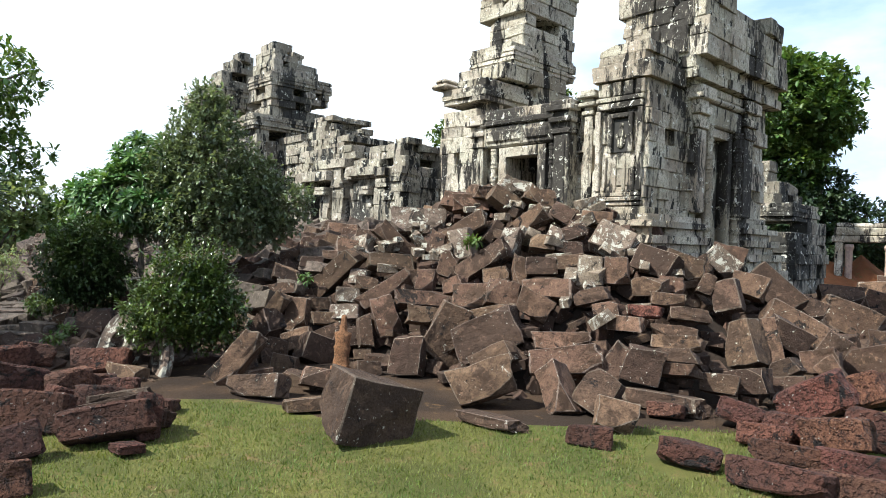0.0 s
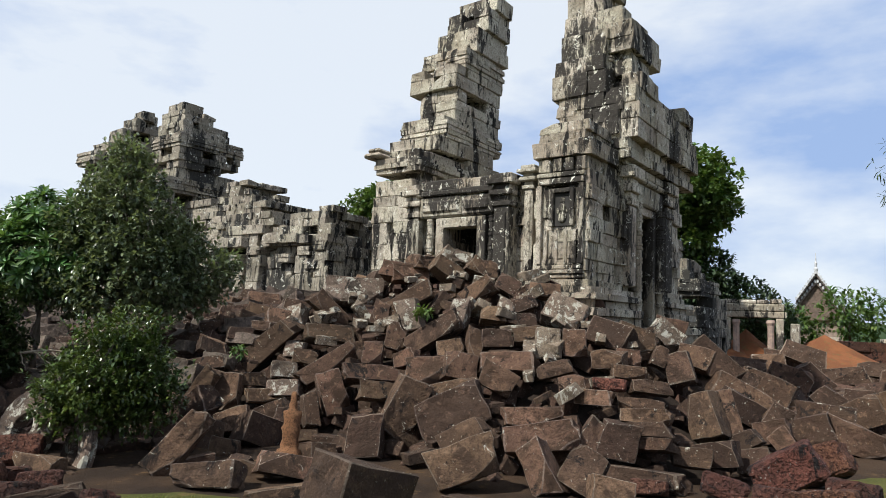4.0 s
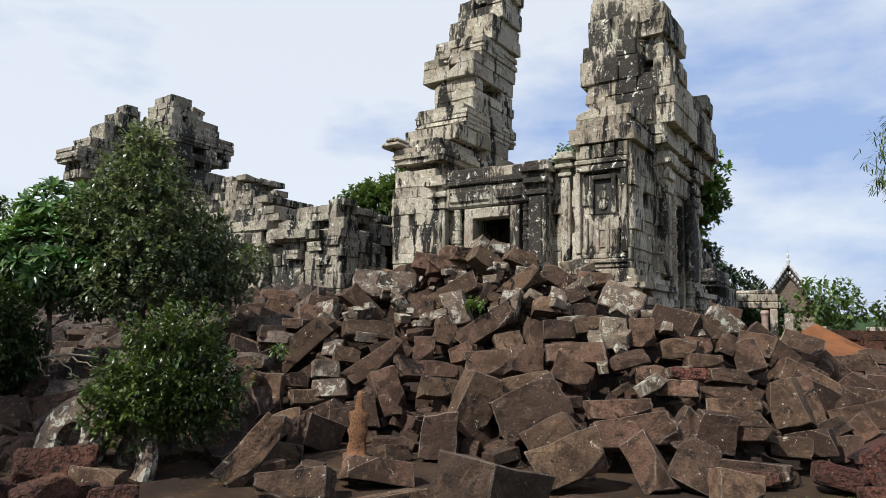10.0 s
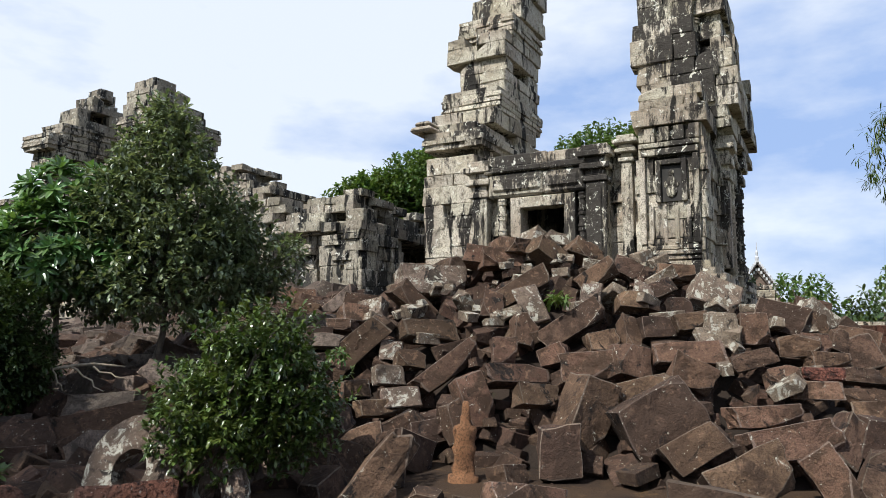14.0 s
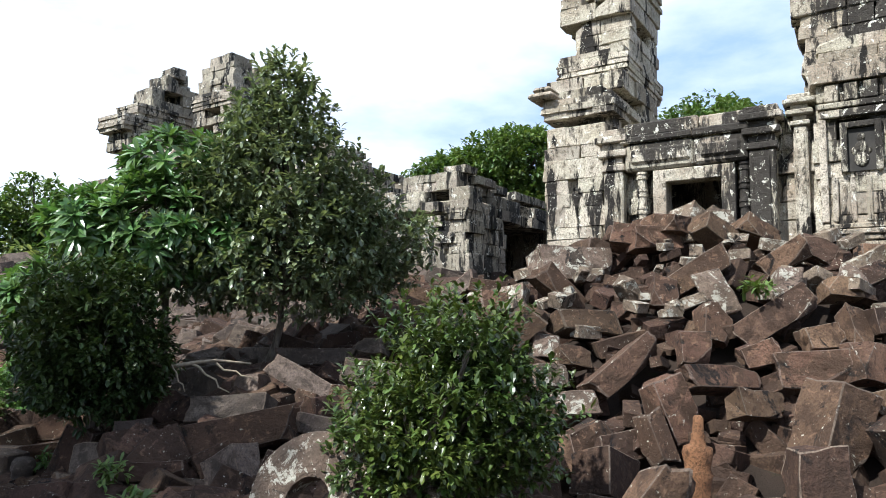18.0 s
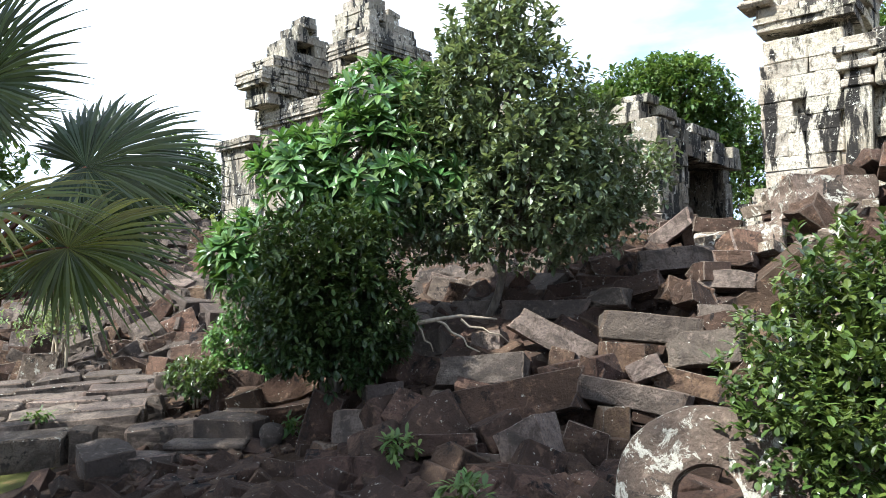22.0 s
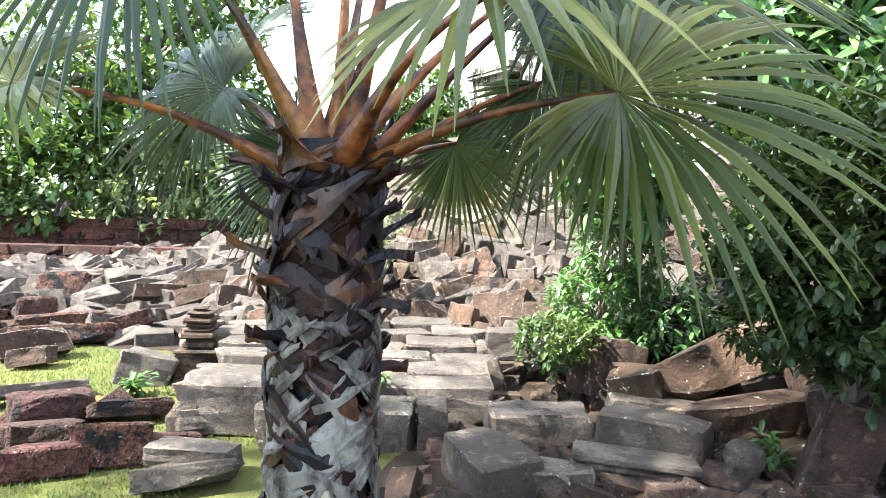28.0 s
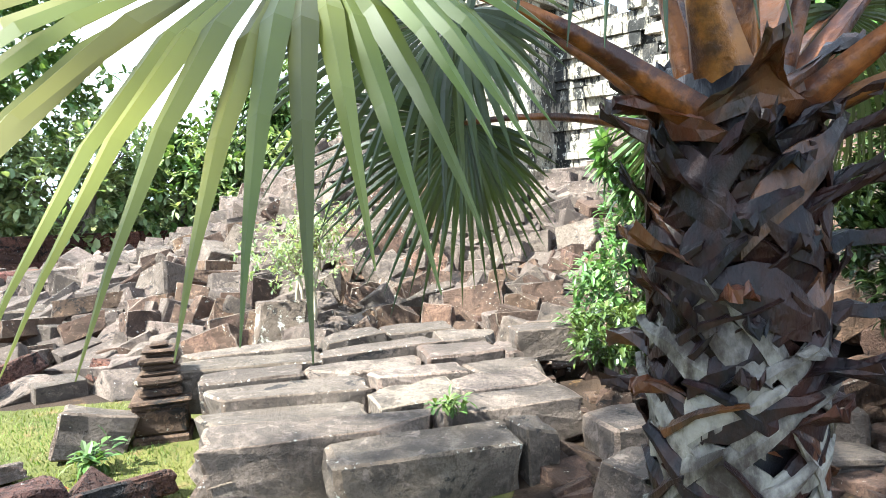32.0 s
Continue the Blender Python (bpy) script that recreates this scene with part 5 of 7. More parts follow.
def rubble(name, seed, spots, material, label, size=(0.22, 0.5), sink=0.35, anywhere=False):
    """Many small tumbled stones in one mesh."""
    rng = random.Random(seed)
    shapes = []
    for _ in range(8):
        bm = chipped(rng, 0, 0.03, rng.choice((0, 0, 1, 1)), 0.06)
        bm.verts.ensure_lookup_table()
        shapes.append(([v.co.copy() for v in bm.verts], [[v.index for v in f.verts] for f in bm.faces]))
        bm.free()
    verts, faces = [], []
    for x, y, z in spots:
        if not anywhere and -9.4 < x < -5.3 and 9.5 < y < 12.4:
            continue
        s = rng.uniform(*size)
        m = pose(x, y, z - s * sink + s * 0.25, rng.gauss(0, 16), rng.gauss(0, 18), rng.uniform(0, 360)) @ Matrix.Diagonal((s * rng.uniform(1.0, 2.1), s * rng.uniform(0.75, 1.1), s * rng.uniform(0.5, 0.85), 1))
        vs, fs = rng.choice(shapes)
        k = len(verts)
        verts += [m @ v for v in vs]
        faces += [[i + k for i in f] for f in fs]
    return tagged(new(name, raw_mesh(name, verts, faces, material)), label, "rubble", kind="stuff")


def slope_spots(seed, count, a_rng, b_rng, lift=0.0, least=0.02):
    rng = random.Random(seed)
    got = []
    while len(got) < count:
        a, b = rng.uniform(*a_rng), rng.uniform(*b_rng)
        p = CORNER + AX_A * a + AX_B * b
        h, g = mound(p.x, p.y), level(p.x, p.y)
        if h > g + least:
            got.append((p.x, p.y, h + lift))
        elif rng.random() < 0.004:
            got.append((p.x, p.y, g))
    return got


rubble("slope_rubble", 31, slope_spots(1, 720, (-6.5, 3.2), (-6.5, 0.1), -0.24), M_BLOCK_R, "tumbled dark brown sandstone rubble", (0.12, 0.28))
rubble("slope_fragments", 41, slope_spots(7, 170, (-6.8, 3.0), (-6.5, -0.2), -0.03), M_BLOCK_R, "small broken sandstone fragments between the fallen blocks", (0.08, 0.2), 0.35)
rubble("pale_fragments", 42, slope_spots(8, 70, (-4.6, 1.2), (-2.6, -0.3), 0.06), M_PALE, "small lichened sandstone fragments high on the slope", (0.09, 0.2), 0.1)
rubble("left_rubble", 32, slope_spots(2, 1000, (-16.5, -6.0), (-7.0, 1.5), -0.05), M_SLAB_R, "tumbled grey brown sandstone rubble", (0.2, 0.55))
rubble("terrace_rubble", 34, slope_spots(4, 650, (-10.0, -5.0), (-6.6, -0.5), -0.06), M_BLOCK_R, "tumbled brown sandstone rubble below the gallery", (0.2, 0.5))
flat_rng = random.Random(6)
rubble("flat_paving_stones", 35, [(x, y, level(x, y) + 0.02) for x, y in ((flat_rng.uniform(4.2, 15), flat_rng.uniform(8.5, 17)) for _ in range(330))], M_BLOCK_R, "low flat dark paving stones in the earth", (0.3, 0.6), 0.5)
foot_rng = random.Random(16)
rubble("foot_rubble", 36, [(x, y, max(level(x, y), mound(x, y) - 0.3) + 0.03) for x, y in ((foot_rng.uniform(-5.4, -2.2), foot_rng.uniform(8.0, 10.6)) for _ in range(190))], M_BLOCK_R, "small broken brown stones in the earth below the slope", (0.12, 0.3), 0.3)
rubble("side_rubble", 33, slope_spots(3, 260, (0.5, 3.2), (-0.6, 7.0), -0.1), M_BLOCK_R, "tumbled dark sandstone rubble beside the tower", (0.2, 0.45))

# ---- plants ----
def leaf_strip(verts, faces, o, d, up, length, width, bend=0.25):
    """One oval leaf with a folded midrib and a bent blade."""
    s = d.cross(up)
    if s.length < 1e-4:
        s = d.cross(Vector((1, 0, 0)))
    s.normalize()
    n = s.cross(d).normalized()
    k = len(verts)
    c1 = o + d * length * 0.38 - n * length * bend * 0.14
    c2 = o + d * length * 0.76 - n * length * bend * 0.56
    w1, w2 = s * width * 0.44, s * width * 0.46
    f = n * width * 0.13
    verts += [o, c1 - w1 + f, c1, c1 + w1 + f, c2 - w2 + f, c2, c2 + w2 + f, o + d * length - n * length * bend]
    faces += [(k, k + 2, k + 1), (k, k + 3, k + 2), (k + 1, k + 2, k + 5, k + 4), (k + 2, k + 3, k + 6, k + 5), (k + 4, k + 5, k + 7), (k + 5, k + 6, k + 7)]


def unit(rng):
    while True:
        v = Vector((rng.uniform(-1, 1), rng.uniform(-1, 1), rng.uniform(-1, 1)))
        if 0.05 < v.length < 1:
            return v.normalized()


def crown_mesh(name, rng, blobs, count, length, width, material, whorl=6, droop=0.2, fill=0.45, shoots=0, reach=0.25):
    """Leaves in small whorls over several overlapping lobes; blobs: centre and radii."""
    verts, faces = [], []
    vol = [b[3] * b[4] + b[4] * b[5] for b in blobs]
    for _ in range(count // whorl):
        cx, cy, cz, rx, ry, rz = rng.choices(blobs, vol)[0]
        u = unit(rng)
        k = 1 - fill * rng.random() ** 1.5
        bump = 1 + 0.22 * noise.noise(u * 2.3 + Vector((cx, cy, cz)))
        o = Vector((cx + u.x * rx * k * bump, cy + u.y * ry * k * bump, cz + u.z * rz * k * bump))
        axis = (u + Vector((0, 0, 0.55)) + unit(rng) * 0.6).normalized()
        for _ in range(whorl):
            d = (axis * rng.uniform(0.1, 0.9) + unit(rng)).normalized()
            d.z -= droop * rng.random()
            d.normalize()
            leaf_strip(verts, faces, o + unit(rng) * length * 0.3, d, Vector((0, 0, 1)), length * rng.uniform(0.7, 1.2), width * rng.uniform(0.8, 1.2))
    shoots_mesh(verts, faces, rng, blobs, shoots, reach, length, width)
    return raw_mesh(name, verts, faces, material)


def rosette_mesh(name, rng, blobs, count, length, width, material):
    """Rosettes of long leaves at the shoot tips, over several lobes."""
    verts, faces = [], []
    vol = [b[3] * b[4] + b[4] * b[5] for b in blobs]
    for _ in range(count):
        cx, cy, cz, rx, ry, rz = rng.choices(blobs, vol)[0]
        u = unit(rng)
        k = 1 - 0.35 * rng.random() ** 1.6
        o = Vector((cx + u.x * rx * k, cy + u.y * ry * k, cz + u.z * rz * k))
        axis = (u * 0.9 + Vector((0, 0, 0.7)) + unit(rng) * 0.35).normalized()
        e1 = axis.cross(Vector((0.3, 0.8, 0.1))).normalized()
        e2 = axis.cross(e1)
        n = rng.randint(10, 15)
        for i in range(n):
            t = i * 2.39996 + rng.uniform(-0.2, 0.2)
            open_ = 0.35 + 1.15 * i / n + rng.uniform(-0.1, 0.1)
            side = e1 * math.cos(t) + e2 * math.sin(t)
            d = axis * math.cos(open_) + side * math.sin(open_)
            q = axis.cross(side)
            up = q.cross(d)
            if up.dot(axis) < 0:
                up = -up
            L, w = length * rng.uniform(0.7, 1.1) * (0.6 + 0.4 * i / n), width * rng.uniform(0.8, 1.15)
            m = len(verts)
            for f, g in ((0.0, 0.10), (0.3, 0.75), (0.62, 1.0), (0.87, 0.6), (1.0, 0.03)):
                c = o + d * L * f - up * L * 0.22 * f * f + Vector((0, 0, -0.10 * L * f * f))
                verts += [c - q * w * g * 0.5 + up * w * g * 0.16, c, c + q * w * g * 0.5 + up * w * g * 0.16]
            for j in range(4):
                a = m + 3 * j
                faces += [(a, a + 1, a + 4, a + 3), (a + 1, a + 2, a + 5, a + 4)]
    return raw_mesh(name, verts, faces, material)


def shoots_mesh(verts, faces, rng, blobs, count, length, leaf, width):
    """Upright leafy shoots that break the outline of a crown."""
    for _ in range(count):
        cx, cy, cz, rx, ry, rz = rng.choice(blobs)
        u = unit(rng)
        u.z = abs(u.z) * 0.9 + 0.1
        o = Vector((cx + u.x * rx * 0.9, cy + u.y * ry * 0.9, cz + u.z * rz * 0.9))
        d = (u * 0.8 + Vector((0, 0, 0.8)) + unit(rng) * 0.35).normalized()
        L = length * rng.uniform(0.5, 1.2)
        n = max(5, int(L / leaf * 4.5))
        for i in range(n):
            way = (d * rng.uniform(0.4, 1.0) + unit(rng) * 0.8).normalized()
            leaf_strip(verts, faces, o + d * L * i / n, way, Vector((0, 0, 1)), leaf * rng.uniform(0.8, 1.25), width * rng.uniform(0.8, 1.2))


def limb(bm, pts, r0, r1, sides=7):
    """A tapered tube along points."""
    rings = []
    for i, p in enumerate(pts):
        t = i / (len(pts) - 1)
        q = (pts[min(i + 1, len(pts) - 1)] - pts[max(i - 1, 0)]).normalized()
        s = q.cross(Vector((0.3, 1, 0.2))).normalized()
        w = q.cross(s)
        r = r0 + (r1 - r0) * t
        rings.append([bm.verts.new(p + (s * math.cos(k * 6.2832 / sides) + w * math.sin(k * 6.2832 / sides)) * r) for k in range(sides)])
    for a, b in zip(rings, rings[1:]):
        for k in range(sides):
            bm.faces.new((a[k], a[(k + 1) % sides], b[(k + 1) % sides], b[k]))
    bm.faces.new(rings[-1])
    bm.faces.new(list(reversed(rings[0])))


def wander(rng, a, b, n=5, amp=0.12):
    a, b = Vector(a), Vector(b)
    L = (b - a).length
    return [a.lerp(b, i / n) + (unit(rng) * amp * L * 0.3 if 0 < i < n else Vector()) for i in range(n + 1)]


def plant(name, label, category, x, y, z, stems, blobs, count, length, width, material, seed, bark=M_BARK, whorl=6, fill=0.45, droop=0.2, trunk_r=0.05, shoots=0, reach=0.25, rosette=False):
    rng = random.Random(seed)
    th = empty(name, pose(x, y, z), label, category)
    for i in range(stems):
        bm = bmesh.new()
        ang = i * 6.2832 / stems + rng.random()
        foot = Vector((math.cos(ang), math.sin(ang), 0)) * trunk_r * (1.5 if stems > 1 else 0)
        cx, cy, cz, rx, ry, rz = blobs[i % len(blobs)]
        fork = Vector((cx, cy, cz - rz * 0.6))
        limb(bm, wander(rng, foot, fork), trunk_r, trunk_r * 0.6)
        stem = part("trunk", bm, bark, th, smooth=True)
        for b in blobs:
            for _ in range(3):
                u = unit(rng)
                br = bmesh.new()
                limb(br, wander(rng, fork, (b[0] + u.x * b[3] * 0.7, b[1] + u.y * b[4] * 0.7, b[2] + abs(u.z) * b[5] * 0.7)), trunk_r * 0.5, trunk_r * 0.12, 5)
                part("branch", br, bark, stem, smooth=True)
    cr = new("crown", rosette_mesh("crown", rng, blobs, count, length, width, material) if rosette else crown_mesh("crown", rng, blobs, count, length, width, material, whorl, droop, fill, shoots, reach))
    cr.parent = th
    return th


plant("front_bush", "rounded glossy green bush among fallen stones", "bush", -2.95, 7.62, 0.1, 3,
      [(0, 0, 0.60, 0.64, 0.58, 0.46), (0.02, 0, 0.94, 0.42, 0.4, 0.30), (-0.28, -0.1, 0.42, 0.44, 0.42, 0.36), (0.28, 0, 0.45, 0.40, 0.42, 0.4)], 16500, 0.055, 0.027, M_LEAF_Y, 5, fill=0.8, droop=0.0, shoots=110, reach=0.22)
plant("round_bush", "dense dark green round bush with glossy leaves", "bush", -5.55, 10.18, 0.1, 4,
      [(0.04, 0, 0.82, 0.66, 0.72, 0.60), (0.0, 0, 1.25, 0.54, 0.56, 0.40), (0.24, 0.1, 0.62, 0.42, 0.5, 0.42), (-0.16, 0.1, 0.66, 0.40, 0.45, 0.38)], 14500, 0.072, 0.034, M_LEAF, 6, fill=0.6, droop=0.0, trunk_r=0.03, shoots=150, reach=0.16)
plant("frangipani_tree", "frangipani tree with long bright green leaves", "tree", -5.15, 11.15, 0.45, 3,
      [(0.0, 0, 1.65, 0.78, 0.7, 0.55), (0.15, 0.0, 2.3, 0.55, 0.5, 0.38), (-0.65, -0.1, 1.6, 0.45, 0.45, 0.42), (0.5, -0.2, 1.55, 0.42, 0.4, 0.4), (-1.3, 0.5, 0.9, 0.38, 0.38, 0.4)], 380, 0.26, 0.054, M_LEAF_F, 7, trunk_r=0.035, rosette=True)
plant("broadleaf_tree", "tall dark green broadleaf tree with a pointed top", "tree", -4.05, 11.35, 0.55, 1,
      [(0.15, -0.2, 1.4, 1.12, 1.05, 0.8), (0.05, -0.3, 2.1, 0.92, 0.9, 0.66), (0.05, -0.4, 2.68, 0.58, 0.55, 0.46), (0.05, -0.4, 3.05, 0.28, 0.28, 0.34), (0.75, -0.1, 1.2, 0.75, 0.7, 0.5), (-0.5, -0.2, 1.3, 0.65, 0.65, 0.6), (0.8, -0.2, 1.8, 0.45, 0.45, 0.45), (-0.5, -0.3, 2.0, 0.45, 0.45, 0.4), (1.25, -0.1, 1.45, 0.55, 0.5, 0.5), (-1.0, -0.3, 1.3, 0.55, 0.5, 0.5)], 30000, 0.082, 0.042, M_LEAF_B, 8, droop=0.05, trunk_r=0.05, fill=0.5, shoots=260, reach=0.2)
plant("weed_shrub", "bright green feathery shrub beside the paving", "shrub", -6.55, 12.0, -0.05, 4,
      [(0, 0, 0.45, 0.42, 0.4, 0.34), (0.1, -0.05, 0.85, 0.34, 0.34, 0.36), (0.2, 0.1, 1.25, 0.28, 0.3, 0.3), (-0.1, -0.1, 0.2, 0.45, 0.35, 0.2), (0.45, -0.1, 0.4, 0.35, 0.35, 0.3)], 5200, 0.085, 0.034, M_LEAF_F, 9, M_TWIG, trunk_r=0.018)
plant("low_shrub", "low yellow green shrub growing between stones", "shrub", -6.9, 11.4, -0.1, 2,
      [(0, 0, 0.3, 0.3, 0.25, 0.18)], 900, 0.07, 0.028, M_LEAF_Y, 10, M_TWIG, trunk_r=0.012)
plant("bare_sapling", "thin pale sapling with sparse yellowish leaves", "sapling", -9.08, 13.38, -0.36, 4,
      [(0, 0, 1.0, 0.55, 0.5, 0.32), (0.2, 0, 1.25, 0.4, 0.4, 0.25)], 1500, 0.06, 0.022, M_LEAF_H, 12, M_TWIG, whorl=4, fill=0.9, trunk_r=0.024)
for i, (x, y, z, r) in enumerate(((-4.75, 8.1, 0.10, 0.11), (-5.05, 8.9, 0.1, 0.10), (-5.84, 10.2, -0.1, 0.11), (-3.05, 8.25, 0.3, 0.12), (0.35, 9.1, 1.45, 0.13), (-2.0, 9.6, 0.85, 0.10), (-5.2, 7.6, -0.1, 0.10), (-9.9, 11.1, -0.33, 0.13), (3.2, 10.0, 1.1, 0.15), (-8.0, 10.75, -0.02, 0.08))):
    plant("weed", "small green weed growing between the stones", "weed", x, y, z, 1, [(0, 0, r * 0.6, r, r, r * 0.6)], 90, r * 0.75, r * 0.26, M_LEAF_T, 50 + i, M_TWIG, whorl=6, fill=0.9, trunk_r=0.006)

branch = empty("dead_branch", pose(-4.62, 10.1, 0.76), "pale dead branch lying over the stones", "branch")
DB = random.Random(51)
for a, b, r in (((-0.42, 0.0, 0.05), (0.42, 0.1, 0.02), 0.022), ((-0.1, 0.02, 0.04), (0.25, -0.05, -0.22), 0.014), ((0.12, 0.06, 0.03), (0.5, 0.02, -0.16), 0.012), ((-0.25, 0.0, 0.04), (-0.12, -0.1, -0.2), 0.012)):
    bm = bmesh.new()
    limb(bm, wander(DB, a, b, 5, 0.2), r, r * 0.4, 6)
    part("twig", bm, M_TWIG, branch, smooth=True)

# ---- palm ----
PX, PY, PZ = -7.57, 8.78, -0.30
palm = empty("fan_palm", pose(PX, PY, PZ), "young fan palm with shaggy dark trunk and orange leaf stalks", "palm tree")
bm = bmesh.new()
limb(bm, [Vector((0, 0, z)) for z in (0, 0.4, 0.8, 1.2, 1.45, 1.58)], 0.15, 0.11, 14)
part("trunk", bm, M_BOOT_DARK, palm, smooth=True)
PR = random.Random(77)


def boot(bm, ang, z, width, length, out, hook, thick):
    """One old leaf base: a broad scale clasping the trunk that runs into a cut stub standing out."""
    rows = []
    for t in (0.0, 0.18, 0.36, 0.54, 0.7, 0.85, 1.0):
        on = min(1.0, t / 0.6)
        off = max(0.0, (t - 0.5) / 0.5)
        half = width * (1 - on ** 1.4) + 0.030 * (1 - 0.55 * off) + 0.004
        rad = 0.150 + 0.022 * on + out * off
        rows.append((half, rad, z + length * on ** 0.9 + hook * off ** 2, off))
    w = 7
    top, bot = [], []
    for half, rad, h, off in rows:
        rt, rb = [], []
        for j in range(w):
            q = (j / (w - 1) - 0.5) * 2
            th = ang + q * half / max(rad, 0.15)
            rr = rad - 0.014 * q * q * (1 - off)
            p = Vector((rr * math.cos(th), rr * math.sin(th), h - 0.05 * abs(q) ** 1.5 * (1 - off) + 0.016 * q * q * off + 0.004 * math.sin(13 * q + 9 * ang)))
            d = Vector((math.cos(th), math.sin(th), 0)) * (1 - off) + Vector((0, 0, 1)) * off
            rt.append(bm.verts.new(p))
            rb.append(bm.verts.new(p - d.normalized() * thick * (1 + 0.4 * off)))
        top.append(rt)
        bot.append(rb)
    n = len(rows) - 1
    for i in range(n):
        for j in range(w - 1):
            bm.faces.new((top[i][j], top[i][j + 1], top[i + 1][j + 1], top[i + 1][j]))
            bm.faces.new((bot[i][j], bot[i + 1][j], bot[i + 1][j + 1], bot[i][j + 1]))
        for j in (0, w - 1):
            bm.faces.new((top[i][j], top[i + 1][j], bot[i + 1][j], bot[i][j]))
    for i in (0, n):
        for j in range(w - 1):
            bm.faces.new((top[i][j], top[i][j + 1], bot[i][j + 1], bot[i][j]))


def strap(bm, ang, z, sweep, rise, width, stand, thick):
    """A torn sheath strip that wraps slantwise round the trunk and frays to a point."""
    n = 7
    top, bot = [], []
    for i in range(n + 1):
        t = i / n
        th = ang + sweep * t
        r = 0.150 + 0.012 + stand * t ** 2
        half = width * (0.55 + 0.45 * math.sin(math.pi * min(1.0, t * 1.3 + 0.1))) * (1 - 0.75 * t ** 3) * 0.5
        h = z + rise * t ** 0.8
        row_t, row_b = [], []
        for q in (-1, 0, 1):
            rr = r + 0.012 * (1 - abs(q)) + (0.010 if q < 0 else 0.0)
            p = Vector((rr * math.cos(th), rr * math.sin(th), h + half * q + 0.006 * math.sin(11 * t + ang * 7)))
            row_t.append(bm.verts.new(p))
            row_b.append(bm.verts.new(p - Vector((math.cos(th), math.sin(th), 0)) * thick))
        top.append(row_t)
        bot.append(row_b)
    for i in range(n):
        for j in range(2):
            bm.faces.new((top[i][j], top[i + 1][j], top[i + 1][j + 1], top[i][j + 1]))
            bm.faces.new((bot[i][j], bot[i][j + 1], bot[i + 1][j + 1], bot[i + 1][j]))
        bm.faces.new((top[i][0], bot[i][0], bot[i + 1][0], top[i + 1][0]))
        bm.faces.new((top[i][2], top[i + 1][2], bot[i + 1][2], bot[i][2]))
    for i in (0, n):
        for j in range(2):
            bm.faces.new((top[i][j], top[i][j + 1], bot[i][j + 1], bot[i][j]))


k = 0
z = 0.0
while z < 1.40:
    grey = z < 1.02
    for j in range(7 if grey else 4):
        ang = k * 2.39996 + PR.uniform(-0.3, 0.3)
        for way_ in (-1, 1):
            bm = bmesh.new()
            strap(bm, ang + PR.uniform(-0.2, 0.2), z + PR.uniform(-0.03, 0.03), way_ * PR.uniform(0.7, 1.8), PR.uniform(0.06, 0.22), PR.uniform(0.04, 0.11) if grey else PR.uniform(0.08, 0.14), PR.choice((0.0, 0.0, 0.015, 0.03)) if z < 1.3 else 0.0, 0.007)
            light = grey and PR.random() < 0.9 - 0.45 * z
            part("leaf_sheath", bm, M_BOOT_GREY if light else M_BOOT_RUST if PR.random() < 0.09 else M_BOOT_DARK, palm, "grey torn leaf sheath" if light else "")
        k += 1
    z += 0.07
for i in range(54):
    z = 0.84 + 0.72 * (i + PR.uniform(-0.4, 0.4)) / 54
    bm = bmesh.new()
    boot(bm, i * 2.39996 + PR.uniform(-0.25, 0.25), z, PR.uniform(0.13, 0.20), PR.uniform(0.07, 0.12), PR.choice((0.03, 0.05, 0.07, 0.09, 0.12)), PR.uniform(-0.03, 0.05), 0.014)
    for v in bm.verts:
        v.co += Vector([PR.uniform(-0.005, 0.005) for _ in range(3)])
    rusty = PR.random() < 0.22
    part("leaf_stub", bm, M_BOOT_RUST if rusty else M_BOOT_DARK, palm, "rusty brown leaf stub" if rusty else "")


bm = bmesh.new()
strap(bm, radians(-72), 0.60, 0.35, -0.14, 0.085, 0.05, 0.006)
part("leaf_sheath", bm, M_TWIG, palm, "pale dry leaf sheath hanging loose")


def stalk(hub, start, rise, width, material):
    """A leaf stalk: a bowed, flattened, tapering bar from the trunk to the hub of the leaf."""
    bm = bmesh.new()
    a, b = Vector(start), Vector(hub)
    pts = [a.lerp(b, i / 9) + Vector((0, 0, rise * math.sin(math.pi * i / 9))) for i in range(10)]
    prev = None
    for i, p in enumerate(pts):
        t = i / 9
        d = (pts[min(i + 1, 9)] - pts[max(i - 1, 0)]).normalized()
        s = d.cross(Vector((0, 0, 1))).normalized()
        if s.length < 0.1:
            s = Vector((1, 0, 0))
        n = s.cross(d).normalized()
        w = width * (1 - t) ** 3.4 + 0.027 - 0.010 * t
        h = 0.35 * w + 0.008
        ring = [bm.verts.new(p + s * x * w * 0.5 + n * y * h) for x, y in ((-1, 0.5), (-0.5, 0.12), (0.5, 0.12), (1, 0.5), (0.6, -0.4), (0, -0.65), (-0.6, -0.4))]
        if prev:
            for q in range(7):
                bm.faces.new((prev[q], prev[(q + 1) % 7], ring[(q + 1) % 7], ring[q]))
        prev = ring
    bm.faces.new(prev)
    return part("leaf_stalk", bm, material, palm, smooth=True)


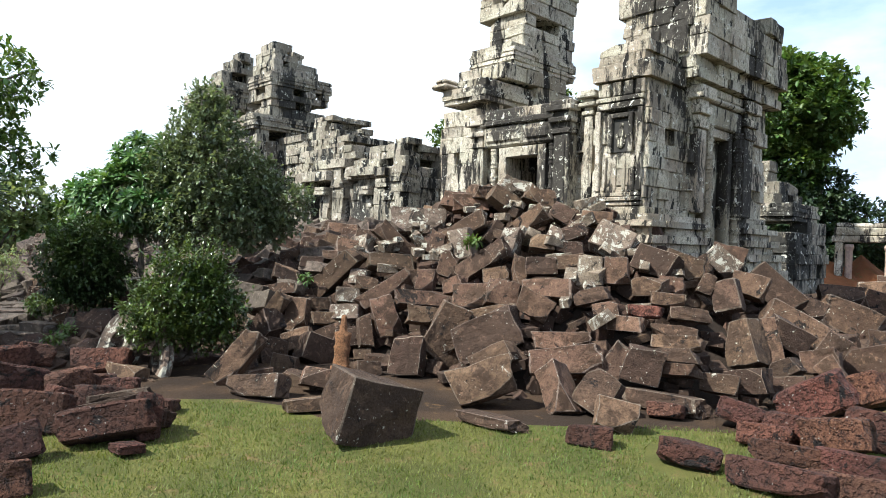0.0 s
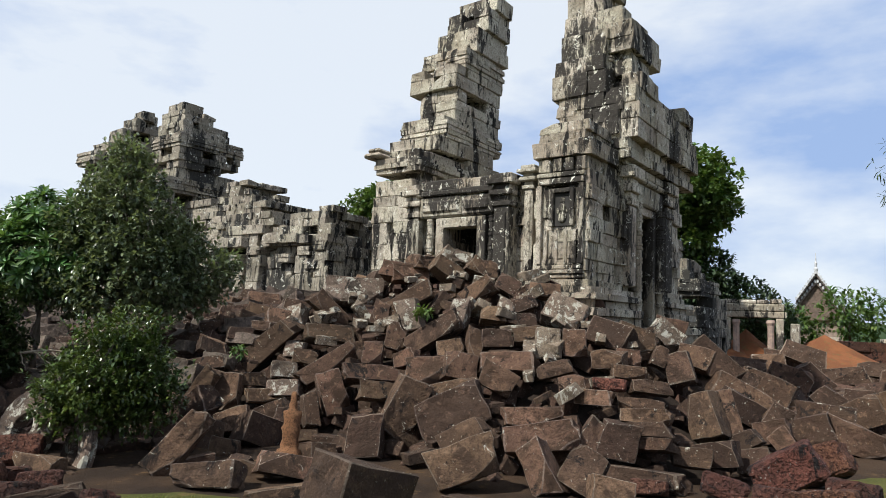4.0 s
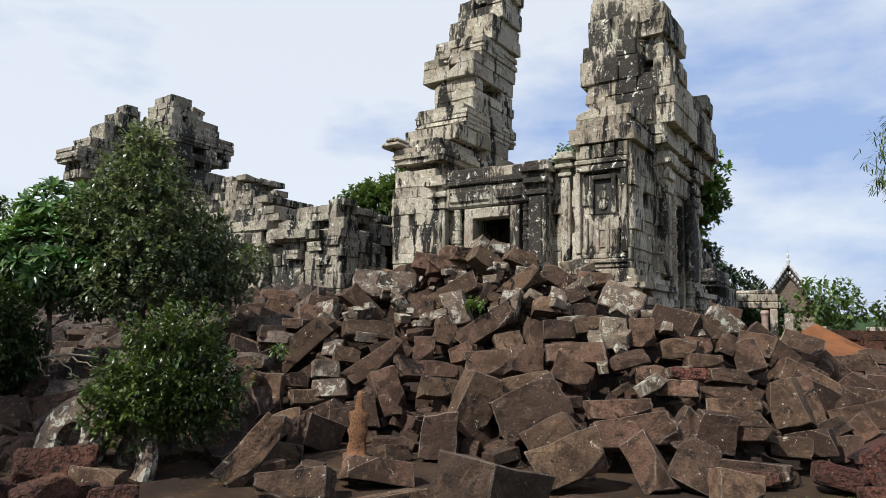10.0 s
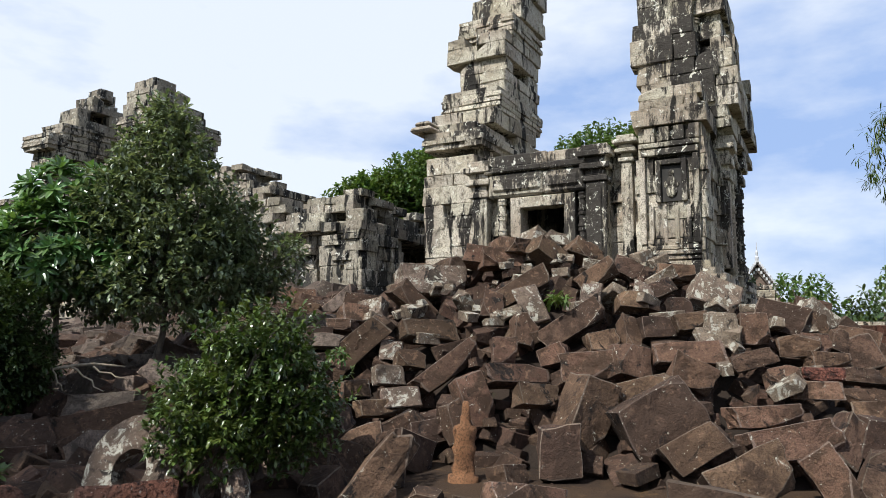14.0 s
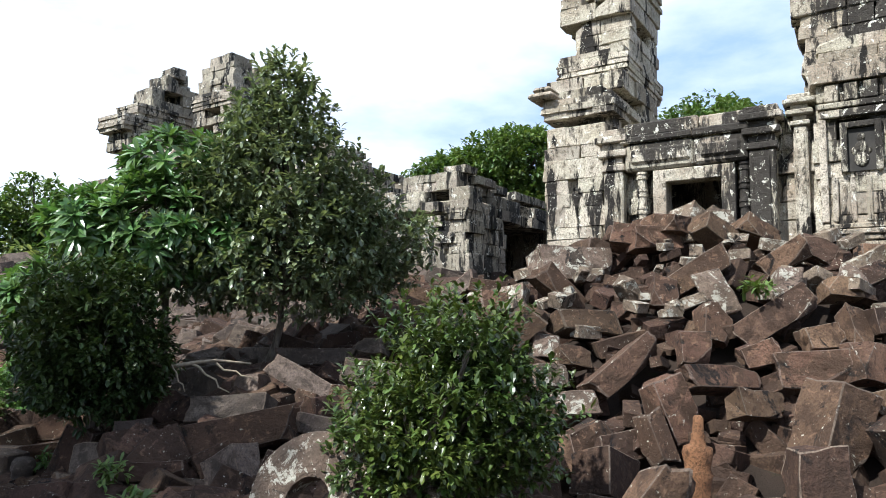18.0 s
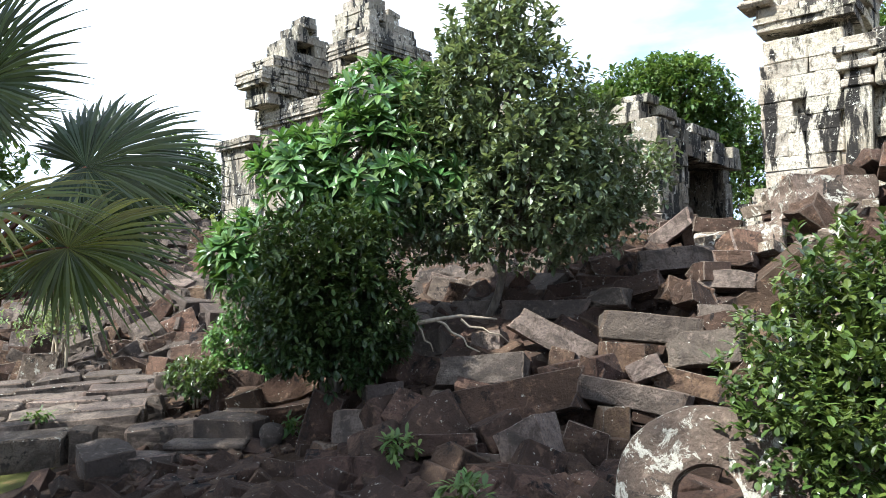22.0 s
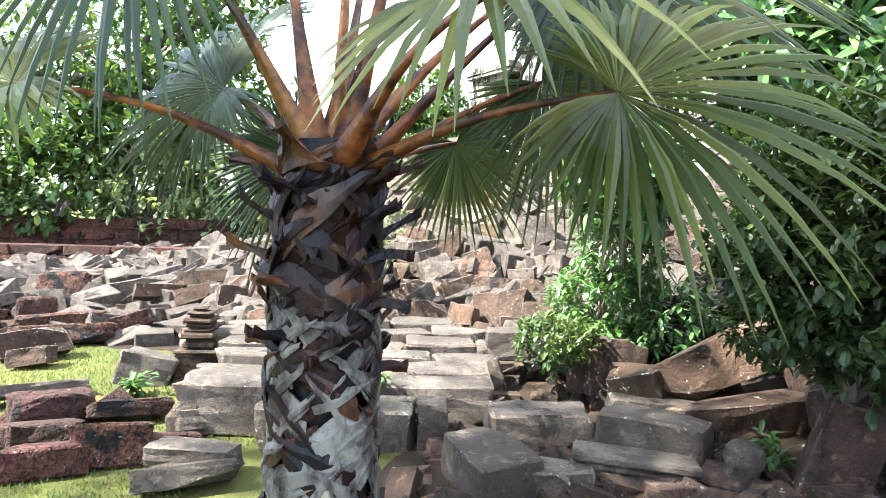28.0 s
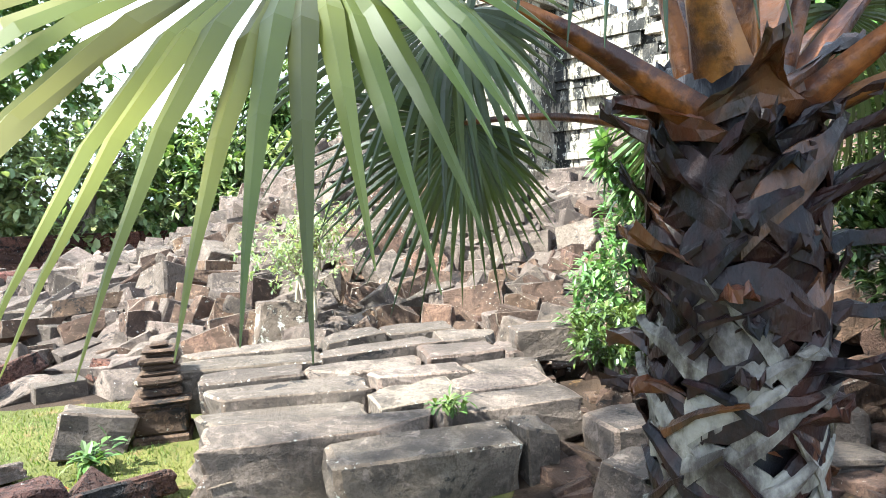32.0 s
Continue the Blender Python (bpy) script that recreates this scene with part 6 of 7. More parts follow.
def fan(holder, hub, way, face, radius, material, rng, spread=285, count=58, droop=0.18, cone=0.12):
    """A fan leaf: folded segments joined near the hub, free and hanging towards the tips."""
    d = Vector(way).normalized()
    n = Vector(face)
    n = (n - d * n.dot(d)).normalized()
    s = n.cross(d)
    verts, faces = [], []
    o = Vector(hub)
    half = radians(spread) / count * 0.5
    rows = (0.012, 0.28, 0.5, 0.72, 0.9, 1.0)
    for i in range(count):
        phi = radians(spread) * ((i + 0.5) / count - 0.5)
        r = radius * (0.42 + 0.58 * max(0.0, math.cos(phi * 0.58)) ** 1.5) * rng.uniform(0.88, 1.05)
        tilt = rng.uniform(-0.05, 0.05)
        hang = droop * rng.uniform(0.5, 1.5)
        k0 = len(verts)
        for t in rows:
            w = half * min(t, 0.48) * radius * (1.0 if t < 0.5 else max(0.04, 1 - ((t - 0.5) / 0.5) ** 1.2)) * 1.04
            e = d * math.cos(phi) + s * math.sin(phi)
            q = -d * math.sin(phi) + s * math.cos(phi)
            c = o + e * (r * t) + n * (cone * r * t * (1 - t) * 2 + tilt * r * t) + Vector((0, 0, -hang * r * t ** 2.6))
            ridge = n * w * 0.55
            verts += [c - q * w - ridge * 0.5, c + ridge * 0.5, c + q * w - ridge * 0.5]
        for j in range(len(rows) - 1):
            a = k0 + 3 * j
            faces += [(a, a + 1, a + 4, a + 3), (a + 1, a + 2, a + 5, a + 4)]
    part("fan_leaf", raw_mesh("fan_leaf", verts, faces, material), material, holder)


CROWN = Vector((0, 0, 1.47))
FANS = (
    ((-7.01, 8.18, 1.515), (0.85, -0.38, 0.0), (-0.12, -0.46, 0.84), 0.74, M_FROND_Y, 0.08, 0.10),
    ((-6.74, 8.48, 1.37), (1.0, 0.1, -0.06), (-0.3, -0.7, 0.55), 0.70, M_FROND_Y, 0.05, 0.09),
    ((-8.01, 9.62, 1.30), (-0.75, 0.1, -0.5), (0.1, -1.0, 0.25), 0.60, M_FROND, 0.03, 0.06),
    ((-6.96, 9.32, 1.56), (0.45, 0.3, -0.5), (0.0, -1.0, 0.35), 0.60, M_FROND, 0.03, 0.08),
    ((-7.31, 9.55, 1.36), (0.3, 0.3, -0.7), (0.0, -1.0, 0.2), 0.48, M_FROND, 0.02, 0.06),
    ((-8.09, 9.08, 1.50), (-0.85, 0.2, -0.25), (0.1, -0.8, 0.55), 0.62, M_FROND, 0.05, 0.09),
    ((-8.36, 8.45, 1.40), (-0.85, -0.15, -0.25), (-0.1, -0.62, 0.75), 0.76, M_FROND_Y, 0.06, 0.10),
    ((-7.95, 8.45, 1.90), (-0.5, -0.2, -0.75), (0.1, -0.85, 0.45), 0.72, M_FROND, 0.05, 0.10),
    ((-6.83, 8.92, 1.85), (0.75, 0.1, 0.1), (-0.2, -0.85, 0.4), 0.86, M_FROND, 0.03, 0.11),
    ((-7.25, 8.67, 2.25), (0.45, -0.1, 0.6), (-0.25, -0.85, 0.25), 0.82, M_FROND, 0.0, 0.085),
    ((-6.92, 9.40, 2.00), (0.8, 0.3, 0.0), (-0.2, -0.9, 0.4), 0.76, M_FROND, 0.05, 0.10),
    ((-7.50, 8.80, 2.40), (0.1, -0.2, 0.9), (0.1, -0.9, 0.1), 0.72, M_FROND, 0.0, 0.085),
    ((-7.85, 8.95, 2.30), (-0.6, 0.0, 0.8), (0.5, -0.7, 0.3), 0.72, M_FROND, 0.0, 0.085),
    ((-7.62, 9.35, 2.20), (0.0, 0.7, 0.6), (0.0, -0.7, 0.7), 0.70, M_FROND, 0.0, 0.09),
    ((-8.15, 9.40, 1.75), (-0.7, 0.5, 0.1), (0.3, -0.8, 0.5), 0.62, M_FROND, 0.04, 0.08),
)
for hub, way, face, radius, mat_, rise, wid in FANS:
    h = Vector(hub) - Vector((PX, PY, PZ))
    flat = Vector((h.x, h.y, 0))
    start = CROWN + (flat.normalized() * 0.08 if flat.length > 0.2 else flat * 0.3) + Vector((0, 0, 0.0 if h.z < 2.2 else 0.1))
    holder = stalk(h, start, rise, wid, M_PETIOLE)
    fan(holder, h, way, face, radius, mat_, PR, spread=300 if radius > 0.6 else 270, droop=0.12 if h.z < 2.2 else 0.08, cone=0.16)

# ---- small stone things ----
statue = bmesh.new()
prev = None
for z, wx, wy in ((-0.12, 0.13, 0.10), (0.0, 0.13, 0.10), (0.012, 0.095, 0.06), (0.06, 0.10, 0.055), (0.12, 0.085, 0.05), (0.18, 0.09, 0.055), (0.23, 0.105, 0.06), (0.27, 0.085, 0.05), (0.32, 0.09, 0.055), (0.37, 0.105, 0.055), (0.41, 0.10, 0.05), (0.425, 0.05, 0.045), (0.46, 0.042, 0.042), (0.49, 0.045, 0.04), (0.505, 0.034, 0.034), (0.60, 0.03, 0.03), (0.62, 0.018, 0.018)):
    ring = [statue.verts.new((wx * math.copysign(abs(math.cos(k * 6.2832 / 12)) ** 0.4, math.cos(k * 6.2832 / 12)) * (1 + 0.12 * noise.noise(Vector((k * 0.9, z * 14, 2)))), wy * math.sin(k * 6.2832 / 12) * (1 + 0.3 * noise.noise(Vector((k * 0.9, z * 18, 7)))), z)) for k in range(12)]
    if prev:
        for k in range(12):
            statue.faces.new((prev[k], prev[(k + 1) % 12], ring[(k + 1) % 12], ring[k]))
    prev = ring
statue.faces.new(prev)
ob = new("statue", mesh_of(statue, "statue", M_STATUE, True))
ob.matrix_world = pose(-1.20, 7.82, -0.02, 0, 2, -8)
tagged(ob, "small ochre stone figure standing before the fallen blocks", "statue")


def disc(x, y, z, r, thick, rx, ry, rz):
    bm = bmesh.new()
    prof = ((0.36, -0.42), (0.8, -0.5), (0.95, -0.4), (1.0, -0.15), (0.93, -0.05), (1.0, 0.1), (0.96, 0.4), (0.82, 0.5), (0.42, 0.46), (0.36, 0.40), (0.36, -0.42))
    n = 28
    cols_ = []
    for i in range(n):
        t = i * 6.2832 / n
        wob = 1 + 0.05 * noise.noise(Vector((math.cos(t) * 2, math.sin(t) * 2, x)))
        cols_.append([bm.verts.new((p * r * wob * math.cos(t), p * r * wob * math.sin(t), q * thick)) for p, q in prof])
    for i in range(n):
        a, b = cols_[i], cols_[(i + 1) % n]
        for j in range(len(prof) - 1):
            bm.faces.new((a[j], b[j], b[j + 1], a[j + 1]))
    bmesh.ops.remove_doubles(bm, verts=bm.verts[:], dist=0.002)
    ob = new("round_stone", mesh_of(bm, "round_stone", M_PALE))
    ob.matrix_world = pose(x, y, z, rx, ry, rz)
    return tagged(ob, "pale lichened round stone disc leaning on the ground", "carved stone", "round stone discs")


disc(-3.74, 7.68, 0.20, 0.41, 0.15, 68, 8, -40)
disc(-3.17, 7.42, 0.02, 0.32, 0.12, 78, -8, -52)
stub = empty("pillar_stump", pose(-9.72, 11.66, -0.36, 0, 0, 12), "weathered dark stone pillar stump on the grass", "pillar")
for nm, z0, half, bands in (("pedestal", 0.0, 0.15, [(0.06, 0.015), (0.16, 0.0), (0.03, 0.012), (0.03, 0.025)]), ("drum", 0.285, 0.12, [(0.05, 0.0), (0.03, -0.02), (0.05, 0.015), (0.03, -0.01)]),
                            ("top_stone", 0.45, 0.10, [(0.035, 0.0), (0.04, 0.015), (0.025, -0.02), (0.03, 0.0), (0.03, -0.045)])):
    bm = bmesh.new()
    rings(bm, 0, 0, half, half, z0, bands)
    for v in bm.verts:
        v.co += Vector([0.010 * noise.noise(v.co * 19 + Vector((q * 7, 0, z0))) for q in range(3)])
    part(nm, bm, M_BLOCK, stub)

field = random.Random(16)
spots = []
while len(spots) < 420:
    x, y = field.uniform(-17, -8.8), field.uniform(12.2, 21)
    if y > 12.4 + 0.55 * max(0.0, -10.5 - x) * 0.6:
        spots.append((x, y, max(level(x, y), mound(x, y)) + 0.03))
rubble("field_rubble", 36, spots, M_SLAB_R, "scattered grey brown sandstone rubble on the earth", (0.16, 0.4))
heap_rng = random.Random(19)
spots = [(x, y, mound(x, y) + 0.03) for x, y in ((heap_rng.uniform(-10.8, -6.6), heap_rng.uniform(13.2, 18.5)) for _ in range(330))]
rubble("heap_rubble", 38, spots, M_SLAB_R, "heap of tumbled grey brown sandstone blocks", (0.2, 0.44))
near_rng = random.Random(23)
spots = [(x, y, max(level(x, y), mound(x, y)) + 0.02) for x, y in ((near_rng.uniform(-6.6, -3.6), near_rng.uniform(7.5, 9.8)) for _ in range(120))]
rubble("near_rubble", 39, spots, M_BLOCK_R, "broken dark brown sandstone lumps on bare earth", (0.14, 0.36))
chip_rng = random.Random(29)
spots = [(x, y, level(x, y) + 0.02) for x, y in ((chip_rng.uniform(-7.6, -5.2), chip_rng.uniform(9.3, 12.4)) for _ in range(230))]
rubble("stone_chips", 40, spots, M_BLOCK_R, "small broken stone chips on dark earth", (0.06, 0.17), 0.3, True)
lat = random.Random(17)
rubble("laterite_rubble", 37, [(x, y, level(x, y) + 0.04) for x, y in ((lat.uniform(-13.5, -9.6), lat.uniform(9.6, 14.5)) for _ in range(80)) if not (-11.6 < x and 10.7 < y < 12.6)], M_LATERITE, "rough dark red laterite rubble on the grass", (0.16, 0.34))

# ---- paving of long slabs ----
paving = empty("slab_paving", pose(0, 0, 0), "stepped rows of long grey sandstone slabs", "paving", kind="structure")
along = Vector((math.cos(radians(16)), math.sin(radians(16)), 0))
across = Vector((-along.y, along.x, 0))
SL = random.Random(9)
LEFT_END = (0.14, -0.36, -0.34, -0.30, -0.42, -0.50, -0.45)
RIGHT_END = (1.30, 1.62, 1.62, 1.75, 1.70, 1.65, 1.60)
for r in range(7):
    p = LEFT_END[r] + SL.uniform(-0.04, 0.04)
    hi = RIGHT_END[r] + SL.uniform(-0.1, 0.1)
    while p < hi - 0.15:
        step = min(SL.uniform(0.45, 0.95) if r > 1 else SL.uniform(0.9, 1.15), hi - p)
        c = Vector((-8.72, 10.32, 0)) + along * (p + step / 2) + across * (0.325 * r + SL.uniform(-0.025, 0.025))
        ob = new("slab", SL.choice(FALLEN[M_SLAB.name]))
        ob.parent = paving
        ob.matrix_basis = pose(c.x, c.y, -0.215 + 0.026 * r + SL.uniform(-0.025, 0.02), SL.uniform(-3, 3), SL.uniform(-2, 2), 16 + SL.uniform(-4, 4)) @ Matrix.Diagonal((step - 0.025, 0.30 + SL.uniform(-0.03, 0.02), 0.30, 1))
        p += step

# carved pieces lying beside the paving
bm = bmesh.new()
for z0, z1, o in ((-0.14, -0.05, 0.0), (-0.05, 0.0, -0.03), (0.0, 0.05, 0.01), (0.05, 0.09, -0.02), (0.09, 0.14, 0.0)):
    add_box(bm, -0.30 - o, 0.30 + o, -0.12 - o, 0.12 + o, z0, z1 - 0.004, 0.012)
ob = new("carved_block", mesh_of(bm, "carved_block", M_SLAB))
ob.matrix_world = pose(-6.48, 10.14, -0.22, -4, 2, -2)
tagged(ob, "grey brown carved block with stepped mouldings on the earth", "carved stone")
bm = bmesh.new()
lathe(bm, 0, 0, 0.0, [(0, 0.08), (0.08, 0.085), (0.02, 0.10), (0.05, 0.10), (0.02, 0.08), (0.10, 0.082), (0.02, 0.095), (0.05, 0.09), (0.03, 0.07)], 12)
ob = new("baluster_fragment", mesh_of(bm, "baluster_fragment", M_SLAB, True))
ob.matrix_world = pose(-6.02, 10.12, -0.34, 5, 6, 0)
tagged(ob, "short turned stone baluster piece standing among blocks", "carved stone")

# ---- distance: gate, temple roof, walls ----
gate = empty("ruined_gate", pose(14.0, 21.35, 0.45, 0, 0, -36), "small ruined pale stone gateway on orange earth", "gate")
for x0, x1, z0, z1 in ((-0.95, -0.72, 0.0, 1.45), (0.72, 0.95, 0.0, 1.45), (-1.05, 1.05, 1.46, 1.68), (-0.98, 0.98, 1.69, 1.95)):
    bm = bmesh.new()
    add_box(bm, x0, x1, -0.3, 0.3, z0, z1, 0.03)
    part("gate_block", bm, M_TOWER, gate)
for x in (-0.55, 0.55):
    bm = bmesh.new()
    lathe(bm, x, -0.2, 0.0, [(0, 0.12), (0.1, 0.15), (0.1, 0.11), (1.0, 0.11), (0.1, 0.15), (0.1, 0.12)])
    part("column", bm, M_GABLE, gate)
for x0, x1 in ((-0.95, -0.5), (-0.48, 0.1), (0.12, 0.5), (0.52, 0.9)):
    bm = bmesh.new()
    add_box(bm, x0, x1, -0.25, 0.25, 1.96, 2.05 + 0.08 * PR.random(), 0.03)
    part("capstone", bm, M_TOWER, gate)
bm = bmesh.new()
add_box(bm, 1.15, 1.45, -0.2, 0.2, 0.0, 1.3, 0.04)
part("side_post", bm, M_FAR, gate)


def heap(name, label, x, y, rx, ry, h, material, seed):
    verts, faces, n, m = [], [], 26, 9
    for j in range(m + 1):
        q = j / m
        for i in range(n):
            t = i * 6.2832 / n
            k = 1 + 0.25 * noise.noise(Vector((math.cos(t) * 1.5, math.sin(t) * 1.5, seed + q * 2)))
            px, py = x + rx * q * k * math.cos(t), y + ry * q * k * math.sin(t)
            verts.append((px, py, level(px, py) - 0.1 + (h + 0.1) * (1 - q) ** 1.15 * (1 + 0.2 * noise.noise(Vector((px, py, seed))))))
    for j in range(m):
        for i in range(n):
            faces.append((j * n + i, j * n + (i + 1) % n, (j + 1) * n + (i + 1) % n, (j + 1) * n + i))
    return tagged(new(name, raw_mesh(name, verts, faces, material, True)), label, "earth heap")


heap("earth_bank", "heap of bare orange earth beside the gateway", 16.2, 20.6, 2.6, 2.0, 0.95, M_ORANGE, 1)
heap("earth_bank", "low bank of bare orange earth", 13.2, 22.3, 2.4, 1.6, 0.8, M_ORANGE, 4)
heap("litter_heap", "low heap of reddish dry litter on the lawn", -10.05, 10.9, 0.34, 0.2, 0.05, M_ORANGE, 9)
heap("earth_bank", "low bank of orange earth under the gateway", 14.3, 22.2, 1.6, 1.4, 1.0, M_ORANGE, 6)


def enclosure(name, label, x0, y0, x1, y1, z, h, material, cap, seed):
    rng = random.Random(seed)
    a, b = Vector((x0, y0, 0)), Vector((x1, y1, 0))
    L = (b - a).length
    th = empty(name, pose(x0, y0, z, 0, 0, math.degrees(math.atan2(y1 - y0, x1 - x0))), label, "wall", kind="structure")
    bm = bmesh.new()
    add_box(bm, 0, L, 0.05, 0.45, -0.6, h - 0.06)
    part("core", bm, material, th)
    rows = max(2, round(h / 0.3))
    for r in range(rows):
        p = 0.0
        while p < L:
            st = min(rng.uniform(0.5, 1.1), L - p + 0.01)
            if not (r == rows - 1 and rng.random() < 0.25):
                piece(th, p + st / 2, 0.2 + rng.uniform(-0.04, 0.04), (r + 0.5) * h / rows, st - 0.02, 0.5, h / rows - 0.01, material, rng, "laterite_block")
            p += st
    p = 0.0
    while cap and p < L:
        st = rng.uniform(0.4, 0.8)
        if rng.random() < 0.8:
            piece(th, p + st / 2, 0.2, h + 0.06, st - 0.05, 0.4, 0.14, M_TOWER, rng, "capstone")
        p += st
    return th


enclosure("wall_east", "long red laterite enclosure wall with pale capstones", 18.4, 23.1, 34.0, 7.0, 0.45, 0.75, M_LATERITE, True, 3)
enclosure("wall_west", "low dark laterite enclosure wall behind the rubble", -30.0, 17.5, -11.2, 23.6, -0.2, 0.85, M_LATERITE, False, 4)
enclosure("wall_step", "low dark laterite terrace edge", -26.0, 16.3, -12.0, 20.0, -0.3, 0.42, M_LATERITE, False, 5)
enclosure("wall_post_row", "low stone kerb before the lawn", 16.5, 17.0, 24.0, 9.5, 0.25, 0.3, M_BLOCK, False, 6)

pagoda = empty("pagoda", pose(32.2, 40.1, 0.0, 0, 0, -40), "distant pagoda with steep tiled gable roof and spire", "temple")
bm = bmesh.new()
add_box(bm, -1.6, 1.6, 0, 8, 0, 2.6)
part("wall", bm, M_GABLE, pagoda)
for k, (w, z0, z1) in enumerate(((1.9, 2.3, 5.0), (1.25, 3.6, 5.55))):
    for sgn in (-1, 1):
        bm = bmesh.new()
        y0 = -0.5 - 0.25 * k
        vs = [bm.verts.new(v) for v in ((sgn * w, y0, z0), (0, y0, z1), (0, 8, z1), (sgn * w, 8, z0), (sgn * w, y0, z0 - 0.16), (0, y0, z1 - 0.2), (0, 8, z1 - 0.2), (sgn * w, 8, z0 - 0.16))]
        for f in ((0, 1, 2, 3), (4, 7, 6, 5), (0, 4, 5, 1), (1, 5, 6, 2), (2, 6, 7, 3), (3, 7, 4, 0)):
            bm.faces.new([vs[i] for i in f])
        part("roof", bm, M_ROOF, pagoda)
        for q in range(12):
            t = (q + 0.5) / 12
            bm = bmesh.new()
            cx, cz = sgn * w * (1 - t), z0 + (z1 - z0) * t
            add_box(bm, cx - 0.06, cx + 0.06, y0 - 0.1, y0, cz, cz + 0.2)
            part("roof_tooth", bm, M_SPIRE, pagoda)
bm = bmesh.new()
vs = [bm.verts.new(v) for v in ((-1.7, -0.3, 2.35), (1.7, -0.3, 2.35), (0, -0.3, 4.75))]
bm.faces.new(vs)
bmesh.ops.solidify(bm, geom=bm.faces[:], thickness=0.1)
part("gable", bm, M_GABLE, pagoda)
bm = bmesh.new()
lathe(bm, 0, -0.4, 5.3, [(0, 0.16), (0.2, 0.2), (0.1, 0.1), (0.25, 0.14), (0.1, 0.07), (0.3, 0.09), (0.1, 0.04), (0.6, 0.015)])
part("spire", bm, M_SPIRE, pagoda)

# ---- trees ----
plant("broad_tree", "tall broadleaf tree with dense rounded crown", "tree", 12.9, 25.4, 0.3, 1,
      [(0.5, 0, 7.1, 2.3, 2.3, 1.7), (-0.3, 0.3, 7.9, 1.7, 1.8, 1.2), (1.4, -0.4, 6.2, 1.4, 1.6, 1.1), (-0.6, 0, 5.8, 1.6, 1.6, 1.2), (0.4, 0, 4.7, 1.6, 1.5, 1.0)], 19000, 0.26, 0.15, M_LEAF_T, 21, trunk_r=0.28)
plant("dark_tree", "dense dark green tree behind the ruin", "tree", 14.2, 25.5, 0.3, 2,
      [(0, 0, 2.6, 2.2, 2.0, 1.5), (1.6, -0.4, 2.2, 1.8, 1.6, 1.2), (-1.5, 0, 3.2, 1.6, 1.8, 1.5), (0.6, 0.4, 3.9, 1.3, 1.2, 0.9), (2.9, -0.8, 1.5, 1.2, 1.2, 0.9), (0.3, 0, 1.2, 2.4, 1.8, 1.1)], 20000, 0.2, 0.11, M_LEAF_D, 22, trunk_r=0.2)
plant("rear_tree", "large bright green tree behind the gallery", "tree", 3.0, 22.9, 0.3, 2,
      [(-2.2, 0, 4.7, 1.3, 1.2, 0.9), (0.1, 0, 5.4, 2.0, 1.9, 1.2), (-1.6, 0.2, 4.9, 1.5, 1.4, 1.0), (1.2, 0, 4.4, 1.2, 1.3, 1.2), (0.0, 0, 3.4, 2.2, 2.0, 1.6), (0.2, 0, 6.0, 1.1, 1.1, 0.7)], 30000, 0.17, 0.09, M_LEAF_T, 23, trunk_r=0.16)
plant("rear_tree", "low bright green tree seen over the lintel", "tree", 8.3, 20.6, 0.6, 1,
      [(0, 0, 5.9, 1.8, 1.7, 1.1), (-1.0, 0, 5.3, 1.4, 1.4, 1.1), (1.1, 0, 5.4, 1.3, 1.3, 1.0)], 10000, 0.15, 0.08, M_LEAF_T, 24, trunk_r=0.14)
plant("rear_tree", "slender green tree standing behind the tower", "tree", 8.1, 27.0, 0.4, 1,
      [(0, 0, 5.0, 1.1, 1.1, 1.3), (0.3, 0, 3.8, 1.0, 1.0, 1.2), (-0.2, 0, 2.6, 0.8, 0.8, 0.9)], 6000, 0.17, 0.09, M_LEAF_T, 34, trunk_r=0.12)
plant("large_left_tree", "large tree with broad dark crown and pale trunk", "tree", -19.3, 23.4, -0.1, 1,
      [(0, 0, 5.8, 3.6, 3.4, 2.2), (1.8, 0.8, 7.2, 2.6, 2.4, 1.5), (2.0, 0.5, 4.2, 2.8, 2.4, 1.5), (-2.6, 0, 4.2, 2.6, 2.4, 1.6), (0.2, -0.6, 3.0, 3.0, 2.4, 0.9)], 11000, 0.30, 0.14, M_LEAF_T, 25, trunk_r=0.30)
# added out of view: its thin crown half-shades the palm and the paving
plant("shade_caster_tree", "unseen tall leafy tree added to shade the palm and paving", "tree", -11.9, 7.5, -0.4, 1,
      [(0.3, 0.3, 6.4, 2.1, 2.0, 1.2), (-0.6, -0.3, 5.6, 1.9, 1.9, 1.1), (0.9, 0.4, 5.4, 1.5, 1.6, 0.9), (0.1, 0.2, 7.4, 1.5, 1.5, 0.8)], 3800, 0.15, 0.065, M_LEAF_T, 37, trunk_r=0.2)
# also added out of view, placed so its shadow lands left of the front bush
plant("shade_caster_tree", "unseen taller leafy tree added to shade the stones and bushes", "tree", -13.2, 6.0, -0.4, 1,
      [(1.3, 0.1, 9.0, 1.6, 1.6, 0.9), (0.9, -0.3, 9.5, 1.2, 1.2, 0.7)], 4800, 0.15, 0.065, M_LEAF_T, 38, trunk_r=0.24)
plant("far_tree", "rounded green tree standing beyond the rubble", "tree", -10.8, 24.7, 0.0, 1,
      [(0, 0, 4.0, 1.1, 1.1, 1.0), (-0.7, 0.2, 3.4, 1.2, 1.0, 0.9), (0.4, 0, 2.7, 1.0, 1.0, 1.0)], 7000, 0.17, 0.09, M_LEAF_T, 29, trunk_r=0.12)
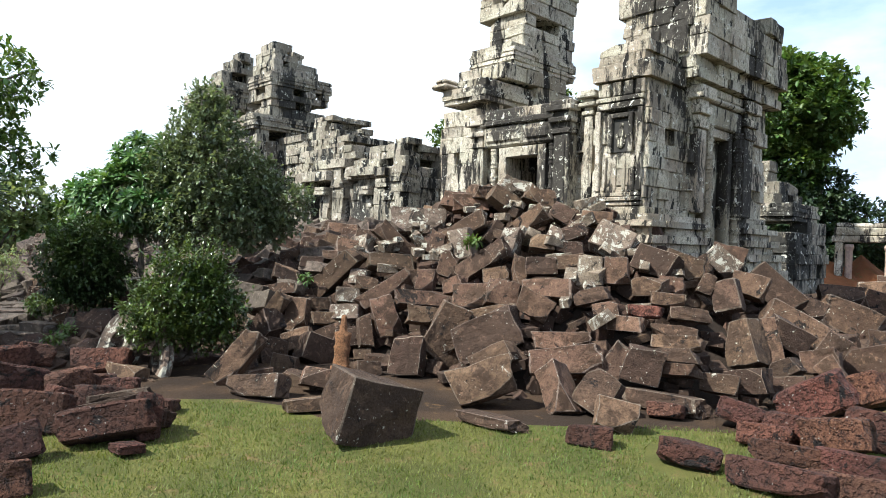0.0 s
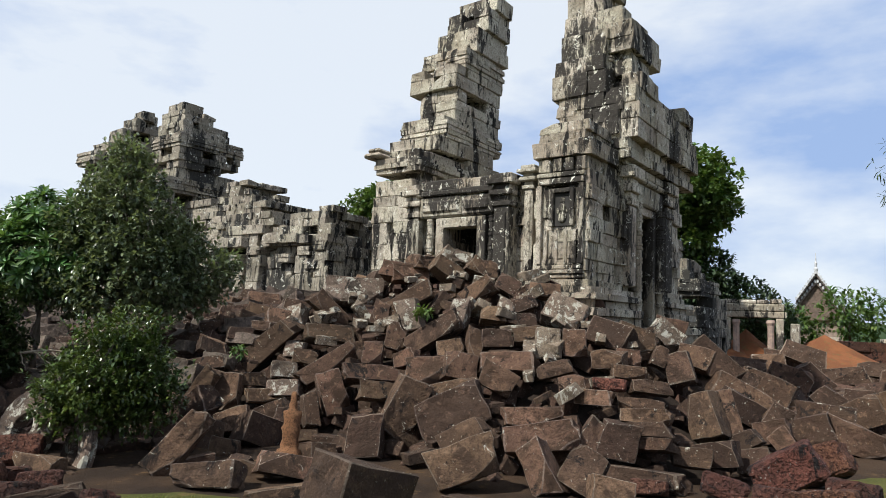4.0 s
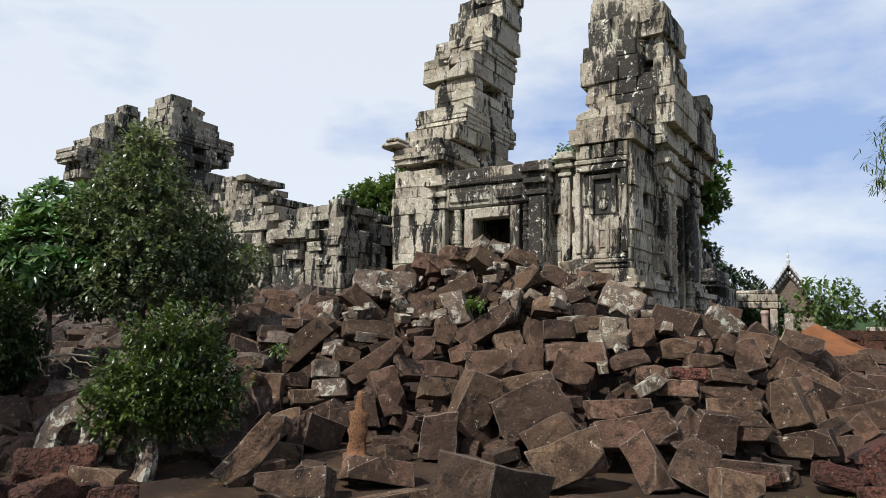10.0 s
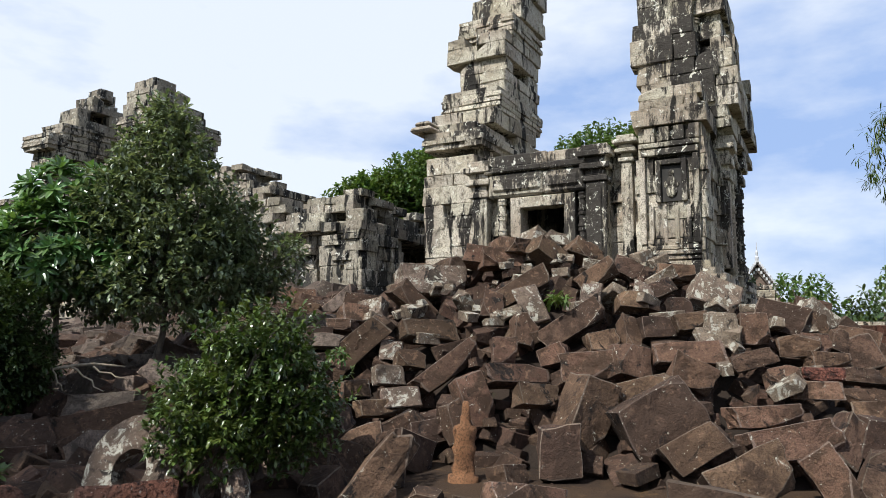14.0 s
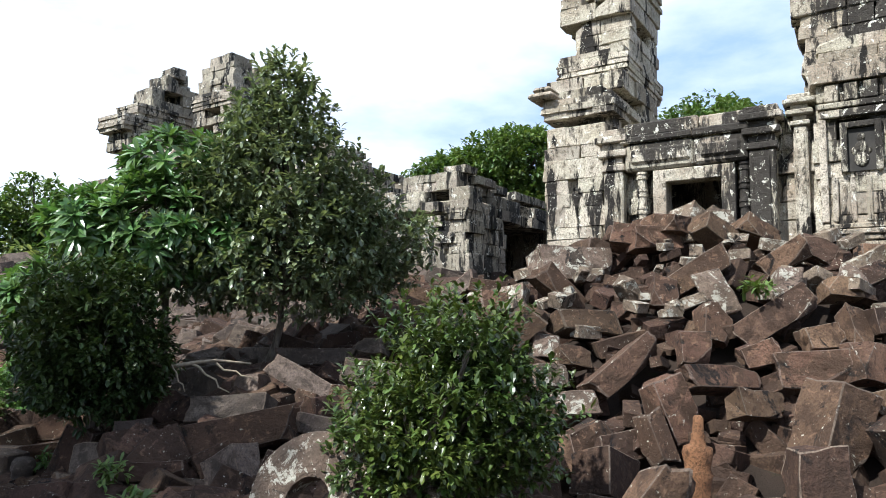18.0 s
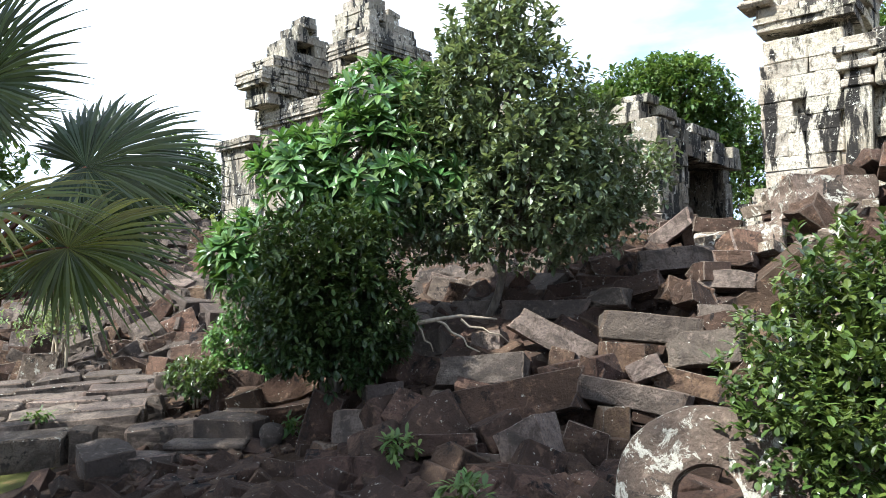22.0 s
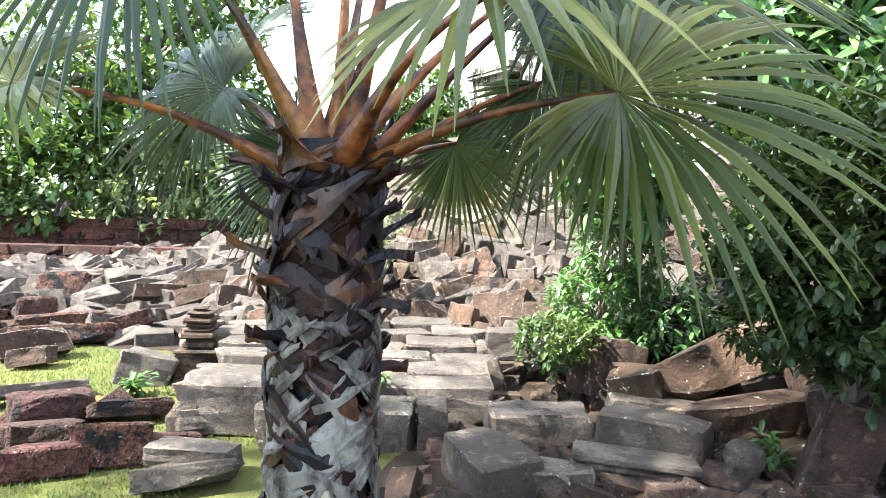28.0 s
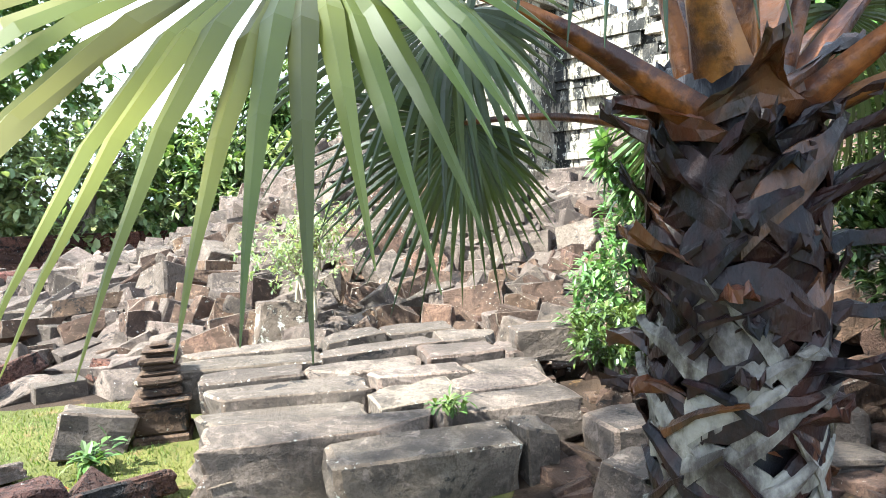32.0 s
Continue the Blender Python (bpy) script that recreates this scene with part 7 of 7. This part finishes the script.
plant("willowy_tree", "tall light tree with drooping feathery branches", "tree", 18.6, 18.4, 0.5, 1,
      [(0, 0, 6.5, 1.5, 1.5, 1.6), (0.6, -0.6, 5.0, 1.4, 1.4, 1.6), (0.2, 0.2, 7.6, 1.0, 1.0, 0.9)], 3600, 0.34, 0.04, M_LEAF_Y, 26, droop=1.4, trunk_r=0.14)
plant("right_tree", "green tree beside the enclosure wall", "tree", 22.6, 21.2, 0.5, 1,
      [(0, 0, 2.2, 1.7, 1.7, 1.4), (1.3, -1.2, 2.6, 1.6, 1.6, 1.5)], 4500, 0.22, 0.09, M_LEAF_T, 28, trunk_r=0.12)
for i, (x, y, z, r) in enumerate(((27.0, 31.5, 2.4, 1.7), (29.5, 28.5, 1.6, 1.8), (24.5, 33.5, 1.5, 1.5), (31.5, 27.0, 1.4, 1.8), (34, 24, 1.5, 2.0), (36, 20, 1.6, 2.2), (38, 15, 1.8, 2.4), (22.0, 34.0, 1.4, 1.7))):
    plant("far_bush", "light green bushy tree beyond the wall", "tree", x, y, 0.4, 1, [(0, 0, z, r, r, r * 0.75), (r * 0.5, 0, z * 0.7, r, r, r * 0.6)], 1500, 0.32, 0.15, M_LEAF_Y if i % 2 else M_LEAF_T, 60 + i, trunk_r=0.1)
# most thickets get the paler leaf, distance haze painted into its colour
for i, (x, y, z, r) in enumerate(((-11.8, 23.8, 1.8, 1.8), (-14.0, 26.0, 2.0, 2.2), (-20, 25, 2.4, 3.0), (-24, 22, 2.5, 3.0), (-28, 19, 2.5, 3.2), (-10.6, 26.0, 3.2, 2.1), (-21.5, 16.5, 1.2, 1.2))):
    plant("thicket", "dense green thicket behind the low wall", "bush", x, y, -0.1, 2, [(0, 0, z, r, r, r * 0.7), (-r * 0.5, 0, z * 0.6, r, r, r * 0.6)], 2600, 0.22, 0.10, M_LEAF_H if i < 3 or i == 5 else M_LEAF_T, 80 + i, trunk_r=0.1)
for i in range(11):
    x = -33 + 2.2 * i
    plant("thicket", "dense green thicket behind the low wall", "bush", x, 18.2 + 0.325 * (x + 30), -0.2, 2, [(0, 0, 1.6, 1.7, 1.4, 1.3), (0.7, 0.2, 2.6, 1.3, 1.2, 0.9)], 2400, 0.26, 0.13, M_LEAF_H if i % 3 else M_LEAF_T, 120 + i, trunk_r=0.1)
bm = bmesh.new()
rng = random.Random(4)
ring = [(90 * math.cos(i * 6.2832 / 160), 90 * math.sin(i * 6.2832 / 160), 2.6 + 1.6 * noise.noise(Vector((i * 0.35, 0, 0))) + rng.uniform(-0.3, 0.3)) for i in range(160)]
low = [bm.verts.new((x, y, -1)) for x, y, z in ring]
high = [bm.verts.new((x, y, z)) for x, y, z in ring]
for i in range(160):
    bm.faces.new((low[i], low[(i + 1) % 160], high[(i + 1) % 160], high[i]))
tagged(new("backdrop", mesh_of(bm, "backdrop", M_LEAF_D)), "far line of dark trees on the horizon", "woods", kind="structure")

# ---- lawn ----
verts, faces = [], []
gr = random.Random(8)
while len(faces) < 80000:
    if gr.random() < 0.8:
        x, y = gr.uniform(-3.5, 4.2), gr.uniform(2.2, 7.4)
    else:
        x, y = gr.uniform(-11.5, -8.6), gr.uniform(8.5, 13.0)
    if mound(x, y) > level(x, y) + 0.02 or bare(x, y) > -0.25 or noise.noise(Vector((x * 0.9, y * 0.9, 5))) < -0.55:
        continue
    z = level(x, y)
    h = gr.uniform(0.012, 0.035)
    t = gr.uniform(0, 6.2832)
    w = gr.uniform(0.003, 0.006)
    dx, dy = math.cos(t) * w, math.sin(t) * w
    k = len(verts)
    verts += [(x - dx, y - dy, z - 0.005), (x + dx, y + dy, z - 0.005), (x + gr.uniform(-0.02, 0.02), y + gr.uniform(-0.02, 0.02), z + h)]
    faces.append((k, k + 1, k + 2))
tagged(new("grass", raw_mesh("grass", verts, faces, M_GRASSBLADE)), "short mown green grass blades", "grass", kind="stuff")
